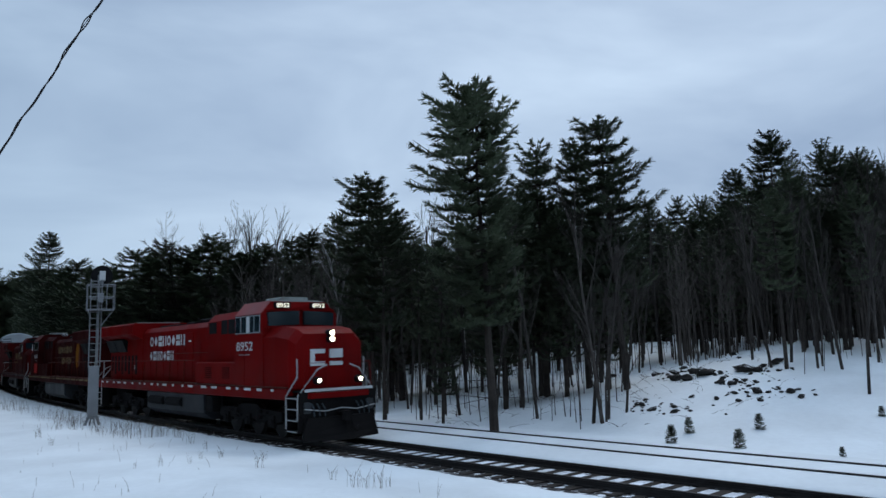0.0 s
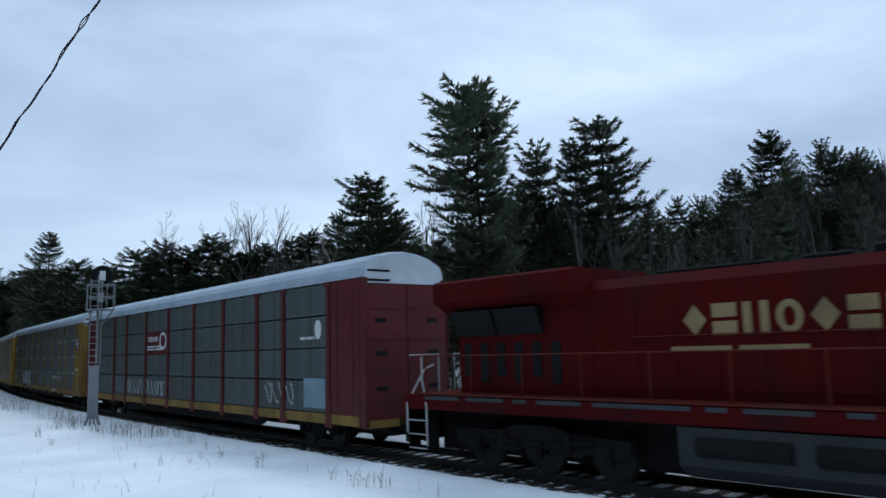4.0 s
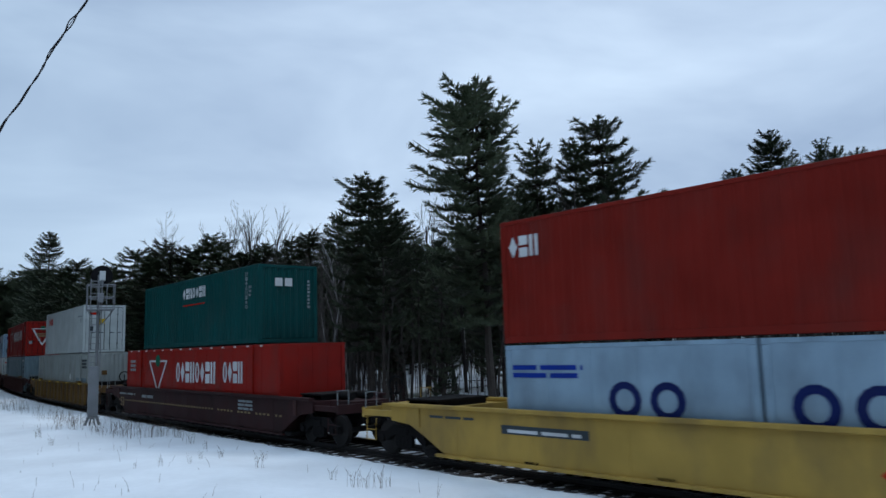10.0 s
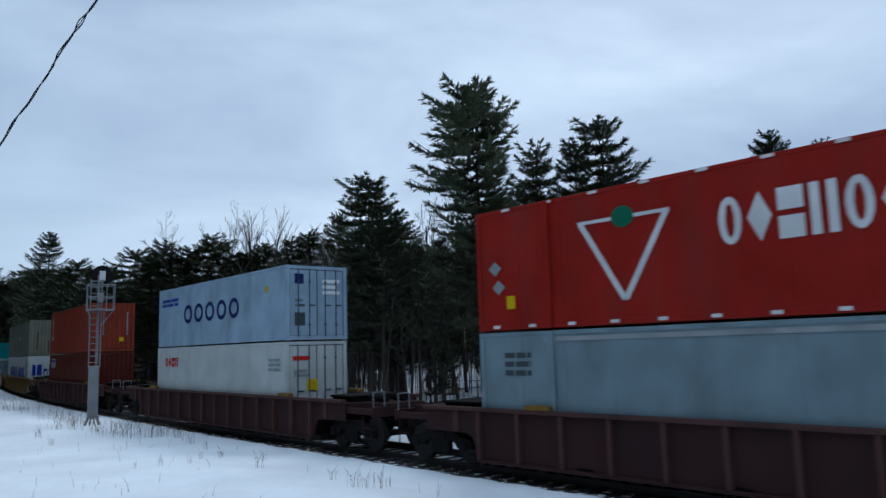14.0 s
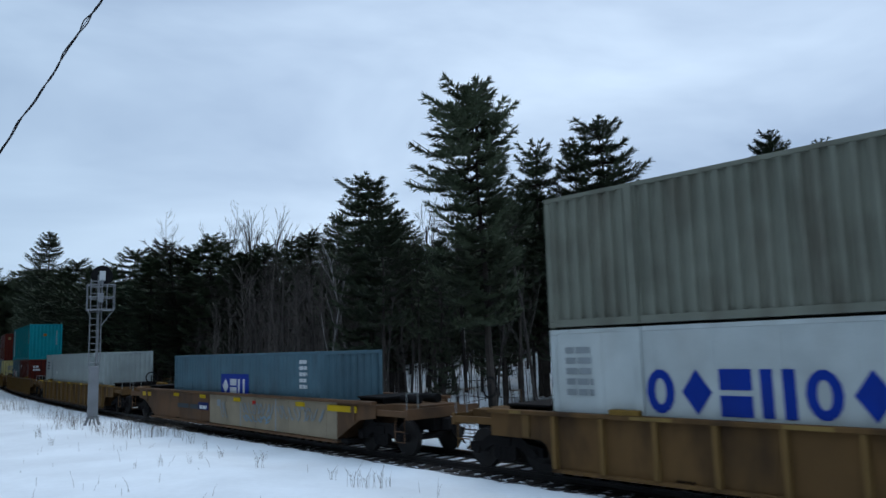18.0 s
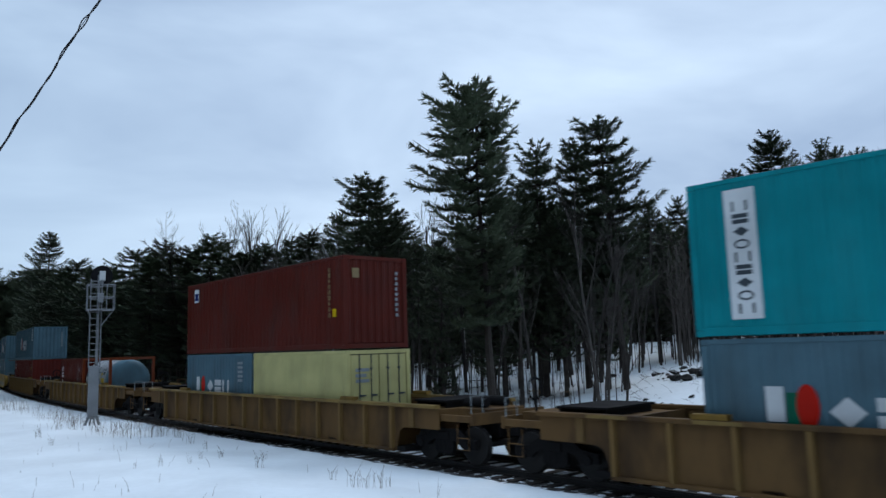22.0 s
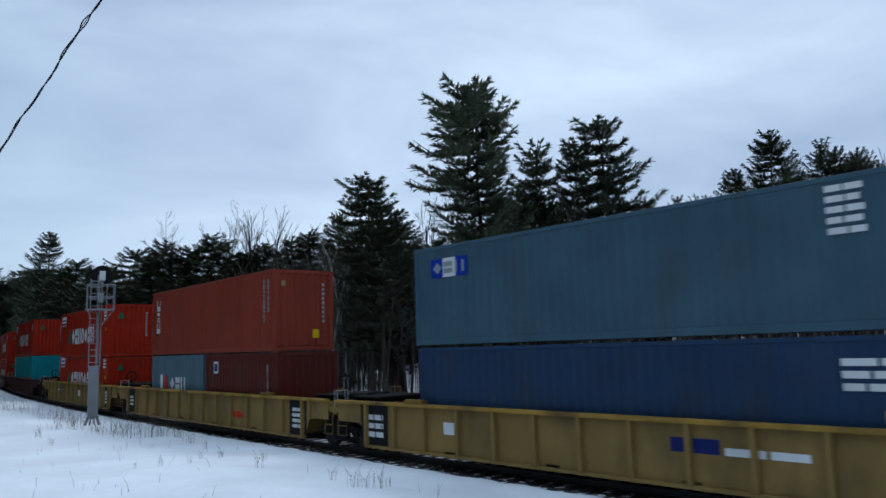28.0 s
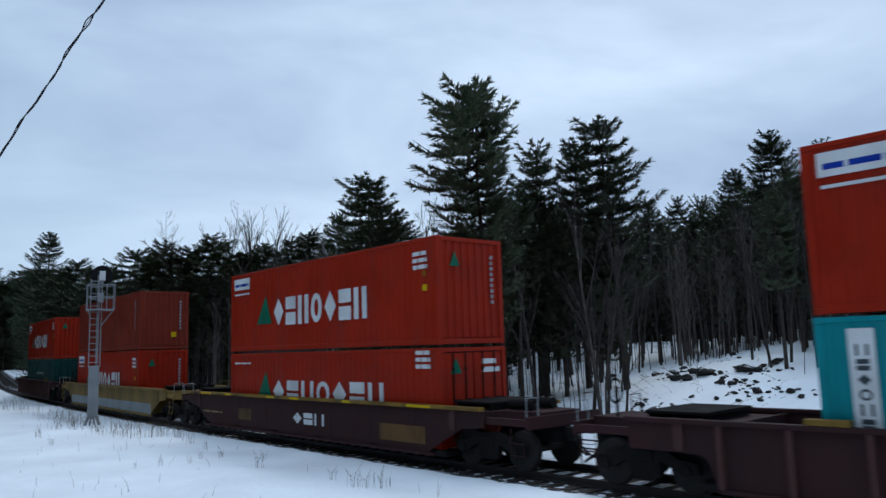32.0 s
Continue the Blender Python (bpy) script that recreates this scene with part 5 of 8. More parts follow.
    for y0, y1, z0, z1 in ((-0.75, -0.58, 2.45, 3.0), (-0.58, -0.2, 2.86, 3.0), (-0.58, -0.2, 2.45, 2.59), (0.0, 0.5, 2.70, 3.0), (0.0, 0.5, 2.45, 2.58)):
        m.box(10.30 * sc, 10.345 * sc, y0, y1, z0, z1)
    if lit:
        part("nose_marking", m, P["mwhite"], car, "white block shapes on the nose")
    part("placard", Mesh().box(9.25 * sc, 9.6 * sc, near * 1.36 - 0.03, near * 1.36 + 0.03, 2.35, 2.68).box(9.22 * sc, 9.63 * sc, near * 1.33 - 0.03, near * 1.33 + 0.03, 2.32, 2.71), P["mgreen"], car, "small green and white placard")
    part("placard_cross", Mesh().box(9.38 * sc, 9.47 * sc, near * 1.395 - 0.006, near * 1.395 + 0.006, 2.40, 2.63).box(9.30 * sc, 9.55 * sc, near * 1.395 - 0.006, near * 1.395 + 0.006, 2.48, 2.55), P["mwhite"], car, "white cross on the placard")
    part("pilot", Mesh().prism([(-1.46, 1.62), (-1.46, 1.0), (-1.25, 0.62), (1.25, 0.62), (1.46, 1.0), (1.46, 1.62)][::-1], hl - 0.25, hl - 0.08), UNDER, car)
    part("anticlimber", Mesh().loft([[(hl - 0.3, -1.3, z), (hl + 0.04, -1.1, z), (hl + 0.12, -0.5, z), (hl + 0.12, 0.5, z), (hl + 0.04, 1.1, z), (hl - 0.3, 1.3, z)] for z in (1.42, 1.60)]), mat, car)
    for y in (-1.05, -0.85, -0.65, 0.65, 0.85, 1.05):
        part("multiple_unit_hose", Mesh().tube([(hl - 0.06, y, 1.25), (hl + 0.06, y + 0.02, 1.1), (hl + 0.05, y + 0.05, 0.85), (hl - 0.02, y + 0.06, 0.75)], 0.025, 6), P["mdark"], car)
    for y in (-1.2, 1.2):
        part("pilot_bracket", Mesh().box(hl - 0.1, hl - 0.03, y - 0.12, y + 0.12, 0.95, 1.3, 0.02), P["tank"], car)
    part("uncoupling_lever", Mesh().tube([(hl + 0.02, -1.35, 1.1), (hl + 0.06, -0.6, 1.0), (hl + 0.12, 0.0, 1.08), (hl + 0.06, 0.6, 1.0), (hl + 0.02, 1.35, 1.1)], 0.02, 6), HANDRAIL, car)
    part("pilot_stripe", Mesh().box(hl - 0.06, hl - 0.03, -1.3, 1.3, 1.63, 1.72), P["mwhite"], car)
    part("front_platform", Mesh().box(hl - 0.95, hl - 0.05, -1.3, 1.3, 1.60, 1.66), UNDER, car)
    part("snow_plow", Mesh().loft([[(hl + a * 0.2, -w, z), (hl + a, 0.0, z), (hl + a * 0.2, w, z), (hl - 0.12, w - 0.05, z), (hl - 0.12, -w + 0.05, z)] for z, a, w in ((0.10, 0.62, 1.42), (0.3, 0.46, 1.40), (0.55, 0.34, 1.34), (0.82, 0.28, 1.22))]), UNDER, car, "black steel plow", )
    part("rear_plate", Mesh().box(-hl + 0.02, -hl + 0.16, -1.45, 1.45, 0.5, 1.55, 0.02), UNDER, car)
    for sy in (-1, 1):
        part("front_rail", Mesh().tube([(hl - 0.12, sy * 0.45, 1.66), (hl - 0.12, sy * 0.45, 2.55), (hl - 0.12, sy * 1.25, 2.55), (hl - 0.12, sy * 1.3, 1.66)], 0.016, 6), mat, car)
        part("rear_rail", Mesh().tube([(-hl + 0.12, sy * 0.3, 1.75), (-hl + 0.12, sy * 0.3, 2.75), (-hl + 0.12, sy * 1.35, 2.75)], 0.022, 6), HANDRAIL, car)
        part("fuel_tank" if sy < 0 else "fuel_tank_side", Mesh().prism([(sy * 0.02, 0.36), (sy * 1.05, 0.36), (sy * 1.42, 0.62), (sy * 1.45, 1.33), (sy * 0.02, 1.33)][::sy], -3.1 * sc, 3.3 * sc), P[fuel], car, "scuffed grey tank")
        if lit or fuel == "fueldark":
            for k in range(2):
                part("air_reservoir", Mesh().tube([((-2.7 + k * 2.1) * sc, sy * 1.38, 0.98), ((-1.0 + k * 2.1) * sc, sy * 1.38, 0.98)], 0.2, 12), UNDER, car)
        part("equipment_box", Mesh().box(3.32 * sc, 4.0 * sc, sy * 1.2 - 0.18, sy * 1.2 + 0.18, 0.7, 1.33, 0.03), UNDER, car)
    # added dark block: stands in for the shade between trucks and tank
    part("underbody", Mesh().box(-hl + 0.6, hl - 0.6, -0.62, 0.62, 0.30, 1.36), UNDER, car)
    part("horn", Mesh().tube([(3.4, 0.3, 4.62), (4.0, 0.3, 4.68)], 0.05, 8, 0.09).tube([(3.4, 0.1, 4.62), (3.9, 0.1, 4.66)], 0.04, 8, 0.08), GALV, car)
    for sx in (-1, 1):
        t = piece("truck", shared("loco_truck", loco_truck_mesh, "truck"), UNDER, car, (sx * 6.75 * sc, 0, 0))
        for d in (-1.85, 0.0, 1.85):
            piece("wheelset", shared(("wheelset", 0.53), lambda: wheelset_mesh(0.53), "wheelset"), WHEEL, t, (d, 0, 0))
        add_coupler(car, sx * (hl + 0.15), sx)
        part("air_hose", Mesh().tube([(sx * hl, 0.45, 0.9), (sx * (hl + 0.25), 0.5, 0.5), (sx * (hl + 0.35), 0.4, 0.35)], 0.03, 6), BLACK, car)
    if number:
        lettering(number, xr + (0.95 if turned else 0.86), near * 1.516, 3.02, 0.32, P["mwhite"], car, side=near, width=1.33)
        mark(car, "bars", xr + 0.4, xr + 1.3, 2.86, 2.91, "mgrey", 1, near * 1.513, near)
    for k in marks:
        mark(car, k[0], k[1], k[2], k[3], k[4], k[5], k[6] if len(k) > 6 else 1, near * (k[7] if len(k) > 7 else 1.0), near)
    MOVING.append((car, (uf + ur) / 2, turned, 0.0))
    return car


locomotive(-5.2, -27.8, "loco_red", "8952", "clean bright red diesel locomotive with lit headlights leading the train", lit=True, fuel="fueldark",
           marks=(("word", -4.3, 0.25, 3.38, 3.85, "mwhite", 8), ("word", -4.3, -1.1, 2.72, 3.15, "mwhite", 7), ("bars", 0.6, 0.9, 3.5, 3.62, "mwhite", 1),
                  ("panel", 6.9, 7.3, 2.05, 2.35, "mwhite", 1, 1.485), ("bars", 5.95, 6.05, 3.9, 4.15, "mwhite", 3, 1.125), ("bars", -6.6, -6.4, 2.3, 2.6, "mwhite", 1)))
locomotive(-28.6, -51.1, "loco_old", "9584", "sooty faded dark red diesel locomotive running cab last", turned=True, stripe="mgold",
           marks=(("word", -2.8, 1.68, 3.3, 3.75, "mgold", 8), ("word", -2.78, 0.44, 2.6, 3.0, "mgold", 7), ("disc", -5.2, -4.1, 2.3, 3.9, "morange", 1, 1.003), ("disc", -5.4, -4.9, 2.4, 3.6, "maroon", 1, 1.006),
                  ("panel", 6.55, 7.75, 1.95, 2.65, "flag", 1, 1.525), ("bars", 8.8, 9.9, 3.0, 3.3, "mgold", 1)))
locomotive(-51.7, -73.9, "loco_mid", "", "worn red diesel locomotive with peeling gold marking", stripe="tank", fuel="fueldark",
           marks=(("word", -3.1, 1.1, 3.0, 3.6, "mgold", 7), ("bars", -3.4, -0.6, 2.7, 2.88, "mgold", 1), ("bars", 1.2, 3.6, 3.55, 3.65, "mwhite", 1, 1.125), ("bars", 6.7, 8.1, 3.02, 3.34, "mgold", 1, 1.516)))

# ---- the train's cars, front to rear ----
auto_rack(-75.4, -103.5, "rackred", "rackred", ("steel_dirty", "steel_rust"), "roofgrey", "grimy covered car carrier with oxide-red posts", True,
          (("panel", 9.5, 11.9, 2.98, 4.05, "rackred", 1, -1.497), ("bars", 9.5, 11.4, 3.2, 3.45, "mwhite", 2, -1.502), ("ring", 11.1, 12.0, 3.2, 4.0, "mwhite", 1, -1.503), ("word", 9.6, 10.9, 3.58, 3.82, "mwhite", 7, -1.502),
           ("scrawl", 4.7, 6.3, 1.2, 2.0, "graffiti_blue", 4), ("scrawl", 6.6, 8.9, 1.15, 1.95, "graffiti", 5), ("scrawl", 9.2, 11.9, 1.15, 1.9, "graffiti", 6), ("panel", 24.2, 25.5, 1.2, 2.1, "graffiti_blue", 1), ("scrawl", 21.5, 23.5, 1.2, 2.0, "graffiti", 4),
           ("bars", 24.0, 24.9, 3.3, 3.45, "mwhite", 1), ("disc", 24.9, 25.3, 3.3, 3.9, "mwhite", 1)), 0.4)
auto_rack(-104.95, -133.0, "rackyellow", "rackyellow", ("steel_dirty", "steel_rust"), "roofgrey", "sooty covered car carrier with yellow posts and sprayed scrawls", False,
          (("blobs", 4.9, 8.7, 0.95, 2.2, "mblack", 5, -1.53), ("blobs", 4.9, 8.7, 0.95, 2.2, "graffiti", 5, -1.537), ("scrawl", 8.6, 11.2, 1.15, 1.7, "mdark", 7, -1.531), ("scrawl", 8.8, 10.4, 1.15, 1.6, "graffiti_blue", 4, -1.535), ("panel", 5.2, 7.0, 0.80, 1.06, "mblack", 1, -1.541), ("bars", 5.5, 6.8, 0.86, 1.0, "mgrey", 1, -1.546), ("scrawl", 12.6, 15.0, 1.2, 2.1, "graffiti_blue", 5), ("scrawl", 15.6, 16.9, 1.2, 2.3, "graffiti_blue", 3), ("scrawl", 17.6, 21.2, 1.6, 1.85, "graffiti", 9),
           ("word", 18.0, 19.6, 0.79, 0.97, "mwhite", 3, -1.525), ("disc", 25.5, 26.35, 3.4, 4.2, "mnavy", 1, -1.502), ("panel", 25.85, 26.0, 3.5, 4.1, "mwhite", 1, -1.507), ("panel", 25.6, 26.25, 3.75, 3.88, "mwhite", 1, -1.509), ("bars", 25.6, 26.2, 2.2, 2.42, "mwhite", 2, -1.502),
           ("disc", -0.05, 0.85, 3.4, 4.2, "mnavy", 1, -1.502), ("panel", 0.33, 0.47, 3.5, 4.1, "mwhite", 1, -1.507), ("panel", 0.05, 0.75, 3.75, 3.88, "mwhite", 1, -1.509), ("bars", 0.2, 0.8, 1.5, 1.68, "mwhite", 2, -1.502)), 0.8)
auto_rack(-134.5, -162.6, "rackbright", "rackbright", ("steel", "steel"), "roof", "clean covered car carrier with bright ribbed panels and yellow posts", True,
          (("panel", 0.95, 1.4, 1.85, 2.05, "myellow", 1, -1.502), ("bars", 1.0, 1.4, 1.86, 2.0, "mdark", 2, -1.507), ("bars", 20.5, 21.4, 0.8, 0.98, "mdark", 2, -1.525)))

WELLS = (
    (-165.4, -185.5, "smooth", "yellow", "bright yellow smooth-sided well car", "yellow"),
    (-189.5, -210.1, "smooth", "wellred", "dark red-brown smooth-sided well car", "wellred"),
    (-213.8, -233.9, "rib", "brown", "dirty yellow-brown ribbed well car", "cap"),
    (-237.9, -257.9, "rib", "wellred", "dark red-brown ribbed well car", "redrib"),
    (-261.6, -281.2, "rib", "wellred", "dark red-brown ribbed well car", "redrib"),
    (-285.6, -305.7, "rib", "wellred", "dark red-brown ribbed well car with chipped yellow edge", "redrib"),
    (-309.6, -329.5, "rib", "brown", "dirty brown ribbed well car", "brown"),
    (-334.0, -353.5, "smooth", "rusttan", "rusty tan well car covered in cream spray paint and scrawls", "rusttan"),
    (-357.8, -378.1, "rib", "brown", "dirty brown ribbed well car", "cap"),
    (-381.4, -401.9, "rib", "brown", "dirty brown ribbed well car", "brown"),
    (-405.2, -425.7, "rib", "brown", "dirty yellow-brown ribbed well car", "tan"),
    (-429.7, -449.5, "rib", "brown", "dirty yellow-brown ribbed well car with one box and a tank", "tan"),
    (-453.7, -473.3, "rib", "brown", "rusty brown ribbed well car", "brown"),
    (-477.5, -496.6, "smooth", "yellow", "yellow smooth-sided well car with a pale lower edge", "yellow"),
    (-501.0, -520.7, "rib", "tan", "clean tan ribbed well car", "ochre"),
    (-521.2, -541.4, "rib", "tan", "clean tan ribbed well car with black end panels", "ochre"),
    (-541.9, -560.9, "rib", "tan", "clean tan ribbed well car with black end panels", "ochre"),
    (-564.4, -584.4, "rib", "wellred", "dark red-brown ribbed well car", "wellred"),
    (-588.4, -606.0, "smooth", "wellred", "dark rusty well car with a yellow-chipped edge", "cap"),
    (-608.6, -627.6, "smooth", "tan", "tan well car with a pale sprayed lower side", "tan"),
    (-631.2, -650.5, "rib", "wellred", "dark well car at the tail of the view", "wellred"),
)
EXTRA = {
    0: (("word", 12.1, 14.2, 0.52, 1.0, "mred", 3), ("panel", 4.1, 6.6, 0.9, 1.1, "mdark", 1), ("bars", 4.3, 6.4, 0.94, 1.06, "mwhite", 1, -1.392), ("panel", 17.6, 18.2, 0.62, 0.85, "mdark"), ("panel", 18.9, 19.3, 0.95, 1.2, "myellow"), ("panel", 19.4, 19.9, 1.05, 1.3, "mwhite"), ("bars", 1.6, 3.2, 1.15, 1.25, "mdark", 1), ("bars", 15.5, 17.0, 0.9, 1.0, "mdark", 1)),
    1: (("bars", 4.6, 6.2, 1.0, 1.22, "mgrey", 1), ("bars", 1.0, 3.6, 1.08, 1.22, "mgrey", 1), ("dashes", 1.2, 19.0, 0.78, 0.85, "mgold", 60), ("bars", 15.2, 16.4, 0.9, 1.3, "mgrey", 3)),
    7: (("panel", 8.2, 17.5, 0.29, 1.38, "cream_spray"), ("panel", 10.9, 10.98, 0.30, 1.37, "mgrey"), ("panel", 13.6, 13.68, 0.30, 1.37, "mgrey"), ("panel", 8.9, 9.2, 0.95, 1.2, "mgrey"), ("panel", 11.9, 12.15, 1.1, 1.25, "mred"), ("panel", 15.0, 15.6, 1.18, 1.32, "myellow"), ("panel", 0.5, 1.6, 1.12, 1.30, "myellow"), ("panel", 4.4, 5.0, 1.2, 1.34, "myellow"), ("panel", 7.2, 7.8, 1.2, 1.34, "myellow"), ("bars", 4.9, 7.1, 0.75, 1.05, "mdark", 1), ("panel", 7.1, 8.1, 0.74, 1.04, "mnavy"), ("bars", 7.25, 7.95, 0.78, 1.0, "mwhite", 1, -1.391),
        ("scrawl", 11.1, 13.5, 0.75, 1.2, "mgrey", 9, -1.391), ("scrawl", 11.2, 13.4, 0.5, 0.75, "graffiti_blue", 6, -1.392), ("scrawl", 13.8, 16.8, 0.7, 1.2, "mgrey", 8, -1.391), ("scrawl", 9.2, 9.9, 0.5, 1.2, "mgrey", 2, -1.391), ("panel", 10.4, 11.0, 1.18, 1.32, "myellow", 1, -1.392), ("panel", 17.0, 18.6, 1.12, 1.30, "myellow")),
    13: (("panel", 1.8, 17.2, 0.29, 0.72, "cream_spray"), ("word", 6.0, 7.8, 0.75, 1.1, "mdark", 3), ("bars", 15.0, 16.5, 0.9, 1.1, "mdark", 2)),
    14: (("panel", 11.10, 12.10, 0.85, 1.12, "mnavy"), ("bars", 12.20, 13.70, 0.85, 1.08, "mwhite", 1), ("panel", 1.20, 2.40, 0.28, 1.37, "mblack"), ("bars", 1.40, 2.20, 0.5, 1.2, "mwhite", 3, -1.391), ("panel", 4.70, 5.20, 0.75, 1.05, "mwhite"), ("panel", 16.30, 16.80, 0.7, 1.05, "mgrey")),
    15: (("panel", 17.80, 18.90, 0.28, 1.37, "mblack"), ("bars", 18.00, 18.70, 0.5, 1.2, "mwhite", 4, -1.391), ("panel", 1.50, 2.40, 0.28, 1.37, "mblack"), ("bars", 1.70, 2.20, 0.6, 1.1, "mwhite", 3, -1.391), ("word", 13.40, 14.60, 0.6, 0.85, "mred", 3)),
    16: (("panel", 16.60, 17.50, 0.28, 1.37, "mblack"), ("bars", 16.70, 17.40, 0.5, 1.2, "mwhite", 4, -1.391), ("panel", 4.40, 5.30, 0.85, 1.12, "mdark"), ("panel", 5.40, 6.00, 0.85, 1.12, "mnavy"), ("bars", 4.50, 5.90, 0.90, 1.06, "mwhite", 1, -1.4), ("panel", 10.30, 10.90, 0.7, 1.05, "mwhite")),
    18: (("word", 8.6, 10.6, 0.62, 0.98, "mwhite", 3), ("panel", 4.6, 5.6, 0.55, 0.95, "brown"), ("panel", 13.4, 15.4, 0.45, 0.9, "brown"), ("bars", 1.5, 3.2, 0.7, 0.8, "mgold", 1)),
    19: (("panel", 1.8, 17.0, 0.29, 0.75, "mgrey"),),
}
for i, w in enumerate(WELLS):
    ahead = WELLS[i - 1][1] - w[0] if i else 3.0
    behind = w[1] - WELLS[i + 1][0] if i + 1 < len(WELLS) else 4.0
    well_car(*w, extra=EXTRA.get(i, ()), num53={1: 1.7, 14: 17.5}.get(i), reach=(ahead / 2 - 0.05 if i in (15, 16) else min(1.3, (ahead - 1.1) / 2), behind / 2 - 0.05 if i in (14, 15) else min(1.3, (behind - 1.1) / 2)), joined=(i in (15, 16), i in (14, 15)))

# lower boxes stand on the well floors, upper ones on the lower
ZL = 0.335
HC, STD = 2.896, 2.591


def stack(low_h):
    return ZL + low_h + 0.045


# 1
container("20", -181.3, ZL, STD, "sky", "pale blue smooth twenty-foot container with dark blue marks", "s", "d", (("bars", 0.2, 2.2, 1.85, 2.2, "mblue", 2), ("word", 2.85, 4.8, 1.05, 1.8, "mnavy", 2)), 6.06)
container("20", -175.18, ZL, STD, "sky", "pale blue smooth twenty-foot container with dark blue marks", "s", "d", (("word", 0.45, 2.45, 1.0, 1.8, "mnavy", 2), ("panel", 4.7, 4.95, 1.75, 1.95, "myellow")), 6.06, endmarks=(("bars", -0.9, -0.4, 1.7, 2.3, "mgreen", 2), ("bars", 0.2, 0.9, 1.9, 2.3, "mgrey", 3)))
container("40", -181.3, stack(STD), HC, "cai", "crimson corrugated forty-foot container stacked on two blue ones", "c", "c", (("word", 0.25, 1.2, 2.0, 2.5, "mwhite", 3), ("vword", 11.28, 11.44, 1.2, 2.6, "mgrey", 9), ("bars", 11.54, 11.76, 2.2, 2.6, "myellow", 2), ("panel", 11.25, 11.65, 0.58, 0.78, "myellow")), endmarks=(("panel", 0.15, 0.35, 0.6, 0.8, "myellow"), ("bars", 0.75, 0.85, 1.2, 2.5, "mgrey", 10)))
# 2
container("53", -207.95, ZL, HC, "tire", "bright red smooth fifty-three-foot container with white marks", "s", "s", (("vee", 3.2, 5.5, 1.0, 2.4, "mwhite"), ("disc", 4.05, 4.65, 2.1, 2.65, "mgreen"), ("word", 6.65, 10.9, 1.45, 2.3, "mwhite", 8), ("word", 11.55, 13.35, 1.5, 2.3, "mwhite", 4), ("bars", 0.5, 1.3, 1.9, 2.5, "mgrey", 3), ("studs", 0.5, 15.8, 2.82, 2.88, "mwhite", 14)), 16.2, 2.59)
container("40", -205.75, stack(HC), HC, "green", "dark green corrugated forty-foot container on a red one", "c", "c", (("word", 4.9, 7.4, 2.05, 2.5, "mwhite", 7), ("panel", 4.9, 7.3, 1.75, 1.80, "mred"), ("vword", 11.12, 11.3, 1.3, 2.7, "mgrey", 8), ("bars", 11.43, 11.6, 1.75, 2.2, "mgrey", 3)), endmarks=(("panel", -0.55, -0.25, 2.1, 2.4, "mwhite"), ("panel", -0.15, 0.15, 2.1, 2.4, "mwhite"), ("bars", 0.8, 0.9, 1.3, 2.4, "mgrey", 8)))
# 3
container("53", -231.8, ZL, HC, "offwhite", "weathered grey corrugated fifty-three-foot container with rust streaks", "c", "c", (("bars", 14.5, 15.7, 2.0, 2.6, "mdark", 3), ("panel", 13.0, 15.6, 1.2, 1.42, "bluegrey"), ("diamond", 11.0, 11.5, 1.2, 1.7, "mwhite"), ("bars", 0.6, 1.4, 1.5, 1.9, "mgrey", 2)), 16.35, 2.59, endmarks=(("panel", -0.6, -0.3, 1.6, 1.85, "brown"),))
container("40", -229.85, stack(HC), HC, "white", "white smooth refrigerated forty-foot container with small red mark", "s", "d", (("word", 1.1, 2.6, 2.05, 2.5, "mred", 4), ("bars", 10.6, 11.9, 2.2, 2.35, "mgrey", 1), ("panel", 11.4, 11.6, 1.85, 2.1, "mgrey")), endmarks=(("bars", -0.9, -0.3, 2.3, 2.55, "mred", 1), ("panel", -0.35, 0.0, 1.75, 2.05, "myellow"), ("panel", -0.9, -0.65, 1.3, 1.6, "mdark")))
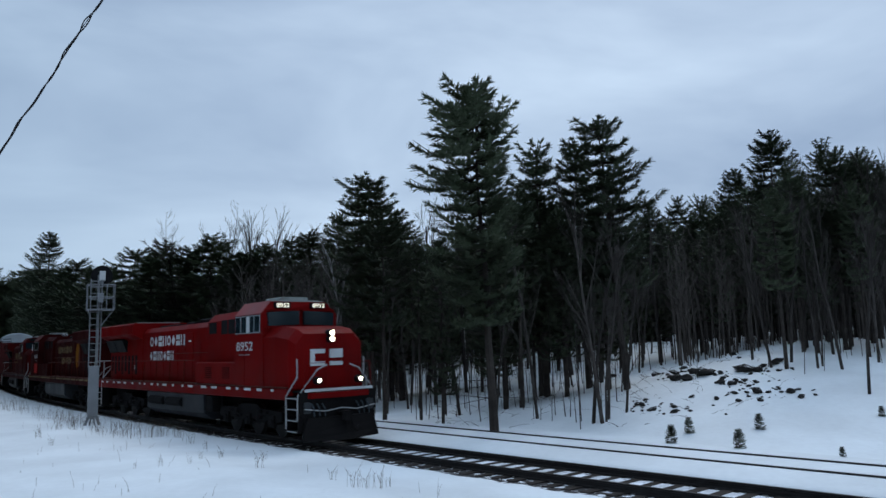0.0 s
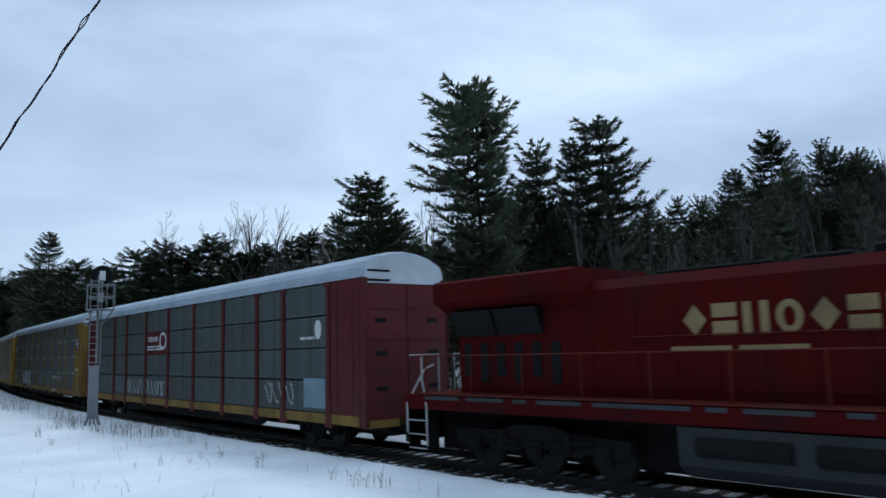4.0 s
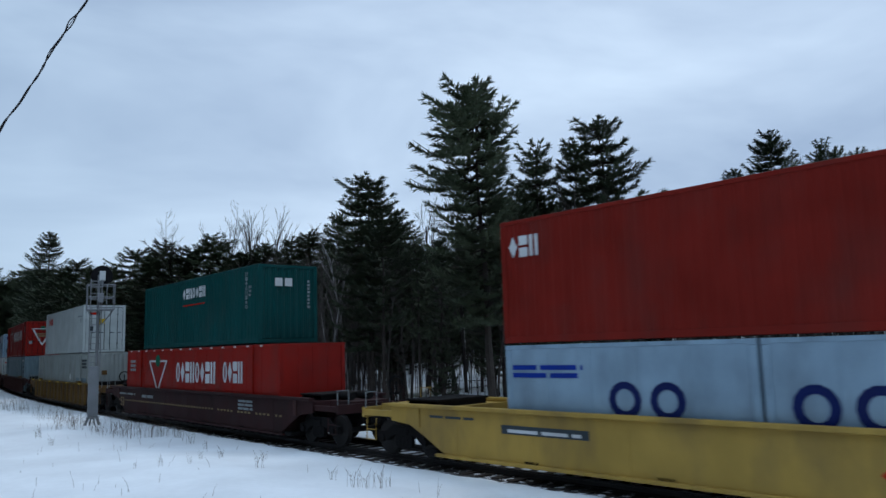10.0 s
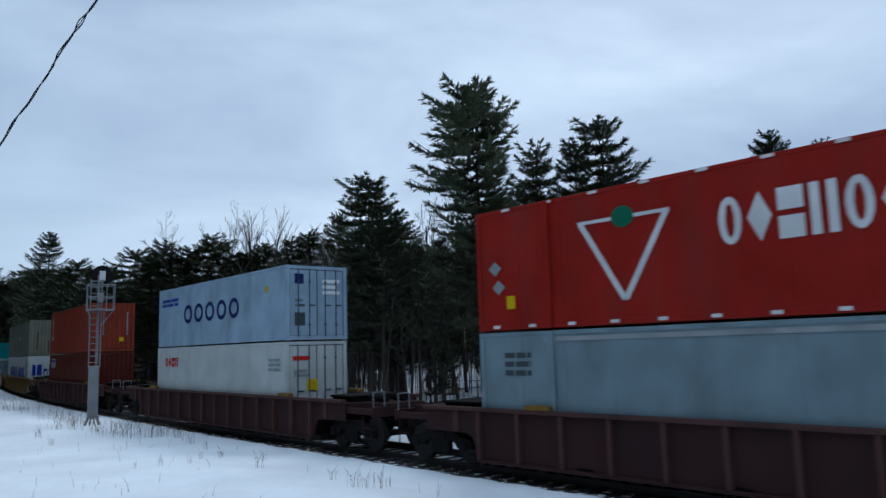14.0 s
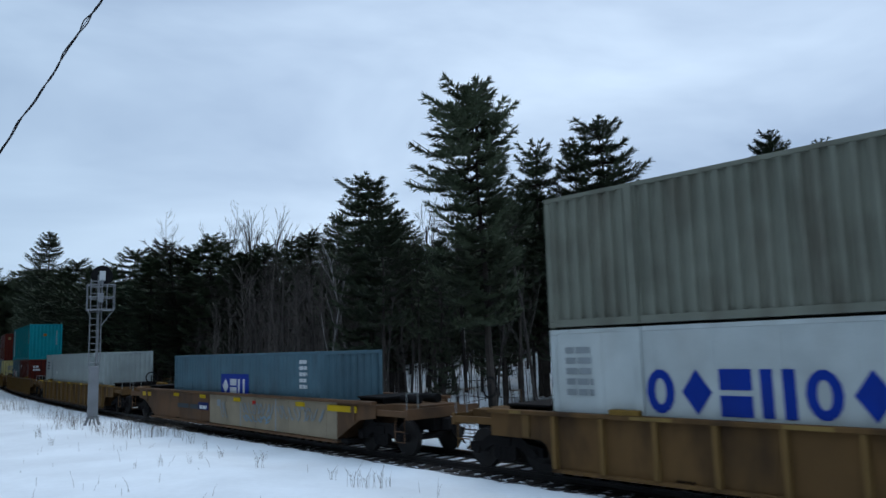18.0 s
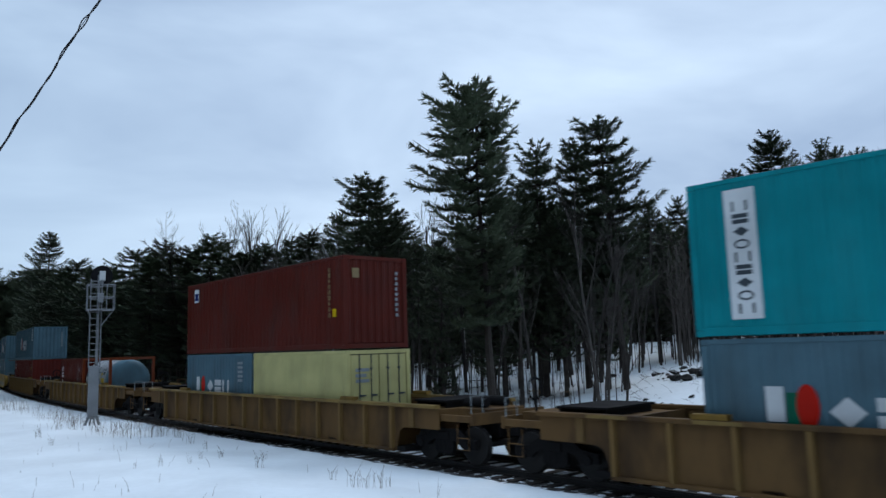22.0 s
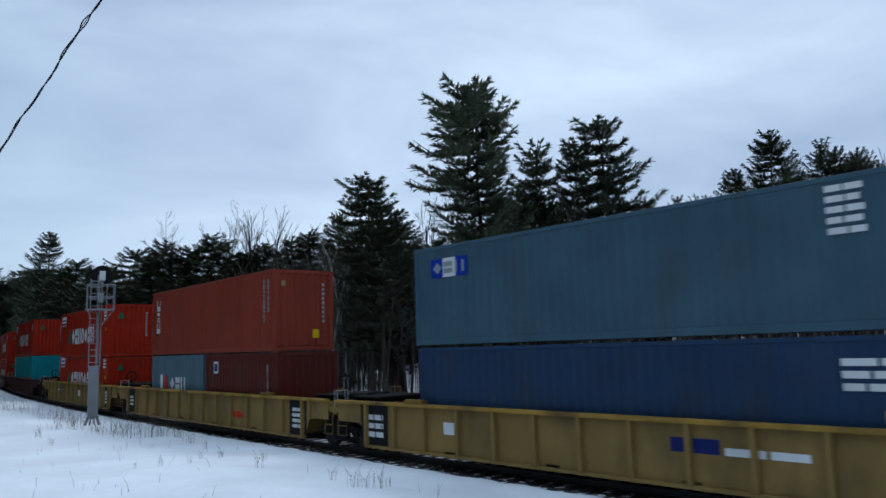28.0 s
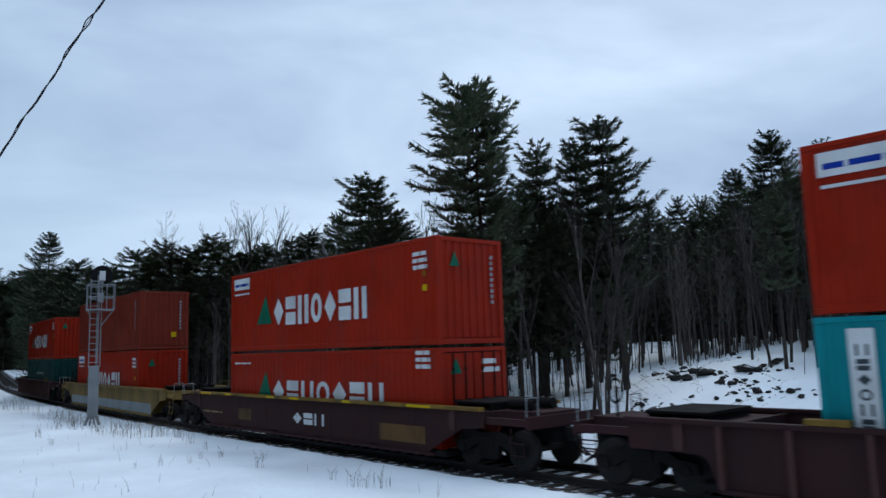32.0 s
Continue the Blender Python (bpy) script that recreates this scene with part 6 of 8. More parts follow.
# 4
container("53", -255.95, ZL, HC, "bluegrey", "blue-grey smooth fifty-three-foot container", "s", "c", (("bars", 15.2, 15.9, 1.5, 2.3, "mdark", 2), ("bars", 0.8, 1.6, 1.9, 2.5, "mdark", 3), ("panel", 14.6, 15.5, 2.5, 2.62, "mwhite"), ("panel", 2.0, 14.2, 2.66, 2.76, "mgrey")), 16.4, 2.59)
container("53", -255.95, stack(HC), HC, "tire", "bright red smooth fifty-three-foot container with white block marks", "s", "d", (("vee", 3.1, 5.3, 0.5, 2.25, "mwhite"), ("disc", 3.95, 4.5, 2.0, 2.45, "mgreen"), ("word", 6.3, 10.7, 1.35, 2.25, "mwhite", 8), ("word", 11.3, 13.25, 1.4, 2.25, "mwhite", 4), ("bars", 14.8, 15.7, 2.0, 2.55, "mgrey", 3), ("diamond", 0.4, 0.8, 1.3, 1.65, "mgrey"), ("diamond", 0.5, 0.9, 0.85, 1.2, "mgrey"), ("panel", 0.95, 1.2, 0.5, 0.8, "myellow"), ("studs", 0.5, 16.0, 0.05, 0.12, "mwhite", 14), ("studs", 0.9, 16.0, 2.82, 2.88, "mwhite", 12)), 16.4, 2.59,
          endmarks=(("vee", -0.85, 0.75, 0.9, 2.3, "mwhite"), ("panel", -0.2, 0.15, 2.15, 2.5, "mgreen"), ("bars", -0.5, 0.4, 1.6, 1.95, "mgold", 2), ("panel", -1.05, -0.8, 1.0, 1.25, "mgrey"), ("panel", 0.85, 1.1, 1.2, 1.5, "mgrey"), ("bars", 0.4, 1.05, 0.25, 0.75, "mgold", 2)))
# 5
container("40", -277.65, ZL + 0.05, HC, "white", "white smooth refrigerated container with small red mark", "s", "d", (("word", 0.95, 2.5, 2.05, 2.45, "mred", 4), ("bars", 10.9, 11.8, 1.9, 2.4, "mgrey", 3)), endmarks=(("bars", -0.95, -0.3, 2.25, 2.5, "mred", 1), ("panel", -0.4, 0.0, 1.2, 1.6, "myellow"), ("bars", -0.9, -0.3, 1.7, 2.0, "mgrey", 2)))
container("40", -277.6, stack(HC) + 0.05, STD, "sky", "pale blue smooth refrigerated container with dark blue marks", "s", "d", (("word", 3.0, 8.7, 0.95, 1.75, "mnavy", 5), ("bars", 0.4, 2.3, 1.8, 2.2, "mblue", 2), ("panel", 10.6, 10.85, 1.75, 1.95, "myellow")), endmarks=(("panel", -0.9, -0.55, 1.95, 2.3, "mnavy"), ("panel", -0.9, -0.5, 0.5, 0.95, "mdark"), ("bars", 0.2, 0.9, 1.6, 2.2, "mwhite", 3), ("bars", -0.9, -0.5, 1.15, 1.5, "bluegrey", 2)))
# 6
container("40", -301.7, ZL, HC, "maroon", "dark maroon corrugated forty-foot container with a blue label", "c", "c", (("panel", 0.67, 1.86, 2.03, 2.6, "mwhite"), ("panel", 0.72, 1.81, 2.35, 2.56, "mblue"), ("word", 0.8, 1.7, 2.08, 2.32, "mblue", 4)))
container("40", -301.75, stack(HC), HC, "brick", "brick red corrugated forty-foot container with a white column of marks", "c", "c", (("vword", 0.65, 1.0, 1.0, 2.6, "mwhite", 6), ("vword", 11.3, 11.45, 1.2, 2.6, "mgrey", 9)), endmarks=(("panel", 0.35, 0.6, 0.6, 0.85, "myellow"), ("bars", 0.75, 0.85, 1.0, 2.4, "mgrey", 9), ("bars", -0.6, -0.5, 1.0, 2.4, "mgrey", 9)))
# 7
container("53", -327.65, ZL, HC, "white", "white smooth fifty-three-foot container with large blue marks", "s", "s", (("word", 2.35, 8.4, 1.2, 2.05, "mblue", 8), ("panel", 8.7, 9.1, 1.5, 1.68, "mblue"), ("word", 9.4, 14.5, 1.15, 2.0, "mblue", 7), ("bars", 14.9, 15.5, 2.0, 2.35, "mgreen", 2), ("bars", 0.4, 1.1, 1.5, 2.6, "mgrey", 5)), 16.4, 2.59,
          endmarks=(("panel", -1.0, -0.75, 1.3, 2.2, "mblue"), ("panel", -0.65, -0.3, 1.3, 2.2, "mblue"), ("panel", -0.15, 0.1, 1.65, 1.85, "mblue"), ("panel", 0.25, 0.45, 1.3, 2.2, "mblue"), ("panel", 0.75, 0.95, 1.3, 2.2, "mblue"), ("panel", 0.45, 0.75, 2.0, 2.2, "mblue"), ("panel", 0.45, 0.75, 1.3, 1.5, "mblue"), ("panel", -1.2, -1.0, 0.15, 0.5, "brown"), ("panel", 0.2, 1.0, 0.15, 0.45, "brown")))
container("53", -327.65, stack(HC), HC, "olive", "weathered grey-olive corrugated fifty-three-foot container with rust streaks", "c", "c", (("diamond", 9.5, 10.0, 1.3, 1.75, "mwhite"), ("bars", 14.6, 15.6, 2.0, 2.6, "mgrey", 3)), 16.4, 2.59, endmarks=(("panel", -0.75, -0.62, 0.4, 1.9, "brown"), ("panel", 0.1, 0.2, 0.3, 1.2, "brown")))
# 8
container("40", -349.4, ZL, STD, "mol", "steel blue corrugated forty-foot container riding alone", "c", "c", (("panel", 4.82, 7.2, 0.9, 1.83, "mblue"), ("word", 4.95, 7.0, 1.1, 1.65, "mwhite", 3), ("bars", 10.9, 11.4, 1.4, 2.4, "mwhite", 5)))
# 9
container("53", -376.3, ZL, HC, "palegrey", "pale grey smooth fifty-three-foot container riding alone", "s", "c", (("bars", 0.5, 1.2, 1.9, 2.5, "mdark", 3), ("disc", 3.6, 3.9, 1.6, 1.8, "mwhite"), ("bars", 14.6, 15.0, 1.6, 1.8, "mdark", 2)), 16.35, 2.59)
# 10
container("20", -398.05, ZL, STD, "mol", "steel blue corrugated twenty-foot container", "c", "c", (("panel", 1.15, 1.47, 1.15, 1.75, "mwhite"), ("panel", 1.51, 1.71, 1.10, 1.65, "mgreen"), ("disc", 1.67, 2.05, 1.05, 1.80, "mred"), ("word", 2.2, 4.35, 1.1, 1.6, "mwhite", 3), ("bars", 5.0, 5.45, 1.55, 2.35, "mgrey", 5)), 6.06)
container("20", -391.9, ZL, STD, "maroon", "dark maroon corrugated twenty-foot container", "c", "d", (("panel", 0.9, 1.3, 1.8, 2.25, "mnavy"), ("panel", 0.95, 1.25, 2.0, 2.2, "mwhite"), ("vword", 5.3, 5.4, 1.2, 2.2, "mgrey", 7), ("vword", 5.6, 5.7, 1.4, 2.2, "mgrey", 6), ("panel", 5.6, 5.75, 1.15, 1.3, "myellow")), 6.06, endmarks=(("bars", -0.9, -0.4, 1.7, 2.2, "mwhite", 2), ("bars", 0.3, 0.9, 1.6, 2.2, "mgrey", 4)))
container("40", -398.1, stack(STD), HC, "teal", "bright teal corrugated forty-foot container with a white label strip", "c", "c", (("panel", 0.72, 1.3, 0.3, 2.68, "mwhite"), ("vword", 0.86, 1.16, 0.4, 2.5, "mdark", 9), ("vword", 11.2, 11.35, 1.3, 2.6, "mgrey", 9), ("bars", 11.5, 11.65, 1.3, 2.2, "mgrey", 4), ("panel", 11.75, 11.92, 1.3, 1.5, "morange"), ("panel", 11.75, 11.9, 1.8, 1.95, "morange")), endmarks=(("panel", -0.2, 0.05, 1.9, 2.1, "morange"), ("bars", 0.75, 0.85, 1.2, 2.4, "mgrey", 8)))
# 11
container("20", -421.9, ZL, STD, "mol", "steel blue corrugated twenty-foot container", "c", "c", (("panel", 1.00, 1.31, 1.15, 1.70, "mwhite"), ("panel", 1.34, 1.53, 1.10, 1.60, "mgreen"), ("disc", 1.49, 1.85, 1.05, 1.75, "mred"), ("word", 2.1, 4.25, 1.1, 1.6, "mwhite", 3), ("bars", 4.9, 5.3, 1.55, 2.35, "mgrey", 5)), 6.06)
container("20", -415.7, ZL, STD, "cream", "pale yellow twenty-foot container", "s", "d", (), 6.06, endmarks=(("bars", -0.9, -0.4, 1.6, 2.1, "mgrey", 3),))
container("40", -421.9, stack(STD), HC, "maroon", "dark maroon corrugated forty-foot container", "c", "c", (("panel", 0.72, 1.15, 2.13, 2.67, "mwhite"), ("panel", 0.76, 1.1, 2.2, 2.5, "mnavy"), ("vword", 11.3, 11.42, 1.0, 2.6, "mgold", 9), ("panel", 11.55, 11.75, 1.0, 1.25, "myellow")), endmarks=(("panel", -0.9, -0.65, 2.2, 2.5, "mgold"), ("bars", 0.75, 0.85, 1.0, 2.5, "mgrey", 9)))
# 12
container("20", -445.65, ZL, STD, "maroon", "dark red corrugated twenty-foot container with a white column", "c", "c", (("vword", 0.5, 0.9, 1.0, 2.2, "mwhite", 3), ("vword", 5.1, 5.25, 1.15, 2.2, "mgrey", 6), ("panel", 5.4, 5.55, 1.8, 2.0, "mgrey")), 6.06)
tank_container(-439.45, ZL)
# 13
container("40", -469.5, ZL, STD, "oxblood", "dark oxblood red corrugated forty-foot container", "c", "c", (("panel", 0.69, 1.1, 1.85, 2.3, "mwhite"), ("panel", 0.74, 1.05, 1.95, 2.2, "mnavy"), ("panel", 11.05, 11.25, 1.82, 1.98, "myellow"), ("vword", 11.4, 11.5, 1.1, 2.3, "mgrey", 7)))
container("40", -469.55, stack(STD), STD, "mol", "steel blue corrugated forty-foot container with a red ring mark", "c", "c", (("panel", 3.75, 4.15, 0.85, 1.85, "mwhite"), ("panel", 4.19, 4.43, 0.80, 1.75, "mgreen"), ("disc", 4.39, 4.85, 0.75, 1.90, "mred"), ("word", 5.1, 7.9, 0.82, 1.6, "mwhite", 3), ("bars", 10.9, 11.5, 1.5, 2.5, "mwhite", 5)), endmarks=(("bars", 0.75, 0.9, 1.0, 2.2, "mgrey", 8),))
# 14
container("40", -493.75, ZL, STD, "mol", "steel blue corrugated forty-foot container", "c", "c", (("panel", 0.9, 1.9, 1.7, 2.2, "mblue"), ("bars", 1.1, 1.7, 1.8, 2.1, "mwhite", 1), ("bars", 10.9, 11.4, 1.6, 2.4, "mwhite", 4)))
container("40", -493.75, stack(STD), STD, "mol", "steel blue corrugated forty-foot container with a red ring mark", "c", "c", (("panel", 3.75, 4.15, 0.85, 1.85, "mwhite"), ("panel", 4.19, 4.43, 0.80, 1.75, "mgreen"), ("disc", 4.39, 4.85, 0.75, 1.90, "mred"), ("word", 5.1, 7.9, 0.82, 1.6, "mwhite", 3), ("bars", 10.9, 11.5, 1.5, 2.5, "mwhite", 5)), endmarks=(("bars", 0.75, 0.9, 1.0, 2.2, "mgrey", 8),))
# 15
container("40", -517.05, ZL, STD, "navy", "deep blue corrugated forty-foot container", "c", "c", (("bars", 10.6, 11.6, 1.7, 2.3, "mwhite", 3), ("panel", 11.2, 11.4, 1.2, 1.4, "myellow")))
container("40", -517.15, stack(STD) + 0.02, STD, "mol_dark", "slate blue corrugated forty-foot container with a blue and white label", "c", "d", (("panel", 0.67, 2.05, 1.75, 2.25, "mblue"), ("panel", 1.13, 1.6, 1.75, 2.25, "mwhite"), ("word", 0.75, 2.0, 1.85, 2.15, "mgrey", 3), ("bars", 10.7, 11.3, 1.6, 2.5, "mwhite", 5)), endmarks=(("panel", -0.85, -0.45, 1.8, 2.2, "mred"), ("bars", 0.3, 0.9, 1.7, 2.3, "mwhite", 4), ("panel", -0.5, -0.3, 1.3, 1.5, "mwhite"), ("panel", -0.9, -0.6, 0.7, 0.9, "mwhite"), ("panel", 0.6, 1.0, 0.3, 0.7, "mdark")))
# 16
container("20", -537.15, ZL, STD, "mol", "steel blue corrugated twenty-foot container", "c", "c", (("panel", 1.10, 1.42, 1.15, 1.75, "mwhite"), ("panel", 1.46, 1.66, 1.10, 1.65, "mgreen"), ("disc", 1.62, 2.00, 1.05, 1.80, "mred"), ("word", 2.35, 4.25, 1.1, 1.65, "mwhite", 3)), 6.06)
container("20", -530.85, ZL, STD, "maroon", "dark maroon corrugated twenty-foot container", "c", "c", (("panel", 0.8, 1.2, 1.85, 2.3, "mwhite"), ("panel", 0.85, 1.15, 1.92, 2.23, "mnavy"), ("vword", 5.3, 5.4, 1.2, 2.2, "mgrey", 7)), 6.06)
container("40", -537.2, stack(STD), HC, "brick", "brick red corrugated forty-foot container with a white column of marks", "c", "c", (("vword", 0.61, 1.0, 1.0, 2.55, "mwhite", 6), ("vword", 11.4, 11.55, 1.0, 2.6, "mgrey", 9), ("vword", 11.75, 11.85, 1.4, 2.6, "mgrey", 6)), endmarks=(("panel", 0.35, 0.6, 0.45, 0.75, "myellow"), ("bars", 0.75, 0.85, 1.0, 2.5, "mgrey", 9), ("panel", -0.9, -0.75, 2.3, 2.5, "mgold")))
HY = (("panel", 0.26, 1.5, 2.3, 2.72, "mwhite"), ("bars", 0.35, 1.4, 2.42, 2.6, "mblue", 1), ("panel", 0.3, 1.5, 2.1, 2.16, "mwhite"), ("tri", 2.1, 3.2, 0.95, 1.95, "mgreen"), ("word", 3.38, 9.15, 0.85, 1.80, "mwhite", 7), ("bars", 11.2, 11.8, 2.05, 2.6, "mwhite", 3), ("panel", 11.6, 11.78, 1.45, 1.62, "myellow"), ("panel", 11.6, 11.75, 1.85, 2.0, "morange"))
HYE = (("tri", -0.75, -0.4, 2.1, 2.5, "mgreen"), ("bars", 0.75, 0.85, 1.1, 2.5, "mgrey", 9))
# 17 to 22
container("40", -556.6, ZL - 0.03, STD + 0.03, "hy", "scarlet corrugated forty-foot container with white block marks", "c", "c", HY, endmarks=(("tri", -0.75, -0.4, 1.9, 2.3, "mgreen"),))
container("40", -556.7, stack(STD), HC, "hy", "scarlet corrugated forty-foot container with white block marks", "c", "c", HY, endmarks=HYE)
container("40", -580.75, ZL, HC, "teal", "teal corrugated forty-foot container with a white label strip", "c", "c", (("panel", 0.5, 0.9, 0.4, 2.7, "mwhite"), ("vword", 0.6, 0.8, 0.6, 2.5, "mdark", 8)), endmarks=(("bars", 0.75, 0.85, 1.0, 2.5, "mgrey", 9),))
container("40", -580.72, stack(HC), HC, "hy", "scarlet corrugated forty-foot container with white block marks", "c", "c", HY, endmarks=HYE)
container("40", -602.3, ZL, STD, "hy", "scarlet forty-foot container with white block marks and door end", "c", "d", (HY[3], ("word", 3.3, 9.9, 0.9, 1.65, "mwhite", 7), ("bars", 0.3, 1.6, 2.2, 2.3, "mwhite", 1), HY[5]), endmarks=(("tri", -0.85, -0.45, 1.9, 2.3, "mgreen"), ("bars", 0.3, 0.95, 1.9, 2.35, "mwhite", 2), ("bars", 0.3, 0.9, 1.0, 1.25, "mgrey", 2)))
container("40", -602.32, stack(STD) + 0.03, HC, "hy", "scarlet corrugated forty-foot container with white block marks", "c", "c", HY, endmarks=HYE)
container("40", -625.2, ZL, HC, "hy", "scarlet corrugated forty-foot container with white block marks", "c", "c", HY, endmarks=HYE)
container("40", -625.2, stack(HC), HC, "hyold", "rusty red corrugated forty-foot container", "c", "c", (("vword", 11.4, 11.5, 1.0, 2.5, "mgrey", 8),), endmarks=(("panel", 0.35, 0.6, 0.6, 0.85, "myellow"), ("bars", 0.75, 0.85, 1.0, 2.5, "mgrey", 9)))
container("40", -645.0, ZL, STD, "dkgreen", "dark green corrugated forty-foot container", "c", "d", (("bars", 5.0, 8.0, 1.5, 1.8, "mgrey", 1),))
container("40", -645.0, stack(STD), HC, "hy", "scarlet corrugated forty-foot container with white block marks", "c", "c", HY, endmarks=HYE)


# ---- woods ----
def blade(m, p, d, w, ln):
    """One flat spray of needles from p along d."""
    d = d.normalized()
    a = d.cross(Vector((0, 0, 1)))
    a = a.normalized() if a.length > 1e-3 else Vector((1, 0, 0))
    m.add([tuple(p - a * w), tuple(p + d * ln), tuple(p + a * w)], [(0, 1, 2)])


def windward(crown_of, depth, az):
    """Limb length at a depth under the top: one side of the crown reaches farther than the other."""
    ends = []
    for knots in crown_of[:2]:
        v = knots[-1][1]
        for (a, u), (c, w) in zip(knots, knots[1:]):
            if depth <= c:
                v = u + (w - u) * max(0.0, depth - a) / (c - a)
                break
        ends.append(v)
    f = 0.5 + 0.5 * math.cos(az)
    return ends[0] + (ends[1] - ends[0]) * f


def pine_parts(seed, height, cap, start, gap=0.62, ragged=0.35, taper=4.0, dense=1.0, crown_of=None):
    """Trunk with limbs, and the needle crown, of one pine: whorls of long limbs, each a flat plume of tufted twigs."""
    rng = random.Random(seed)
    trunk, crown = Mesh(), Mesh()
    lean = Vector((rng.uniform(-0.012, 0.012), rng.uniform(-0.012, 0.012), 1))
    pts = [Vector((0, 0, -0.4)) + lean * (height * k / 7 + 0.0) + Vector((rng.uniform(-0.05, 0.05), rng.uniform(-0.05, 0.05), 0)) * k * 0.35 for k in range(8)]
    trunk.tube(pts, height * 0.0135, 8, 0.02)
    up = Vector((0, 0, 1))
    heavy = rng.uniform(0, 6.28)
    fat = 1.0 if dense > 0.5 else 2.6

    def tuft(p, d, size):
        for _ in range(8 if dense > 0.5 else 3):
            e = d * 0.95 + Vector((rng.uniform(-0.65, 0.65), rng.uniform(-0.65, 0.65), rng.uniform(-0.25, 0.50)))
            blade(crown, p, e, rng.uniform(0.026, 0.048) * size * fat, rng.uniform(0.17, 0.33) * size * fat ** 0.5)

    z = start * height
    top = height - 0.42
    whorl = 0
    while z < top:
        whorl += 1
        f = (z - start * height) / (height * (1 - start))
        depth = height - z
        reach = min(cap * (0.86 + 0.14 * min(1, 2 * f)), 0.20 + 1.05 * cap * (depth / taper) ** 0.75)
        n = rng.choice((5, 6, 6, 7)) if depth > 2 else 6
        if crown_of:
            n = 9 if depth > 1.2 else 6
        a0 = rng.uniform(0, 6.28)
        for b in range(n):
            if depth > 2.2 and rng.random() < ragged * 0.45:
                continue
            az = a0 + b * 6.283 / n + rng.uniform(-0.35, 0.35)
            ln = reach * (1.05 - ragged * rng.random()) * (1 + 0.18 * math.cos(az - heavy))
            if crown_of:
                ln = windward(crown_of, depth, az) * (1.08 - ragged * rng.random()) * (1.0 if whorl % 2 or depth < 0.8 else 0.70)
            zb = z + rng.uniform(-0.09, 0.09)
            k0 = zb / height * 7
            i0 = min(6, int(k0))
            base = pts[i0].lerp(pts[i0 + 1], k0 - i0)
            base.z = zb
            out = Vector((math.cos(az), math.sin(az), 0))
            side = Vector((-out.y, out.x, 0))
            rise = (0.75 if depth < 0.9 else 0.34 if depth < 1.9 else 0.16 if depth < 3.4 else 0.04) + rng.uniform(-0.10, 0.13) - 0.06 * (1 - f)
            tip = rng.uniform(0.02, 0.22)
            if crown_of:
                side_of = 0.5 + 0.5 * math.cos(az)
                rise = (0.50 if depth < 0.6 else 0.12 if depth < 1.3 else 0.0) + crown_of[2] + (crown_of[3] - crown_of[2]) * side_of ** 1.5 + rng.uniform(-0.08, 0.10)

            def at(t):
                return base + out * (ln * t) + up * (ln * (rise * t - 0.14 * math.sin(t * 3.1) + tip * t * t * t))
            if dense > 0.4:
                trunk.tube([at(0), at(0.35), at(0.7), at(0.98)], 0.022 + 0.009 * ln, 4, 0.008)
            if crown_of:
                tip *= 0.5
            t = 0.16 if depth < 3 or crown_of else 0.24 + 0.12 * rng.random()
            sgn = 1
            while t < 1.0:
                p = at(t)
                tl = (0.16 + 0.30 * ln * (1.05 - t)) * rng.uniform(0.75, 1.2)
                d = (out * 0.75 + side * (sgn * rng.uniform(0.5, 0.9)) + up * rng.uniform(0.0, 0.22)).normalized()
                m = max(2, int(tl / 0.13 * dense))
                for k in range(m):
                    tuft(p + d * (tl * (k + 0.6) / m) + up * (0.05 * tl * (k / m) ** 2), d, 1.0)
                if rng.random() < 0.8:
                    tuft(p, out * 0.6 + up * 0.4, 0.9)
                sgn = -sgn
                t += 0.098 / dense / max(0.5, ln) * rng.uniform(0.7, 1.3)
            tuft(at(1.0), out + up * 0.5, 1.0)
            tuft(at(0.96), out + up * 0.8, 1.0)
        z += gap * (rng.uniform(0.88, 1.12) * (1.0 if depth > 1.5 else 0.7) if crown_of else rng.uniform(0.7, 1.3) * (1.0 if depth > 3 else 0.62))
    for k in range(9):
        tuft(pts[-1] + up * (-0.75 + 0.07 * k), up * 1.2, 0.9)
    # dead stubs below the crown
    for k in range(12 if start > 0.1 else 0):
        zz = height * start * rng.uniform(0.3, 1.0)
        az = rng.uniform(0, 6.28)
        ln = rng.uniform(0.4, 1.6)
        trunk.tube([(0, 0, zz), (math.cos(az) * ln, math.sin(az) * ln, zz + rng.uniform(-0.15, 0.25))], 0.018, 3, 0.006)
    return trunk, crown


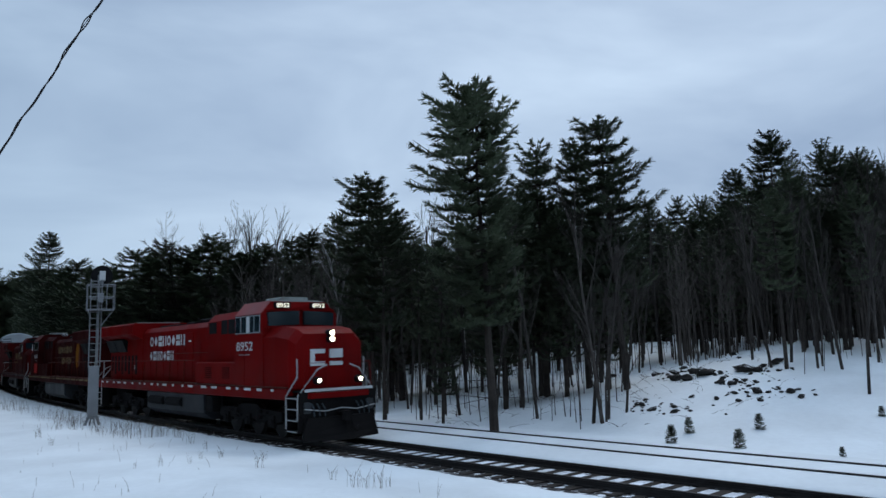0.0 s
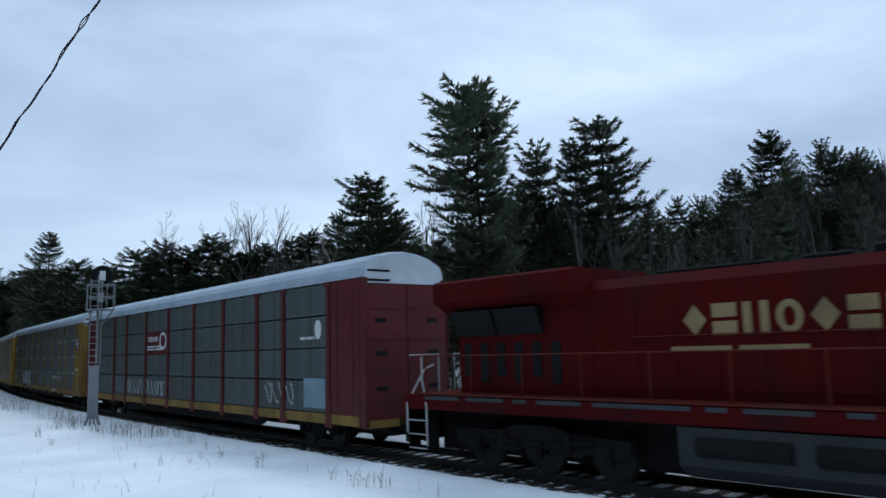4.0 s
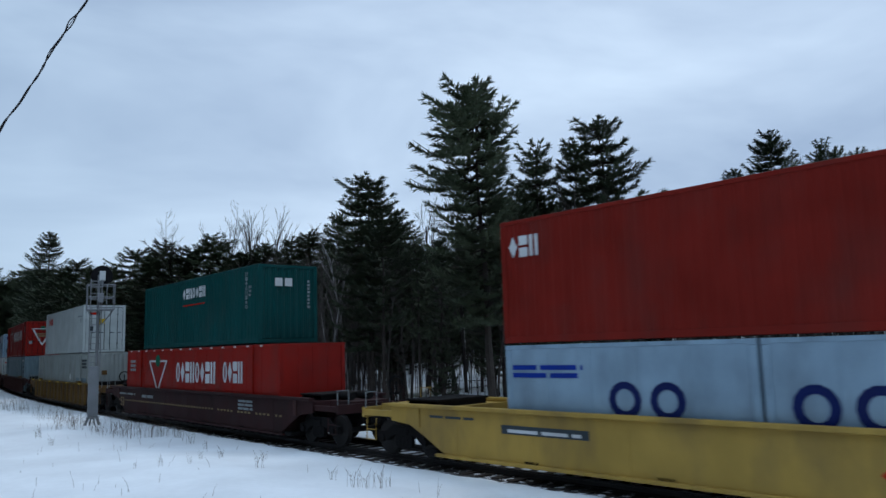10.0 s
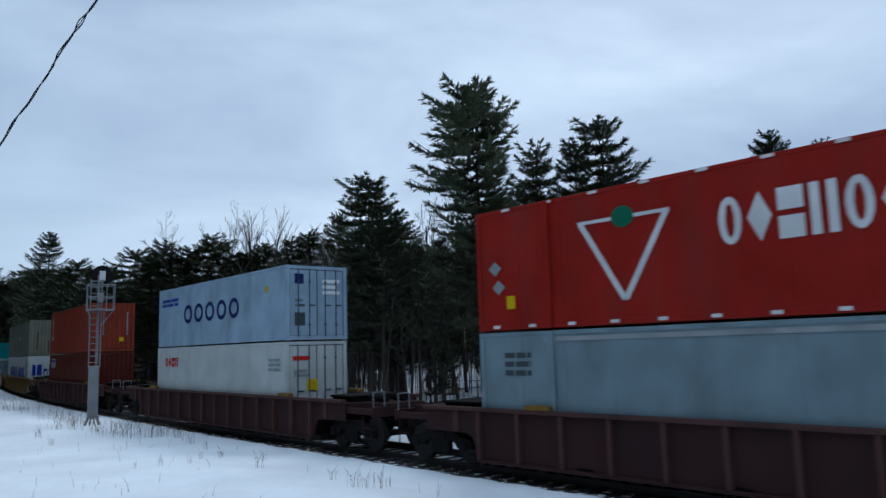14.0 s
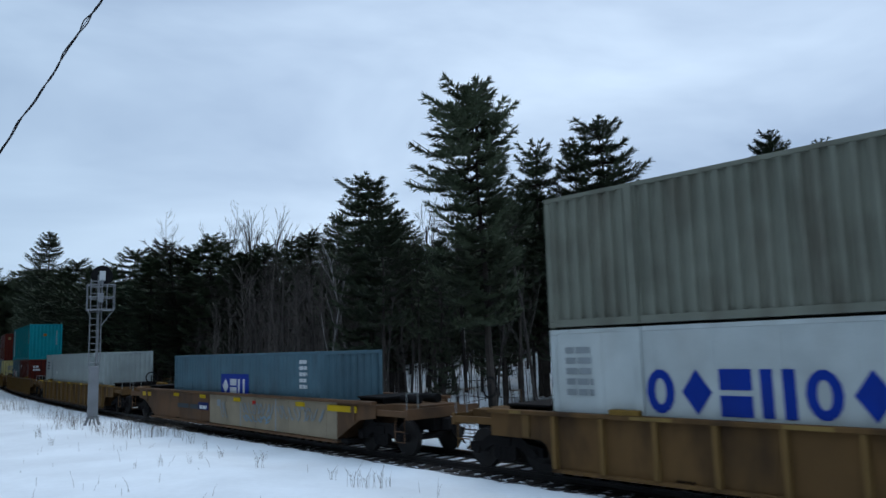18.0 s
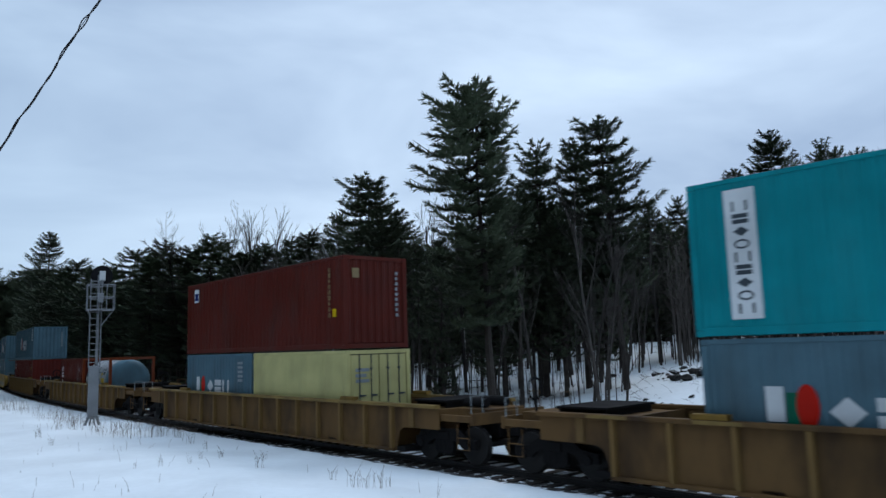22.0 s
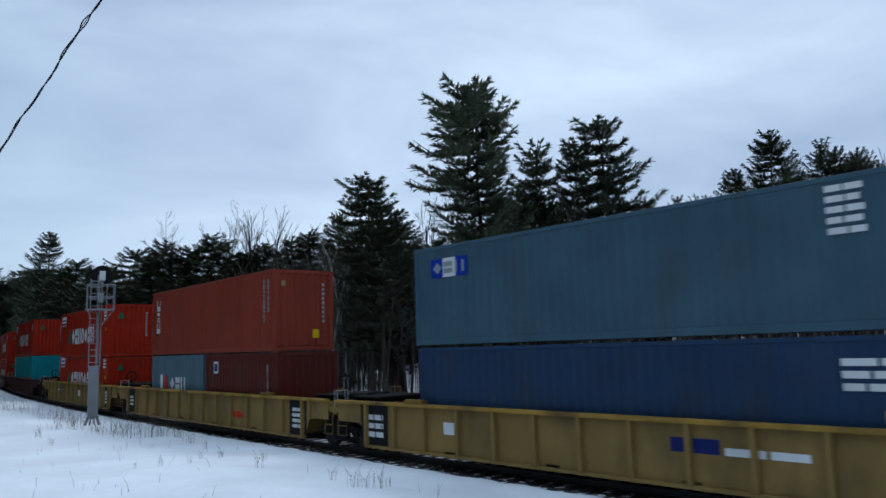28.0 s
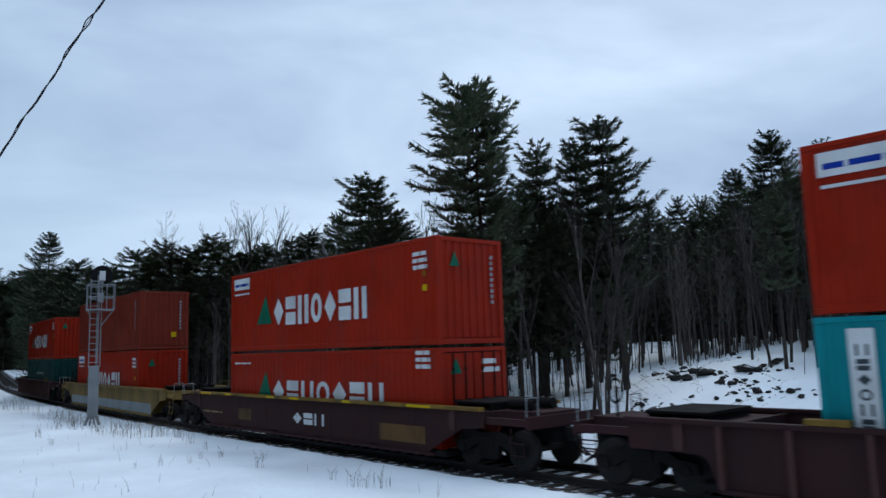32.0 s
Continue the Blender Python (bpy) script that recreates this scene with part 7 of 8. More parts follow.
def bare_parts(seed, height, spread, levels=3):
    """A leafless tree: trunk with limbs, and the fine twigs."""
    rng = random.Random(seed)
    trunk, twigs = Mesh(), Mesh()

    def grow(p, d, ln, r, lev):
        k = 3 if lev == 0 else 2
        pts = [p]
        for i in range(k):
            d = (d + Vector((rng.uniform(-0.12, 0.12), rng.uniform(-0.12, 0.12), 0.05))).normalized()
            pts.append(pts[-1] + d * (ln / k))
        (trunk if lev < 2 else twigs).tube(pts, r, 7 if lev == 0 else 4 if lev == 1 else 3, r * 0.45 if lev else r * 0.4)
        if lev >= levels:
            return
        n = (rng.randint(9, 13) if lev == 0 else rng.randint(4, 6))
        for i in range(n):
            t = rng.uniform(0.30 if lev == 0 else 0.2, 1.0)
            j = min(k - 1, int(t * k))
            q = pts[j].lerp(pts[j + 1], t * k - j)
            az = rng.uniform(0, 6.28)
            tilt = rng.uniform(0.35, 0.9) * spread
            nd = (d * math.cos(tilt) + Vector((math.cos(az), math.sin(az), 0.15)) * math.sin(tilt)).normalized()
            grow(q, nd, ln * (rng.uniform(0.22, 0.42) if lev == 0 else rng.uniform(0.3, 0.6)) * (1.25 - 0.6 * t), max(0.011, r * 0.38 * (1.1 - 0.5 * t)), lev + 1)
    grow(Vector((0, 0, -0.3)), Vector((rng.uniform(-0.06, 0.06), rng.uniform(-0.06, 0.06), 1)), height, height * 0.0105, 0)
    return trunk, twigs


def keep(pair, names, mats):
    return [(n, m.data(n, mt)) for n, m, mt in zip(names, pair, mats)]


PINES = [keep(pine_parts(10 + i, 15.0, w, st, g, rg, tp), ("trunk", "crown"), (BARK_PINE, NEEDLES))
         for i, (w, st, g, rg, tp) in enumerate(((2.6, 0.24, 0.56, 0.25, 4.8), (2.6, 0.34, 0.66, 0.35, 4.4), (3.1, 0.20, 0.62, 0.22, 4.2), (2.1, 0.22, 0.52, 0.25, 5.0), (2.4, 0.46, 0.66, 0.40, 4.2), (1.9, 0.16, 0.54, 0.28, 4.8)))]
PINES_DEEP = [keep(pine_parts(10 + i, 15.0, w, st, g, rg, tp, 0.45), ("trunk", "crown"), (BARK_PINE, NEEDLES))
              for i, (w, st, g, rg, tp) in enumerate(((2.6, 0.24, 0.75, 0.25, 4.8), (2.7, 0.34, 0.9, 0.35, 4.2), (3.0, 0.26, 0.8, 0.30, 3.9), (2.1, 0.22, 0.7, 0.25, 5.0), (2.4, 0.46, 0.8, 0.40, 4.2), (1.9, 0.16, 0.7, 0.28, 4.8)))]
BARES = [keep(bare_parts(50 + i, 12.0, sp), ("trunk", "branchwork"), (BARK_GREY, BARK_GREY)) for i, sp in enumerate((0.8, 0.55, 0.9, 0.65, 0.45))]
BIRCH = [keep(bare_parts(70 + i, 12.0, sp), ("trunk", "branchwork"), (BARK_BIRCH, BARK_GREY)) for i, sp in enumerate((0.6, 0.5))]


def plant(name, proto, x, y, scale, rz, label, category, group="", wide=1.0, sink=0.0):
    t = thing(name, label, category, group)
    t.location, t.rotation_euler, t.scale = (x, y, ground_z(x, y) - sink), (0, 0, rz), (scale * wide, scale * wide, scale)
    for n, me in proto:
        o = part(n, me, None, t)
        if n == "branchwork":
            o["kind"] = "stuff"
    return t


def clear_distance(b, d=40.0):
    """How far off along a bearing the wood beyond the line begins."""
    while d < 240 and off(b * d, d)[1] < 8:
        d += 4
    return d


# pines that stand out against the sky: bearing (x per y), distance, height, kind, width factor, turn
HERO = (
    (0.455, 46.0, 15.9, 0, 0.85, 3.3), (0.527, 49.0, 15.8, 4, 0.80, 0.8), (0.575, 46.0, 14.0, 2, 0.65, 5.0),
    (0.402, 50.0, 14.3, 3, 1.00, 1.4), (0.320, 50.0, 12.6, 4, 0.75, 4.0), (-0.533, 72.0, 15.1, 3, 1.05, 2.2), (-0.492, 76.0, 12.9, 3, 1.54, 0.2),
    (-0.565, 78.0, 11.8, 2, 0.98, 4.4), (-0.417, 66.0, 12.6, 1, 1.26, 5.2), (-0.380, 68.0, 13.3, 3, 1.33, 3.9), (-0.314, 60.0, 12.6, 0, 1.26, 2.8),
    (-0.240, 60.0, 11.6, 3, 1.47, 1.9), (-0.210, 58.0, 11.7, 5, 1.40, 0.9), (-0.180, 55.0, 11.7, 3, 1.40, 5.7), (-0.596, 80.0, 11.6, 0, 1.12, 1.1),
    (-0.059, 44.0, 11.2, 5, 1.20, 3.0), (0.354, 48.0, 12.0, 2, 0.70, 2.4), (0.488, 52.0, 14.4, 1, 0.80, 4.9), (0.077, 34.0, 9.9, 3, 0.90, 1.3),
    (0.595, 44.0, 13.3, 1, 0.70, 0.5), (0.671, 46.0, 15.0, 0, 0.80, 2.1), (-0.009, 46.0, 9.6, 5, 1.10, 0.7), (-0.140, 50.0, 12.1, 3, 0.90, 2.2),
    (0.285, 46.0, 11.7, 5, 1.00, 3.1),
    (-0.450, 70.0, 11.5, 0, 1.30, 0.3), (-0.470, 72.0, 11.6, 3, 1.40, 1.3), (-0.395, 66.0, 11.8, 0, 1.30, 2.3), (-0.345, 62.0, 11.8, 3, 1.50, 3.3), (-0.280, 60.0, 11.0, 0, 1.30, 4.3),
    (-0.262, 58.0, 10.6, 5, 1.50, 5.3), (-0.545, 76.0, 12.2, 0, 1.30, 0.7), (-0.512, 74.0, 12.0, 3, 1.50, 1.7), (-0.580, 78.0, 11.4, 3, 1.40, 2.7), (-0.610, 80.0, 11.4, 3, 1.40, 3.7),
)
# the single old pines: reach of the limbs on either side by depth under the top, then the limbs' rise on either side
OLD_PINES = (
    (1.62, 26.9, 12.68, -1.5, 0.30, 0.47, 0.34, (((0.0, 0.15), (0.35, 0.7), (0.7, 1.8), (1.2, 2.1), (1.8, 2.75), (2.4, 2.3), (2.9, 2.7), (3.5, 2.6), (4.2, 1.8), (4.9, 2.3), (6.0, 2.2), (7.0, 2.2), (8.5, 1.4)), ((0.0, 0.15), (0.35, 0.4), (0.7, 0.7), (1.2, 1.0), (1.8, 1.8), (2.3, 1.4), (3.4, 1.4), (4.2, 1.6), (6.0, 1.7), (8.5, 1.3)), -0.02, 0.42)),
    (7.75, 32.6, 13.25, -2.6, 0.36, 0.56, 0.36, (((0.0, 0.12), (0.4, 0.5), (0.7, 1.1), (1.5, 1.0), (2.4, 1.3), (3.6, 1.6), (6.0, 1.9)), ((0.0, 0.12), (0.6, 0.85), (1.1, 0.95), (1.9, 2.05), (2.3, 1.5), (3.0, 2.65), (3.5, 1.9), (4.2, 2.8), (5.2, 2.1), (7.0, 1.8)), -0.03, 0.22)),
    (-4.05, 41.0, 12.85, 0.0, 0.26, 0.50, 0.32, (((0.0, 0.35), (0.5, 1.1), (1.3, 1.9), (2.5, 2.2), (4.0, 2.4), (7.0, 2.2)), ((0.0, 0.35), (0.5, 0.8), (1.4, 1.2), (2.2, 2.0), (3.2, 2.7), (5.0, 2.6), (7.0, 2.2)), 0.06, 0.08)),
    (6.85, 36.5, 13.35, 0.0, 0.30, 0.60, 0.20, (((0.0, 0.3), (0.5, 0.6), (1.2, 0.9), (2.4, 1.2), (5.0, 1.5)), ((0.0, 0.3), (0.6, 0.5), (1.5, 0.8), (3.0, 1.0), (5.0, 1.3)), 0.3, 0.2)),
    (4.75, 36.0, 12.65, 0.0, 0.26, 0.58, 0.20, (((0.0, 0.35), (0.6, 0.8), (1.4, 1.1), (3.0, 1.5), (6.0, 1.6)), ((0.0, 0.35), (0.6, 0.7), (1.4, 1.0), (3.0, 1.3), (6.0, 1.5)), 0.25, 0.2)),
)
for i, (x, y, h, lean, start, gap, ragged, crown_of) in enumerate(OLD_PINES):
    g = ground_z(x, y)
    proto = keep(pine_parts(130 + i, h - g, 2.4, start, gap, ragged, 4.0, 1.0, crown_of), ("trunk", "crown"), (BARK_PINE, NEEDLES))
    t = plant("pine_tree", proto, x, y, 1.0, 0.0, "tall dark green white pine with layered ragged boughs", "pine tree", "pines of the wood")
    t.rotation_euler = (0, radians(lean), 0)
for b, d, h, k, wd, rz in HERO:
    if off(b * d, d)[1] < 7:
        e = clear_distance(b, d)
        d, h = e, 2.92 + (h - 2.92) * e / d
    x, y = b * d, d
    plant("pine_tree", PINES[k], x, y, (h - ground_z(x, y)) / 15.0, rz, "tall dark green white pine with layered ragged boughs", "pine tree", "pines of the wood", wd * 1.1)
for b, d, h, k, rz in ((-0.262, 62.0, 14.5, 0, 0.3), (-0.298, 66.0, 14.6, 2, 2.0), (-0.227, 63.0, 12.9, 3, 4.0), (-0.281, 64.0, 14.0, 4, 1.0), (-0.247, 61.0, 13.6, 1, 3.4), (-0.026, 50.0, 12.3, 0, 1.0), (-0.352, 64.0, 13.1, 2, 5.0), (-0.002, 52.0, 11.5, 1, 3.0), (0.605, 42.0, 12.7, 2, 1.0), (0.558, 42.0, 12.4, 3, 2.2), (0.482, 44.0, 10.2, 1, 0.4)):
    plant("bare_tree", BARES[k], b * d, d, (h - ground_z(b * d, d)) / 13.0, rz, "leafless grey hardwood tree at the wood's edge", "bare tree", "bare trees of the wood")
# single trunks that stand at the foot of the slope
for x, y, h, k, wd, kind in ((5.6, 27.6, 7.5, 1, 1.0, "b"), (5.3, 27.9, 7.0, 2, 1.0, "b"), (5.9, 28.0, 6.0, 4, 1.0, "b"), (-2.7, 32.5, 9.0, 4, 0.6, "p"), (-0.2, 30.5, 7.4, 5, 0.5, "p"), (3.3, 33.5, 9.8, 4, 0.6, "p"), (4.6, 37.0, 10.6, 0, 0.6, "p"), (-1.2, 34.0, 8.2, 4, 0.5, "p"), (-6.1, 46.5, 9.5, 0, 1.0, "w"), (-12.3, 60.0, 11.0, 1, 1.0, "w"),
                           (13.6, 30.2, 7.2, 4, 0.6, "p"), (13.3, 30.9, 6.0, 1, 1.0, "b"), (14.3, 31.3, 6.5, 4, 1.0, "b"), (15.2, 29.0, 5.8, 1, 1.0, "b"), (14.45, 26.0, 5.5, 4, 0.8, "b"), (13.4, 33.0, 6.0, 3, 1.0, "b"), (14.6, 29.7, 5.0, 1, 0.9, "b"), (16.2, 27.5, 5.6, 2, 0.9, "b"), (16.9, 29.5, 5.5, 0, 0.9, "b"), (17.4, 31.0, 7.2, 4, 0.5, "p"), (15.9, 33.5, 8.5, 4, 0.55, "p"), (18.2, 33.8, 9.0, 4, 0.6, "p"), (19.6, 34.5, 9.0, 4, 0.6, "p"), (17.0, 35.5, 8.5, 1, 0.6, "p"), (20.5, 36.5, 9.0, 4, 0.6, "p"), (18.6, 31.2, 6.5, 1, 1.0, "b"), (19.2, 32.6, 7.0, 4, 1.0, "b"), (16.4, 31.9, 6.5, 3, 1.0, "b"), (20.2, 34.0, 7.5, 1, 1.0, "b"), (17.7, 33.0, 7.0, 4, 1.0, "b")):
    if kind == "p":
        plant("pine_tree", PINES[k], x, y, h / 15.0, h, "slim dark pine with a bare lower trunk", "pine tree", "pines of the wood", wd * 1.5)
    else:
        plant("bare_tree", (BARES if kind == "b" else BIRCH)[k], x, y, h / 12.0, h, "thin leafless grey tree on the snow" if kind == "b" else "pale-barked leafless birch in the wood", "bare tree", "bare trees of the wood")


def open_knoll(x, y):
    """The clearing with the rocks, where nothing grows."""
    b = x / max(y, 1)
    return 0.235 < b < 0.47 and y < 41 or 0.44 < b < 0.7 and y < 29


def skyline(b):
    """How steeply the wood's top rises over the eye, by bearing."""
    pts = ((-0.70, 0.11), (-0.40, 0.125), (-0.17, 0.14), (-0.10, 0.17), (-0.06, 0.175), (-0.035, 0.14), (0.005, 0.145), (0.04, 0.19), (0.18, 0.20), (0.30, 0.165), (0.36, 0.165), (0.42, 0.21), (0.70, 0.225))
    for (a, u), (c, v) in zip(pts, pts[1:]):
        if b <= c:
            return u + (v - u) * (b - a) / (c - a)
    return 0.225


def scatter_wood():
    rng = random.Random(21)
    placed = []
    tries = 0
    while len(placed) < 430 and tries < 9000:
        tries += 1
        d = 27 + 62 * rng.random() ** 1.15
        b = rng.uniform(-0.68, 0.70)
        x, y = b * d, d
        s, lat = off(x, y)
        if lat < 8.5 or open_knoll(x, y):
            continue
        if any((x - p) ** 2 + (y - q) ** 2 < (1.1 if d < 55 else 2.2) for p, q in placed):
            continue
        placed.append((x, y))
        r = rng.random()
        hmax = min(9.0 + 0.085 * d, (2.92 + d * skyline(b) - ground_z(x, y)) / 0.92)
        if (lat < 11 and r < 0.7) or (-0.42 < b < -0.10 and d > 40 and r < 0.46 and rng.random() < 0.72):
            r = 0.9
        if r < 0.46:
            plant("pine_tree", (PINES if d < 36 else PINES_DEEP)[rng.choice((0, 1, 3, 4, 4, 5))], x, y, hmax * rng.uniform(0.62, 0.92) / 15.0, rng.uniform(0, 6.28), "dark green pine standing deep in the wood", "pine tree", "pines of the wood", rng.uniform(0.9, 1.25))
        elif r < 0.96:
            h = hmax * rng.uniform(0.35, 0.9)
            plant("bare_tree", BARES[rng.randrange(5)], x, y, h / 12.0, rng.uniform(0, 6.28), "leafless grey tree among the pines", "bare tree", "bare trees of the wood", rng.uniform(0.8, 1.1))
        elif b < 0.05:
            plant("bare_tree", BIRCH[rng.randrange(2)], x, y, hmax * rng.uniform(0.5, 0.85) / 12.0, rng.uniform(0, 6.28), "pale-barked leafless birch in the wood", "bare tree", "bare trees of the wood")


scatter_wood()


def left_mass():
    """The low dense pines where the line comes out of the wood, joined."""
    rng = random.Random(77)
    crowns, trunks = Mesh(), Mesh()
    n = 0
    while n < 240:
        b = rng.uniform(-0.62, -0.22) if n % 3 else rng.uniform(-0.62, -0.42)
        d = clear_distance(b, 56.0) + 45 * rng.random()
        x, y = b * d, d
        n += 1
        g = ground_z(x, y)
        h = max(3.0, (d * rng.uniform(0.095, 0.135) if n < 130 else d * rng.uniform(0.05, 0.095)) - g)
        sc, wd, a = h / 15.0, h / 15.0 * rng.uniform(1.3, 1.8), rng.uniform(0, 6.28)
        ca, sa = math.cos(a) * wd, math.sin(a) * wd
        for m, (vs, fs) in zip((trunks, crowns), LOW_PINE[n % 2]):
            m.add([(x + ca * p[0] - sa * p[1], y + sa * p[0] + ca * p[1], g + sc * p[2]) for p in vs], fs)
    ob = thing("pine_thicket", "dense dark young pines crowding the wood's far edge", "thicket", kind="stuff")
    part("trunks", trunks, BARK_PINE, ob)["kind"] = "stuff"
    part("crowns", crowns, NEEDLES, ob)["kind"] = "stuff"


LOW_PINE = [[(m.v, m.f) for m in pine_parts(40 + k, 15.0, 2.2, 0.05, 1.15, 0.2, 6.0, 0.34)] for k in range(2)]
left_mass()


def inview_left(x, y):
    return y > 60 and -0.75 < x / y < -0.40 and y < 220


def far_woods():
    """The wood goes on around: joined rough pines, those behind unseen, added for shade."""
    rng = random.Random(33)
    m, tm = Mesh(), Mesh()
    spots = []
    for k in range(8500):
        x, y = rng.uniform(-420, 420), rng.uniform(-260, 420)
        if k > 5200:
            y = 58 + 110 * rng.random() ** 1.6
            x = y * rng.uniform(-0.80, -0.1) if k % 3 else y * rng.uniform(-0.75, 0.72)
        s, lat = off(x, y)
        d = math.hypot(x, y)
        inview = y > 20 and abs(x / y) < 0.72
        if abs(lat) < (9 if k > 5200 else 12) or (lat < 0 and d < 30) or (lat < 0 and inview) or (inview and d < 72) or (lat > 0 and open_knoll(x, y)) or (d > 190 and rng.random() < 0.6):
            continue
        spots.append((x, y, d))
    for x, y, d in spots:
        h = rng.uniform(9.0, 13.5) if d > 60 or y > 0 else rng.uniform(13, 19)
        if inview_left(x, y):
            h = max(h, d * rng.uniform(0.07, 0.10))
        g = ground_z(x, y)
        tm.tube([(x, y, g - 0.3), (x, y, g + h * 0.9)], 0.16, 4, 0.04)
        w = h * rng.uniform(0.15, 0.22)
        z = h * rng.uniform(0.02, 0.3)
        while z < h:
            f = z / h
            n = 5
            a0 = rng.uniform(0, 6.28)
            for k in range(n):
                a = a0 + k * 6.283 / n
                r = w * (1.05 - f) * rng.uniform(0.7, 1.25) + 0.15
                c, sn = math.cos(a), math.sin(a)
                m.add([(x, y, g + z + 0.35), (x + c * r * 0.6 - sn * r * 0.35, y + sn * r * 0.6 + c * r * 0.35, g + z), (x + c * r, y + sn * r, g + z + rng.uniform(-0.2, 0.3)), (x + c * r * 0.6 + sn * r * 0.35, y + sn * r * 0.6 - c * r * 0.35, g + z)], [(0, 1, 2, 3)])
            z += h * 0.075
    # unseen added trees: they shade the line from left and behind the camera
    k = 0
    while k < 600:
        if k < 200:
            x, y, _ = on(rng.uniform(-125, -40), -rng.uniform(6.5, 26))
        else:
            x, y = rng.uniform(-95, 45), rng.uniform(-55, 100)
        lat = off(x, y)[1]
        d = math.hypot(x, y)
        if lat > -6 or d < 24 or (y > 0 and x > -0.63 * y - 5) or (x > 0 and y > -18) or (d > 60 and lat < -45):
            continue
        k += 1
        g, h, a = ground_z(x, y), rng.uniform(14, 20) if k < 200 else rng.uniform(12, 18), rng.uniform(0, 6.28)
        sc = h / 15.0
        ca, sa = math.cos(a) * sc * 1.5, math.sin(a) * sc * 1.5
        for mm, (vs, fs) in zip((tm, m), LOW_PINE[k % 2]):
            mm.add([(x + ca * p[0] - sa * p[1], y + sa * p[0] + ca * p[1], g + sc * p[2]) for p in vs], fs)
    woods = thing("far_woods", "dark conifer woods all round, with unseen trees added to shade the line", "woods", kind="stuff")
    part("crowns", m, NEEDLES, woods)["kind"] = "stuff"
    part("trunks", tm, BARK_PINE, woods)["kind"] = "stuff"


far_woods()


def brush():
    """Thin saplings and brush that fill the wood's floor."""
    rng = random.Random(8)
    m = Mesh()
    n = 0
    while n < 900:
        d = 27 + 45 * rng.random()
        b = rng.uniform(-0.66, 0.68)
        x, y = b * d, d
        if off(x, y)[1] < 7.5 or (open_knoll(x, y) and rng.random() < 0.97):
            continue
        n += 1
        g = ground_z(x, y)
        h = rng.uniform(0.8, 5.5)
        lx, ly = rng.uniform(-0.12, 0.12) * h, rng.uniform(-0.12, 0.12) * h
        m.tube([(x, y, g - 0.1), (x + lx * 0.4, y + ly * 0.4, g + h * 0.5), (x + lx, y + ly, g + h)], rng.uniform(0.010, 0.032), 3, 0.004)
        for _ in range(rng.randint(2, 6)):
            t = rng.uniform(0.3, 0.95)
            a = rng.uniform(0, 6.28)
            l2 = h * rng.uniform(0.12, 0.35)
            p = (x + lx * t, y + ly * t, g + h * t)
            m.tube([p, (p[0] + math.cos(a) * l2 * 0.6, p[1] + math.sin(a) * l2 * 0.6, p[2] + l2 * 0.7)], 0.007, 3, 0.003)
    # the haze of tall bare stems before the dark wood
    haze = Mesh()
    for k in range(950):
        b = rng.uniform(-0.56, -0.06) if k % 3 else rng.uniform(0.30, 0.62)
        d = max(clear_distance(b, 30.0), 44.0) + 16 * rng.random() if b < 0 else rng.uniform(38, 52)
        x, y = b * d, d
        g = ground_z(x, y)
        h = (2.92 + d * skyline(b) - g) * rng.uniform(0.45, 0.95)
        lx, ly = rng.uniform(-0.08, 0.08) * h, rng.uniform(-0.08, 0.08) * h
        haze.tube([(x, y, g - 0.1), (x + lx * 0.4, y + ly * 0.4, g + h * 0.5), (x + lx, y + ly, g + h)], rng.uniform(0.02, 0.05), 3, 0.008)
        for _ in range(16):
            t = rng.uniform(0.3, 0.95)
            a = rng.uniform(0, 6.28)
            l2 = h * rng.uniform(0.10, 0.26)
            p = (x + lx * t, y + ly * t, g + h * t)
            haze.tube([p, (p[0] + math.cos(a) * l2 * 0.6, p[1] + math.sin(a) * l2 * 0.6, p[2] + l2 * 0.8)], 0.013, 3, 0.006)
    ob = thing("undergrowth", "bare brush and saplings on the snowy wood floor", "undergrowth", kind="stuff")
    part("stems", m, BARK_GREY, ob)["kind"] = "stuff"
    part("tall_stems", haze, BARK_TWIG, ob, "pale brown bare stems")["kind"] = "stuff"


brush()


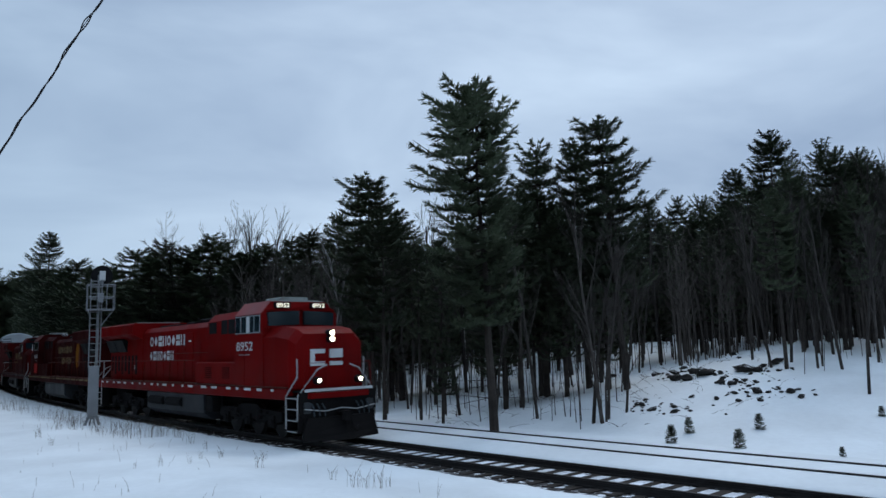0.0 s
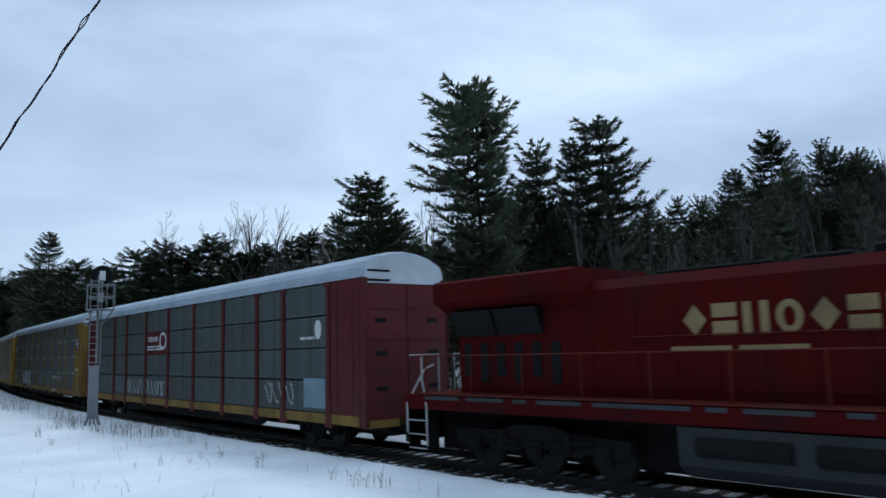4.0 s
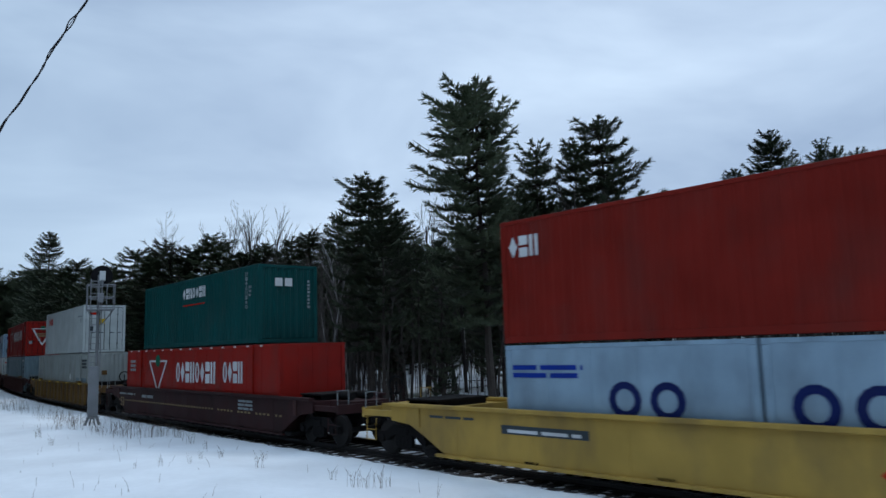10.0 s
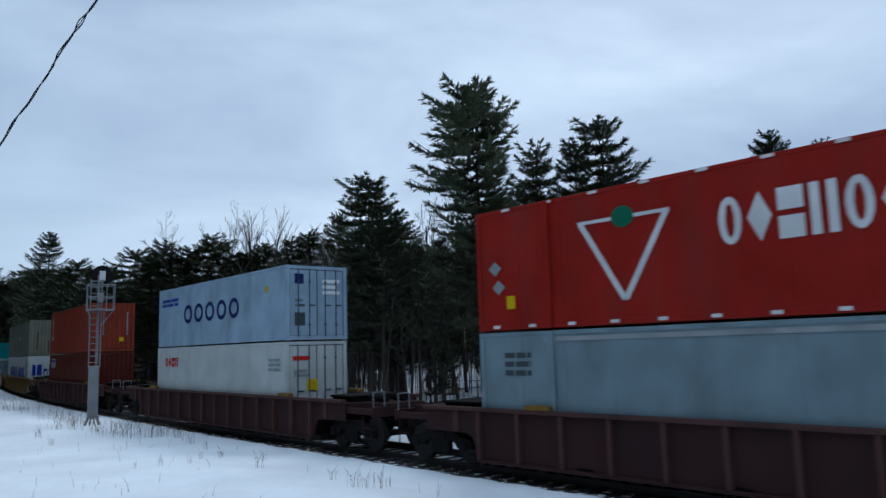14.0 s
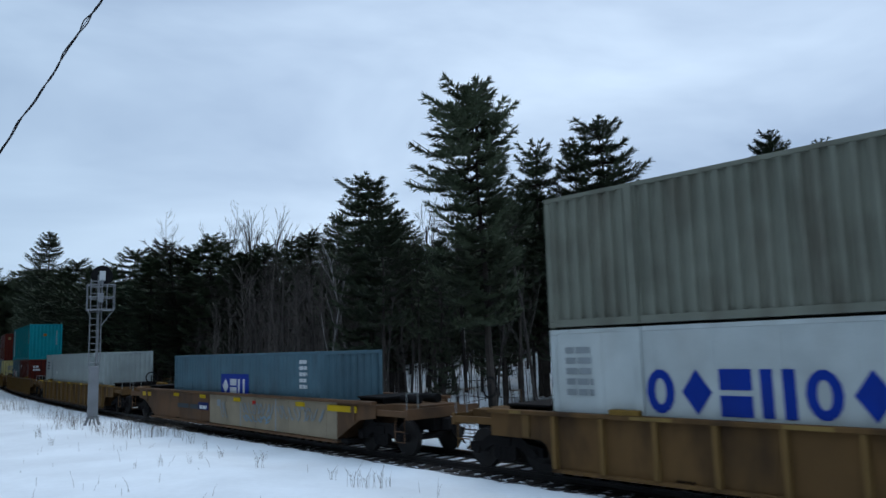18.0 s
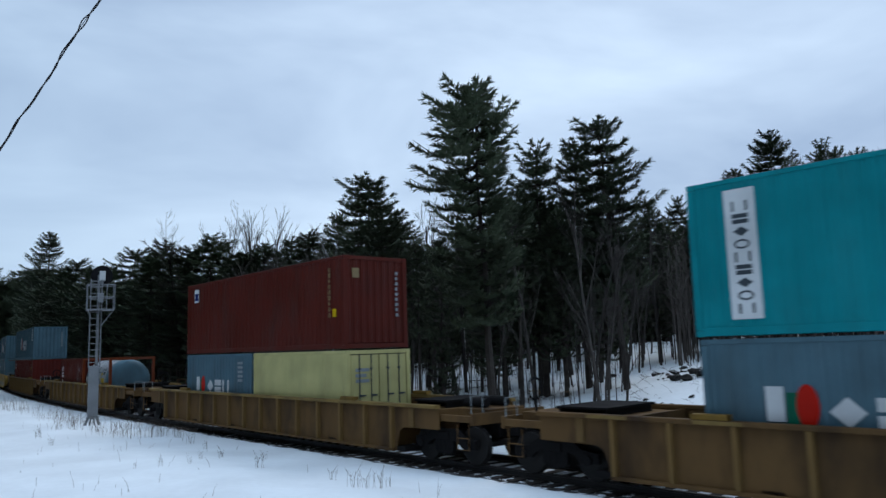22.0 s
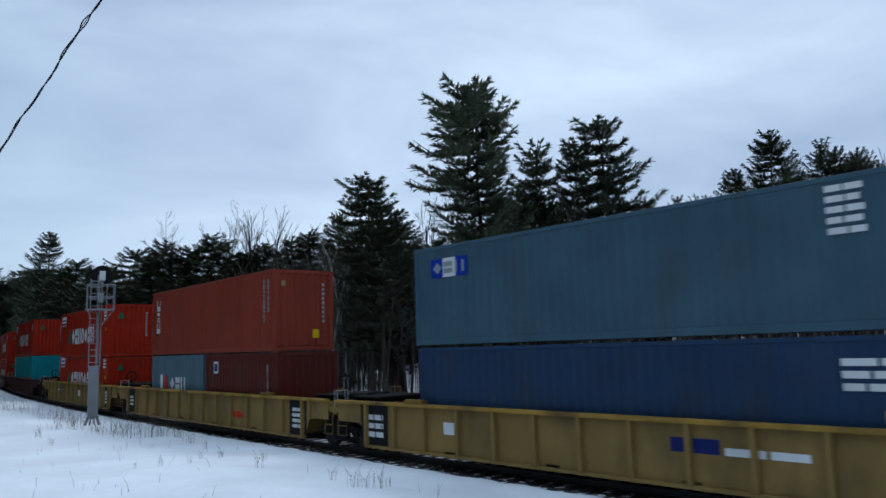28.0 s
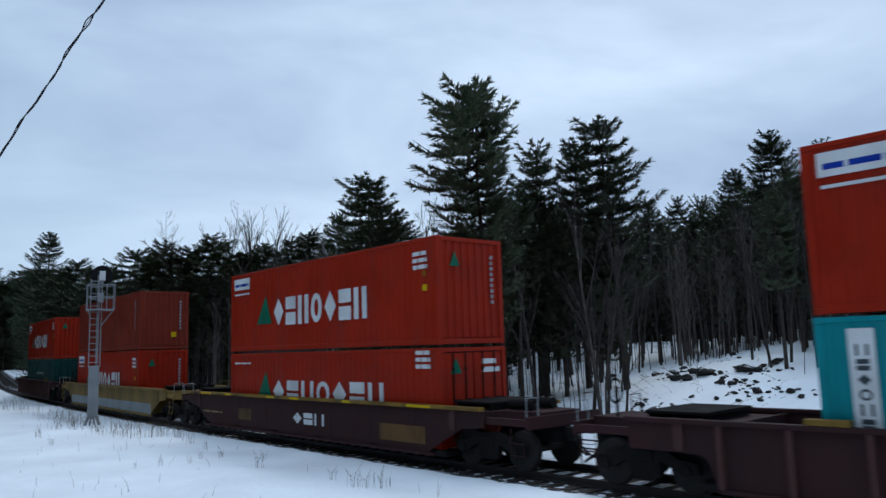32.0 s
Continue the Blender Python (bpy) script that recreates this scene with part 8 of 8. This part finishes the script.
# ---- the signal mast beside the line ----
def signal_mast(x, y):
    g = -0.02
    mast = thing("railway_signal_mast", "galvanised railway signal mast with ladder, cage platform and black round target", "railway signal", m=pose(x, y, g, 0, 0, 28))
    m = Mesh()
    for k in range(10):
        a = 2 * math.pi * k / 10
        m.tube([(0.32 * math.cos(a), 0.28 * math.sin(a), 0.0), (0.20 * math.cos(a), 0.2 * math.sin(a), 0.32)], 0.028, 5)
    part("base_spider", m.tube([(0, 0, 0.28), (0, 0, 0.36)], 0.26, 12), GALV, mast)
    part("equipment_case", Mesh().box(-0.21, 0.21, -0.16, 0.16, 0.36, 2.6, 0.03), GALV, mast, "tall grey steel case")
    part("case_door", Mesh().box(-0.16, 0.16, -0.175, -0.16, 0.5, 2.48, 0.004), GALV, mast)
    part("pole", Mesh().tube([(0.10, 0.06, 2.5), (0.10, 0.06, 6.7)], 0.06, 12), GALV, mast)
    for dx in (-0.23, 0.23):
        part("ladder_rail", Mesh().tube([(dx, -0.14, 2.55), (dx, -0.14, 6.5)], 0.028, 6), GALV, mast)
    z = 2.75
    while z < 6.4:
        part("rung", Mesh().tube([(-0.23, -0.14, z), (0.23, -0.14, z)], 0.018, 5), GALV, mast)
        z += 0.28
    part("platform", Mesh().box(-0.37, 0.75, -0.42, 0.42, 5.07, 5.11), GALV, mast)
    for z in (5.11, 5.66, 6.22):
        part("cage_rail", Mesh().tube([(-0.37, -0.42, z), (0.75, -0.42, z), (0.75, 0.42, z), (-0.37, 0.42, z), (-0.37, -0.42, z)], 0.024, 6), GALV, mast)
    for px, py in ((-0.37, -0.42), (0.42, -0.42), (0.75, -0.42), (0.75, 0.42), (-0.37, 0.42)):
        part("cage_post", Mesh().tube([(px, py, 5.1), (px, py, 6.22)], 0.024, 6), GALV, mast)
    for px, pz in ((-0.35, 0.25), (0.72, 0.7)):
        part("brace", Mesh().tube([(px, -0.3, 5.08), (0.22 if px > 0 else -0.2, -0.12, 5.08 - pz)], 0.028, 6), GALV, mast)
    part("relay_box", Mesh().box(0.06, 0.3, -0.25, 0.05, 5.42, 5.85, 0.02), GALV, mast)
    tg = part("target", Mesh().loft([[(0.22 + 0.46 * math.cos(2 * math.pi * k / 28) * r, yy, 6.66 + 0.46 * math.sin(2 * math.pi * k / 28) * r) for k in range(28)] for yy, r in ((0.06, 1.0), (0.02, 1.0), (0.02, 0.62), (0.06, 0.62))], False), BLACK, mast, "black round signal target")
    part("target_plate", Mesh().loft([[(0.22 + 0.3 * math.cos(2 * math.pi * k / 24), yy, 6.66 + 0.3 * math.sin(2 * math.pi * k / 24)) for k in range(24)] for yy in (0.03, 0.05)]), BLACK, tg)
    part("lamp_housing", Mesh().box(0.12, 0.36, -0.16, 0.02, 6.42, 6.86, 0.03), P["mwhite"], mast, "pale rear of the lamp housing")
    part("clamp", Mesh().box(0.05, 0.3, -0.05, 0.05, 6.3, 6.42, 0.01), GALV, mast)


signal_mast(-15.78, 33.68)


# ---- the service cable that swings before the camera ----
def cable():
    ob = thing("overhead_cable", "black twisted overhead service cable hanging across the sky", "overhead cable")
    a, b = Vector(CABLE_A), Vector(CABLE_B)
    d = (b - a).normalized()
    u = d.cross(Vector((0, 0, 1))).normalized()
    v = d.cross(u)
    for ph in (0.0, math.pi):
        path = []
        n = 420
        for i in range(n + 1):
            t = i / n
            p = a.lerp(b, t) - Vector((0, 0, 0.12 * math.sin(t * math.pi)))
            w = ph + (b - a).length * t * 2 * math.pi / 0.62 + 1.6 * math.sin(t * 31) + 0.9 * math.sin(t * 77)
            loose = 0.0045 + 0.0035 * math.sin(t * 53) ** 2 + 0.013 * math.exp(-((t - 0.34) / 0.03) ** 2)
            wander = u * (0.010 * math.sin(t * 47) + 0.006 * math.sin(t * 111))
            path.append(p + wander + (u * math.cos(w) + v * math.sin(w)) * loose)
        part("strand", Mesh().tube(path, 0.0068, 6), CABLE, ob)
    part("messenger_wire", Mesh().tube([a.lerp(b, i / 60) - Vector((0, 0, 0.12 * math.sin(i / 60 * math.pi) - 0.004)) + u * (0.010 * math.sin(i / 60 * 47)) for i in range(61)], 0.004, 5), CABLE, ob)
    return ob


CABLE_A, CABLE_B = (-1.841, 6.500, 8.260), (-7.104, 9.000, 2.896)
swing = cable()
SWAY = ((0, 175), (2, 172), (3.5, 170), (5.8, 176), (6.2, 168), (7.0, 153), (7.6, 152), (8.2, 155), (8.8, 164), (9.2, 152), (9.6, 145), (10.4, 155), (11.6, 156), (12.3, 160), (13, 167), (14.4, 165), (16.5, 163), (17, 160), (18.4, 178), (19, 173), (20, 170), (21.5, 167), (23, 183), (23.6, 177), (24.3, 175), (25.5, 178), (27.5, 182), (28, 173), (30, 173), (32, 178))


# ---- rocks, saplings and weeds ----
def rock_mesh(seed):
    rng = random.Random(seed)
    m = Mesh()
    rings = []
    for k in range(5):
        f = k / 4
        r = math.sin(0.5 + f * 2.2)
        sx, sy = rng.uniform(-0.2, 0.2), rng.uniform(-0.2, 0.2)
        rings.append([((sx + r * math.cos(2 * math.pi * j / 7) * rng.uniform(0.6, 1.3)), sy + r * math.sin(2 * math.pi * j / 7) * rng.uniform(0.6, 1.3), f * 1.0 - 0.25 + rng.uniform(-0.16, 0.16)) for j in range(7)])
    return m.loft(rings)


LEDGE = ((10.76, 31.73, 0.49), (12.17, 30.93, 0.42), (12.63, 30.53, 0.24), (13.16, 29.96, 0.12), (11.32, 31.29, 0.13), (10.82, 29.76, 0.2), (11.0, 29.3, 0.18), (11.78, 28.9, 0.14), (11.4, 28.59, 0.1), (11.31, 27.71, 0.22), (11.62, 27.46, 0.1), (12.26, 27.03, 0.21), (10.67, 28.13, 0.12), (11.03, 27.95, 0.11), (14.98, 39.4, 0.18), (13.63, 35.1, 0.1), (9.25, 28.74, 0.14), (9.92, 27.93, 0.12))
OUTLIERS = ((8.1, 27.12, 0.17), (8.34, 27.94, 0.12), (7.54, 27.9, 0.18), (7.42, 29.04, 0.15), (7.29, 29.29, 0.12), (7.76, 29.75, 0.1), (9.98, 36.06, 0.21), (9.7, 32.89, 0.15), (10.21, 33.81, 0.21), (11.27, 35.86, 0.18), (9.05, 41.32, 0.21), (9.5, 26.0, 0.06), (12.84, 26.48, 0.07), (12.11, 27.8, 0.07), (8.75, 27.72, 0.06), (9.54, 27.3, 0.06), (8.37, 28.45, 0.08), (8.07, 28.73, 0.07), (13.04, 27.03, 0.07))
SAPLINGS = ((6.56, 22.5, 0.52), (7.75, 24.6, 0.48), (8.01, 21.14, 0.52), (9.8, 24.06, 0.48), (9.81, 19.14, 0.24), (13.67, 24.0, 0.32))
WEED_SPOTS = ((-14.86, 27.67, 2, 1.0), (-16.7, 34.2, 0, 1.0), (-15.33, 30.88, 3, 0.9), (-14.04, 30.82, 0, 0.9), (-13.0, 29.76, 3, 1.0), (-12.05, 28.83, 0, 1.0), (-11.49, 29.02, 1, 1.2), (-11.06, 29.6, 3, 0.9), (-10.18, 28.85, 1, 1.0), (-9.04, 26.87, 2, 1.0), (-13.62, 26.1, 2, 0.7), (-8.02, 19.57, 2, 0.4), (-7.5, 19.9, 2, 0.6), (-6.94, 20.44, 2, 0.5), (-7.96, 25.05, 2, 0.7), (-6.62, 22.15, 2, 0.6), (-5.06, 20.14, 2, 0.9), (-5.37, 22.05, 2, 0.6), (-2.06, 16.84, 2, 1.0), (-1.79, 16.61, 2, 0.8), (-1.5, 16.76, 2, 1.0), (-1.34, 17.18, 2, 0.6), (-27.0, 46.0, 3, 1.2), (-24.0, 43.0, 3, 1.0), (-6.96, 21.41, 2, 0.5), (-2.73, 18.02, 2, 0.7), (-20.0, 38.5, 3, 1.0), (-18.3, 36.3, 3, 0.9))


ROCKS = [rock_mesh(90 + i).data("rock", ROCK) for i in range(6)]


def scatter_rocks():
    rng = random.Random(12)
    spots = list(LEDGE + OUTLIERS)
    for x, y, r in LEDGE[:14] + OUTLIERS[:9]:
        for _ in range(5):
            spots.append((x + rng.gauss(0, 0.25 + r), y + rng.gauss(0, 0.4), r * rng.uniform(0.25, 0.6)))
    for x, y, r in spots:
        ob = new("rock", ROCKS[rng.randrange(6)])
        ob.matrix_basis = pose(x, y, ground_z(x, y) + 0.1 * r, rng.uniform(-25, 10), rng.uniform(-20, 20), rng.uniform(-25, 25))
        ob.scale = (r * rng.uniform(0.8, 1.3), r * rng.uniform(0.7, 1.1), r * rng.uniform(0.7, 1.2) if r < 0.3 else r * 0.7)
        tagged(ob, "dark grey rock poking out of the snow", "rock", "rocks on the knoll")


scatter_rocks()

SAPLING = keep(pine_parts(99, 4.4, 1.15, 0.03, 0.42, 0.25, 4.6), ("trunk", "crown"), (BARK_PINE, NEEDLES))
for x, y, h in SAPLINGS:
    plant("spruce_sapling", SAPLING, x, y, h / 4.4, x * 3, "knee-high dark spruce sapling standing in snow", "sapling", "saplings by the siding", 1.4)


def fallen_twigs():
    rng = random.Random(61)
    m = Mesh()
    for k in range(190):
        b, d = (rng.uniform(0.21, 0.46), rng.uniform(26, 38)) if k < 70 else (rng.uniform(-0.02, 0.30), rng.uniform(29, 40))
        x, y = b * d, d
        g = ground_z(x, y)
        a, ln = rng.uniform(0, 6.28), rng.uniform(0.15, 0.7) * (1.0 if k < 70 else 2.0)
        e = g + rng.uniform(0.02, 0.5) * ln
        m.tube([(x, y, g), (x + math.cos(a) * ln * 0.5, y + math.sin(a) * ln * 0.5, (g + e) / 2 + 0.05), (x + math.cos(a) * ln, y + math.sin(a) * ln, e)], rng.uniform(0.004, 0.010), 4, 0.002)
    ob = thing("fallen_twigs", "dark fallen twigs and stalks poking out of the snow", "twigs", kind="stuff")
    part("twigs", m, BARK_PINE, ob)["kind"] = "stuff"


fallen_twigs()


def weed_mesh(seed, n, h, sp):
    rng = random.Random(seed)
    m = Mesh()
    for _ in range(n):
        x, y = rng.gauss(0, sp), rng.gauss(0, sp)
        hh = h * rng.uniform(0.35, 1.0)
        lx, ly = rng.uniform(-0.4, 0.4) * hh, rng.uniform(-0.4, 0.4) * hh
        m.tube([(x, y, -0.05), (x + lx * 0.3, y + ly * 0.3, hh * 0.6), (x + lx, y + ly, hh)], 0.0042, 3, 0.002)
        for _ in range(rng.randint(1, 4)):
            a, t = rng.uniform(0, 6.28), rng.uniform(0.35, 0.9)
            px, py, l2 = x + lx * t * t, y + ly * t * t, hh * rng.uniform(0.12, 0.3)
            m.tube([(px, py, hh * t), (px + math.cos(a) * l2 * 0.7, py + math.sin(a) * l2 * 0.7, hh * t + l2)], 0.0032, 3, 0.0018)
    return m


WEEDS = [weed_mesh(120 + i, n, h, sp).data("stems", GRASS) for i, (n, h, sp) in enumerate(((26, 0.9, 0.3), (14, 0.65, 0.16), (7, 0.5, 0.08), (40, 0.75, 0.5)))]
for x, y, k, sc in WEED_SPOTS:
    t = thing("dry_weeds", "tuft of dry brown weed stalks standing through snow", "weeds", "weed tufts by the track")
    t.matrix_basis = pose(x, y, ground_z(x, y), 0, 0, x * 50)
    t.scale = (sc, sc, sc)
    part("stems", WEEDS[k], None, t)


def lone_stalks():
    rng = random.Random(19)
    m = Mesh()
    n = 0
    while n < 70:
        b, d = rng.uniform(-0.58, 0.0), rng.uniform(13, 36)
        x, y = b * d, d
        if off(x, y)[1] > -2.6:
            continue
        n += 1
        g, h = ground_z(x, y), rng.uniform(0.05, 0.34)
        lx, ly = rng.uniform(-0.5, 0.5) * h, rng.uniform(-0.5, 0.5) * h
        m.tube([(x, y, g - 0.03), (x + lx * 0.4, y + ly * 0.4, g + h * 0.6), (x + lx, y + ly, g + h)], 0.0045, 3, 0.002)
    ob = thing("grass_stubble", "single dry grass stalks scattered over the snow", "grass", kind="stuff")
    part("stalks", m, GRASS, ob)["kind"] = "stuff"


lone_stalks()


def motions():
    for ob, u, turned, z in MOVING:
        walk(ob, rows_for(u, turned, z))
    # the cable sways in the wind of the train
    walk(swing, [(t, pose((p - 181) * 0.0062, 0, 0)) for t, p in SWAY])

motions()
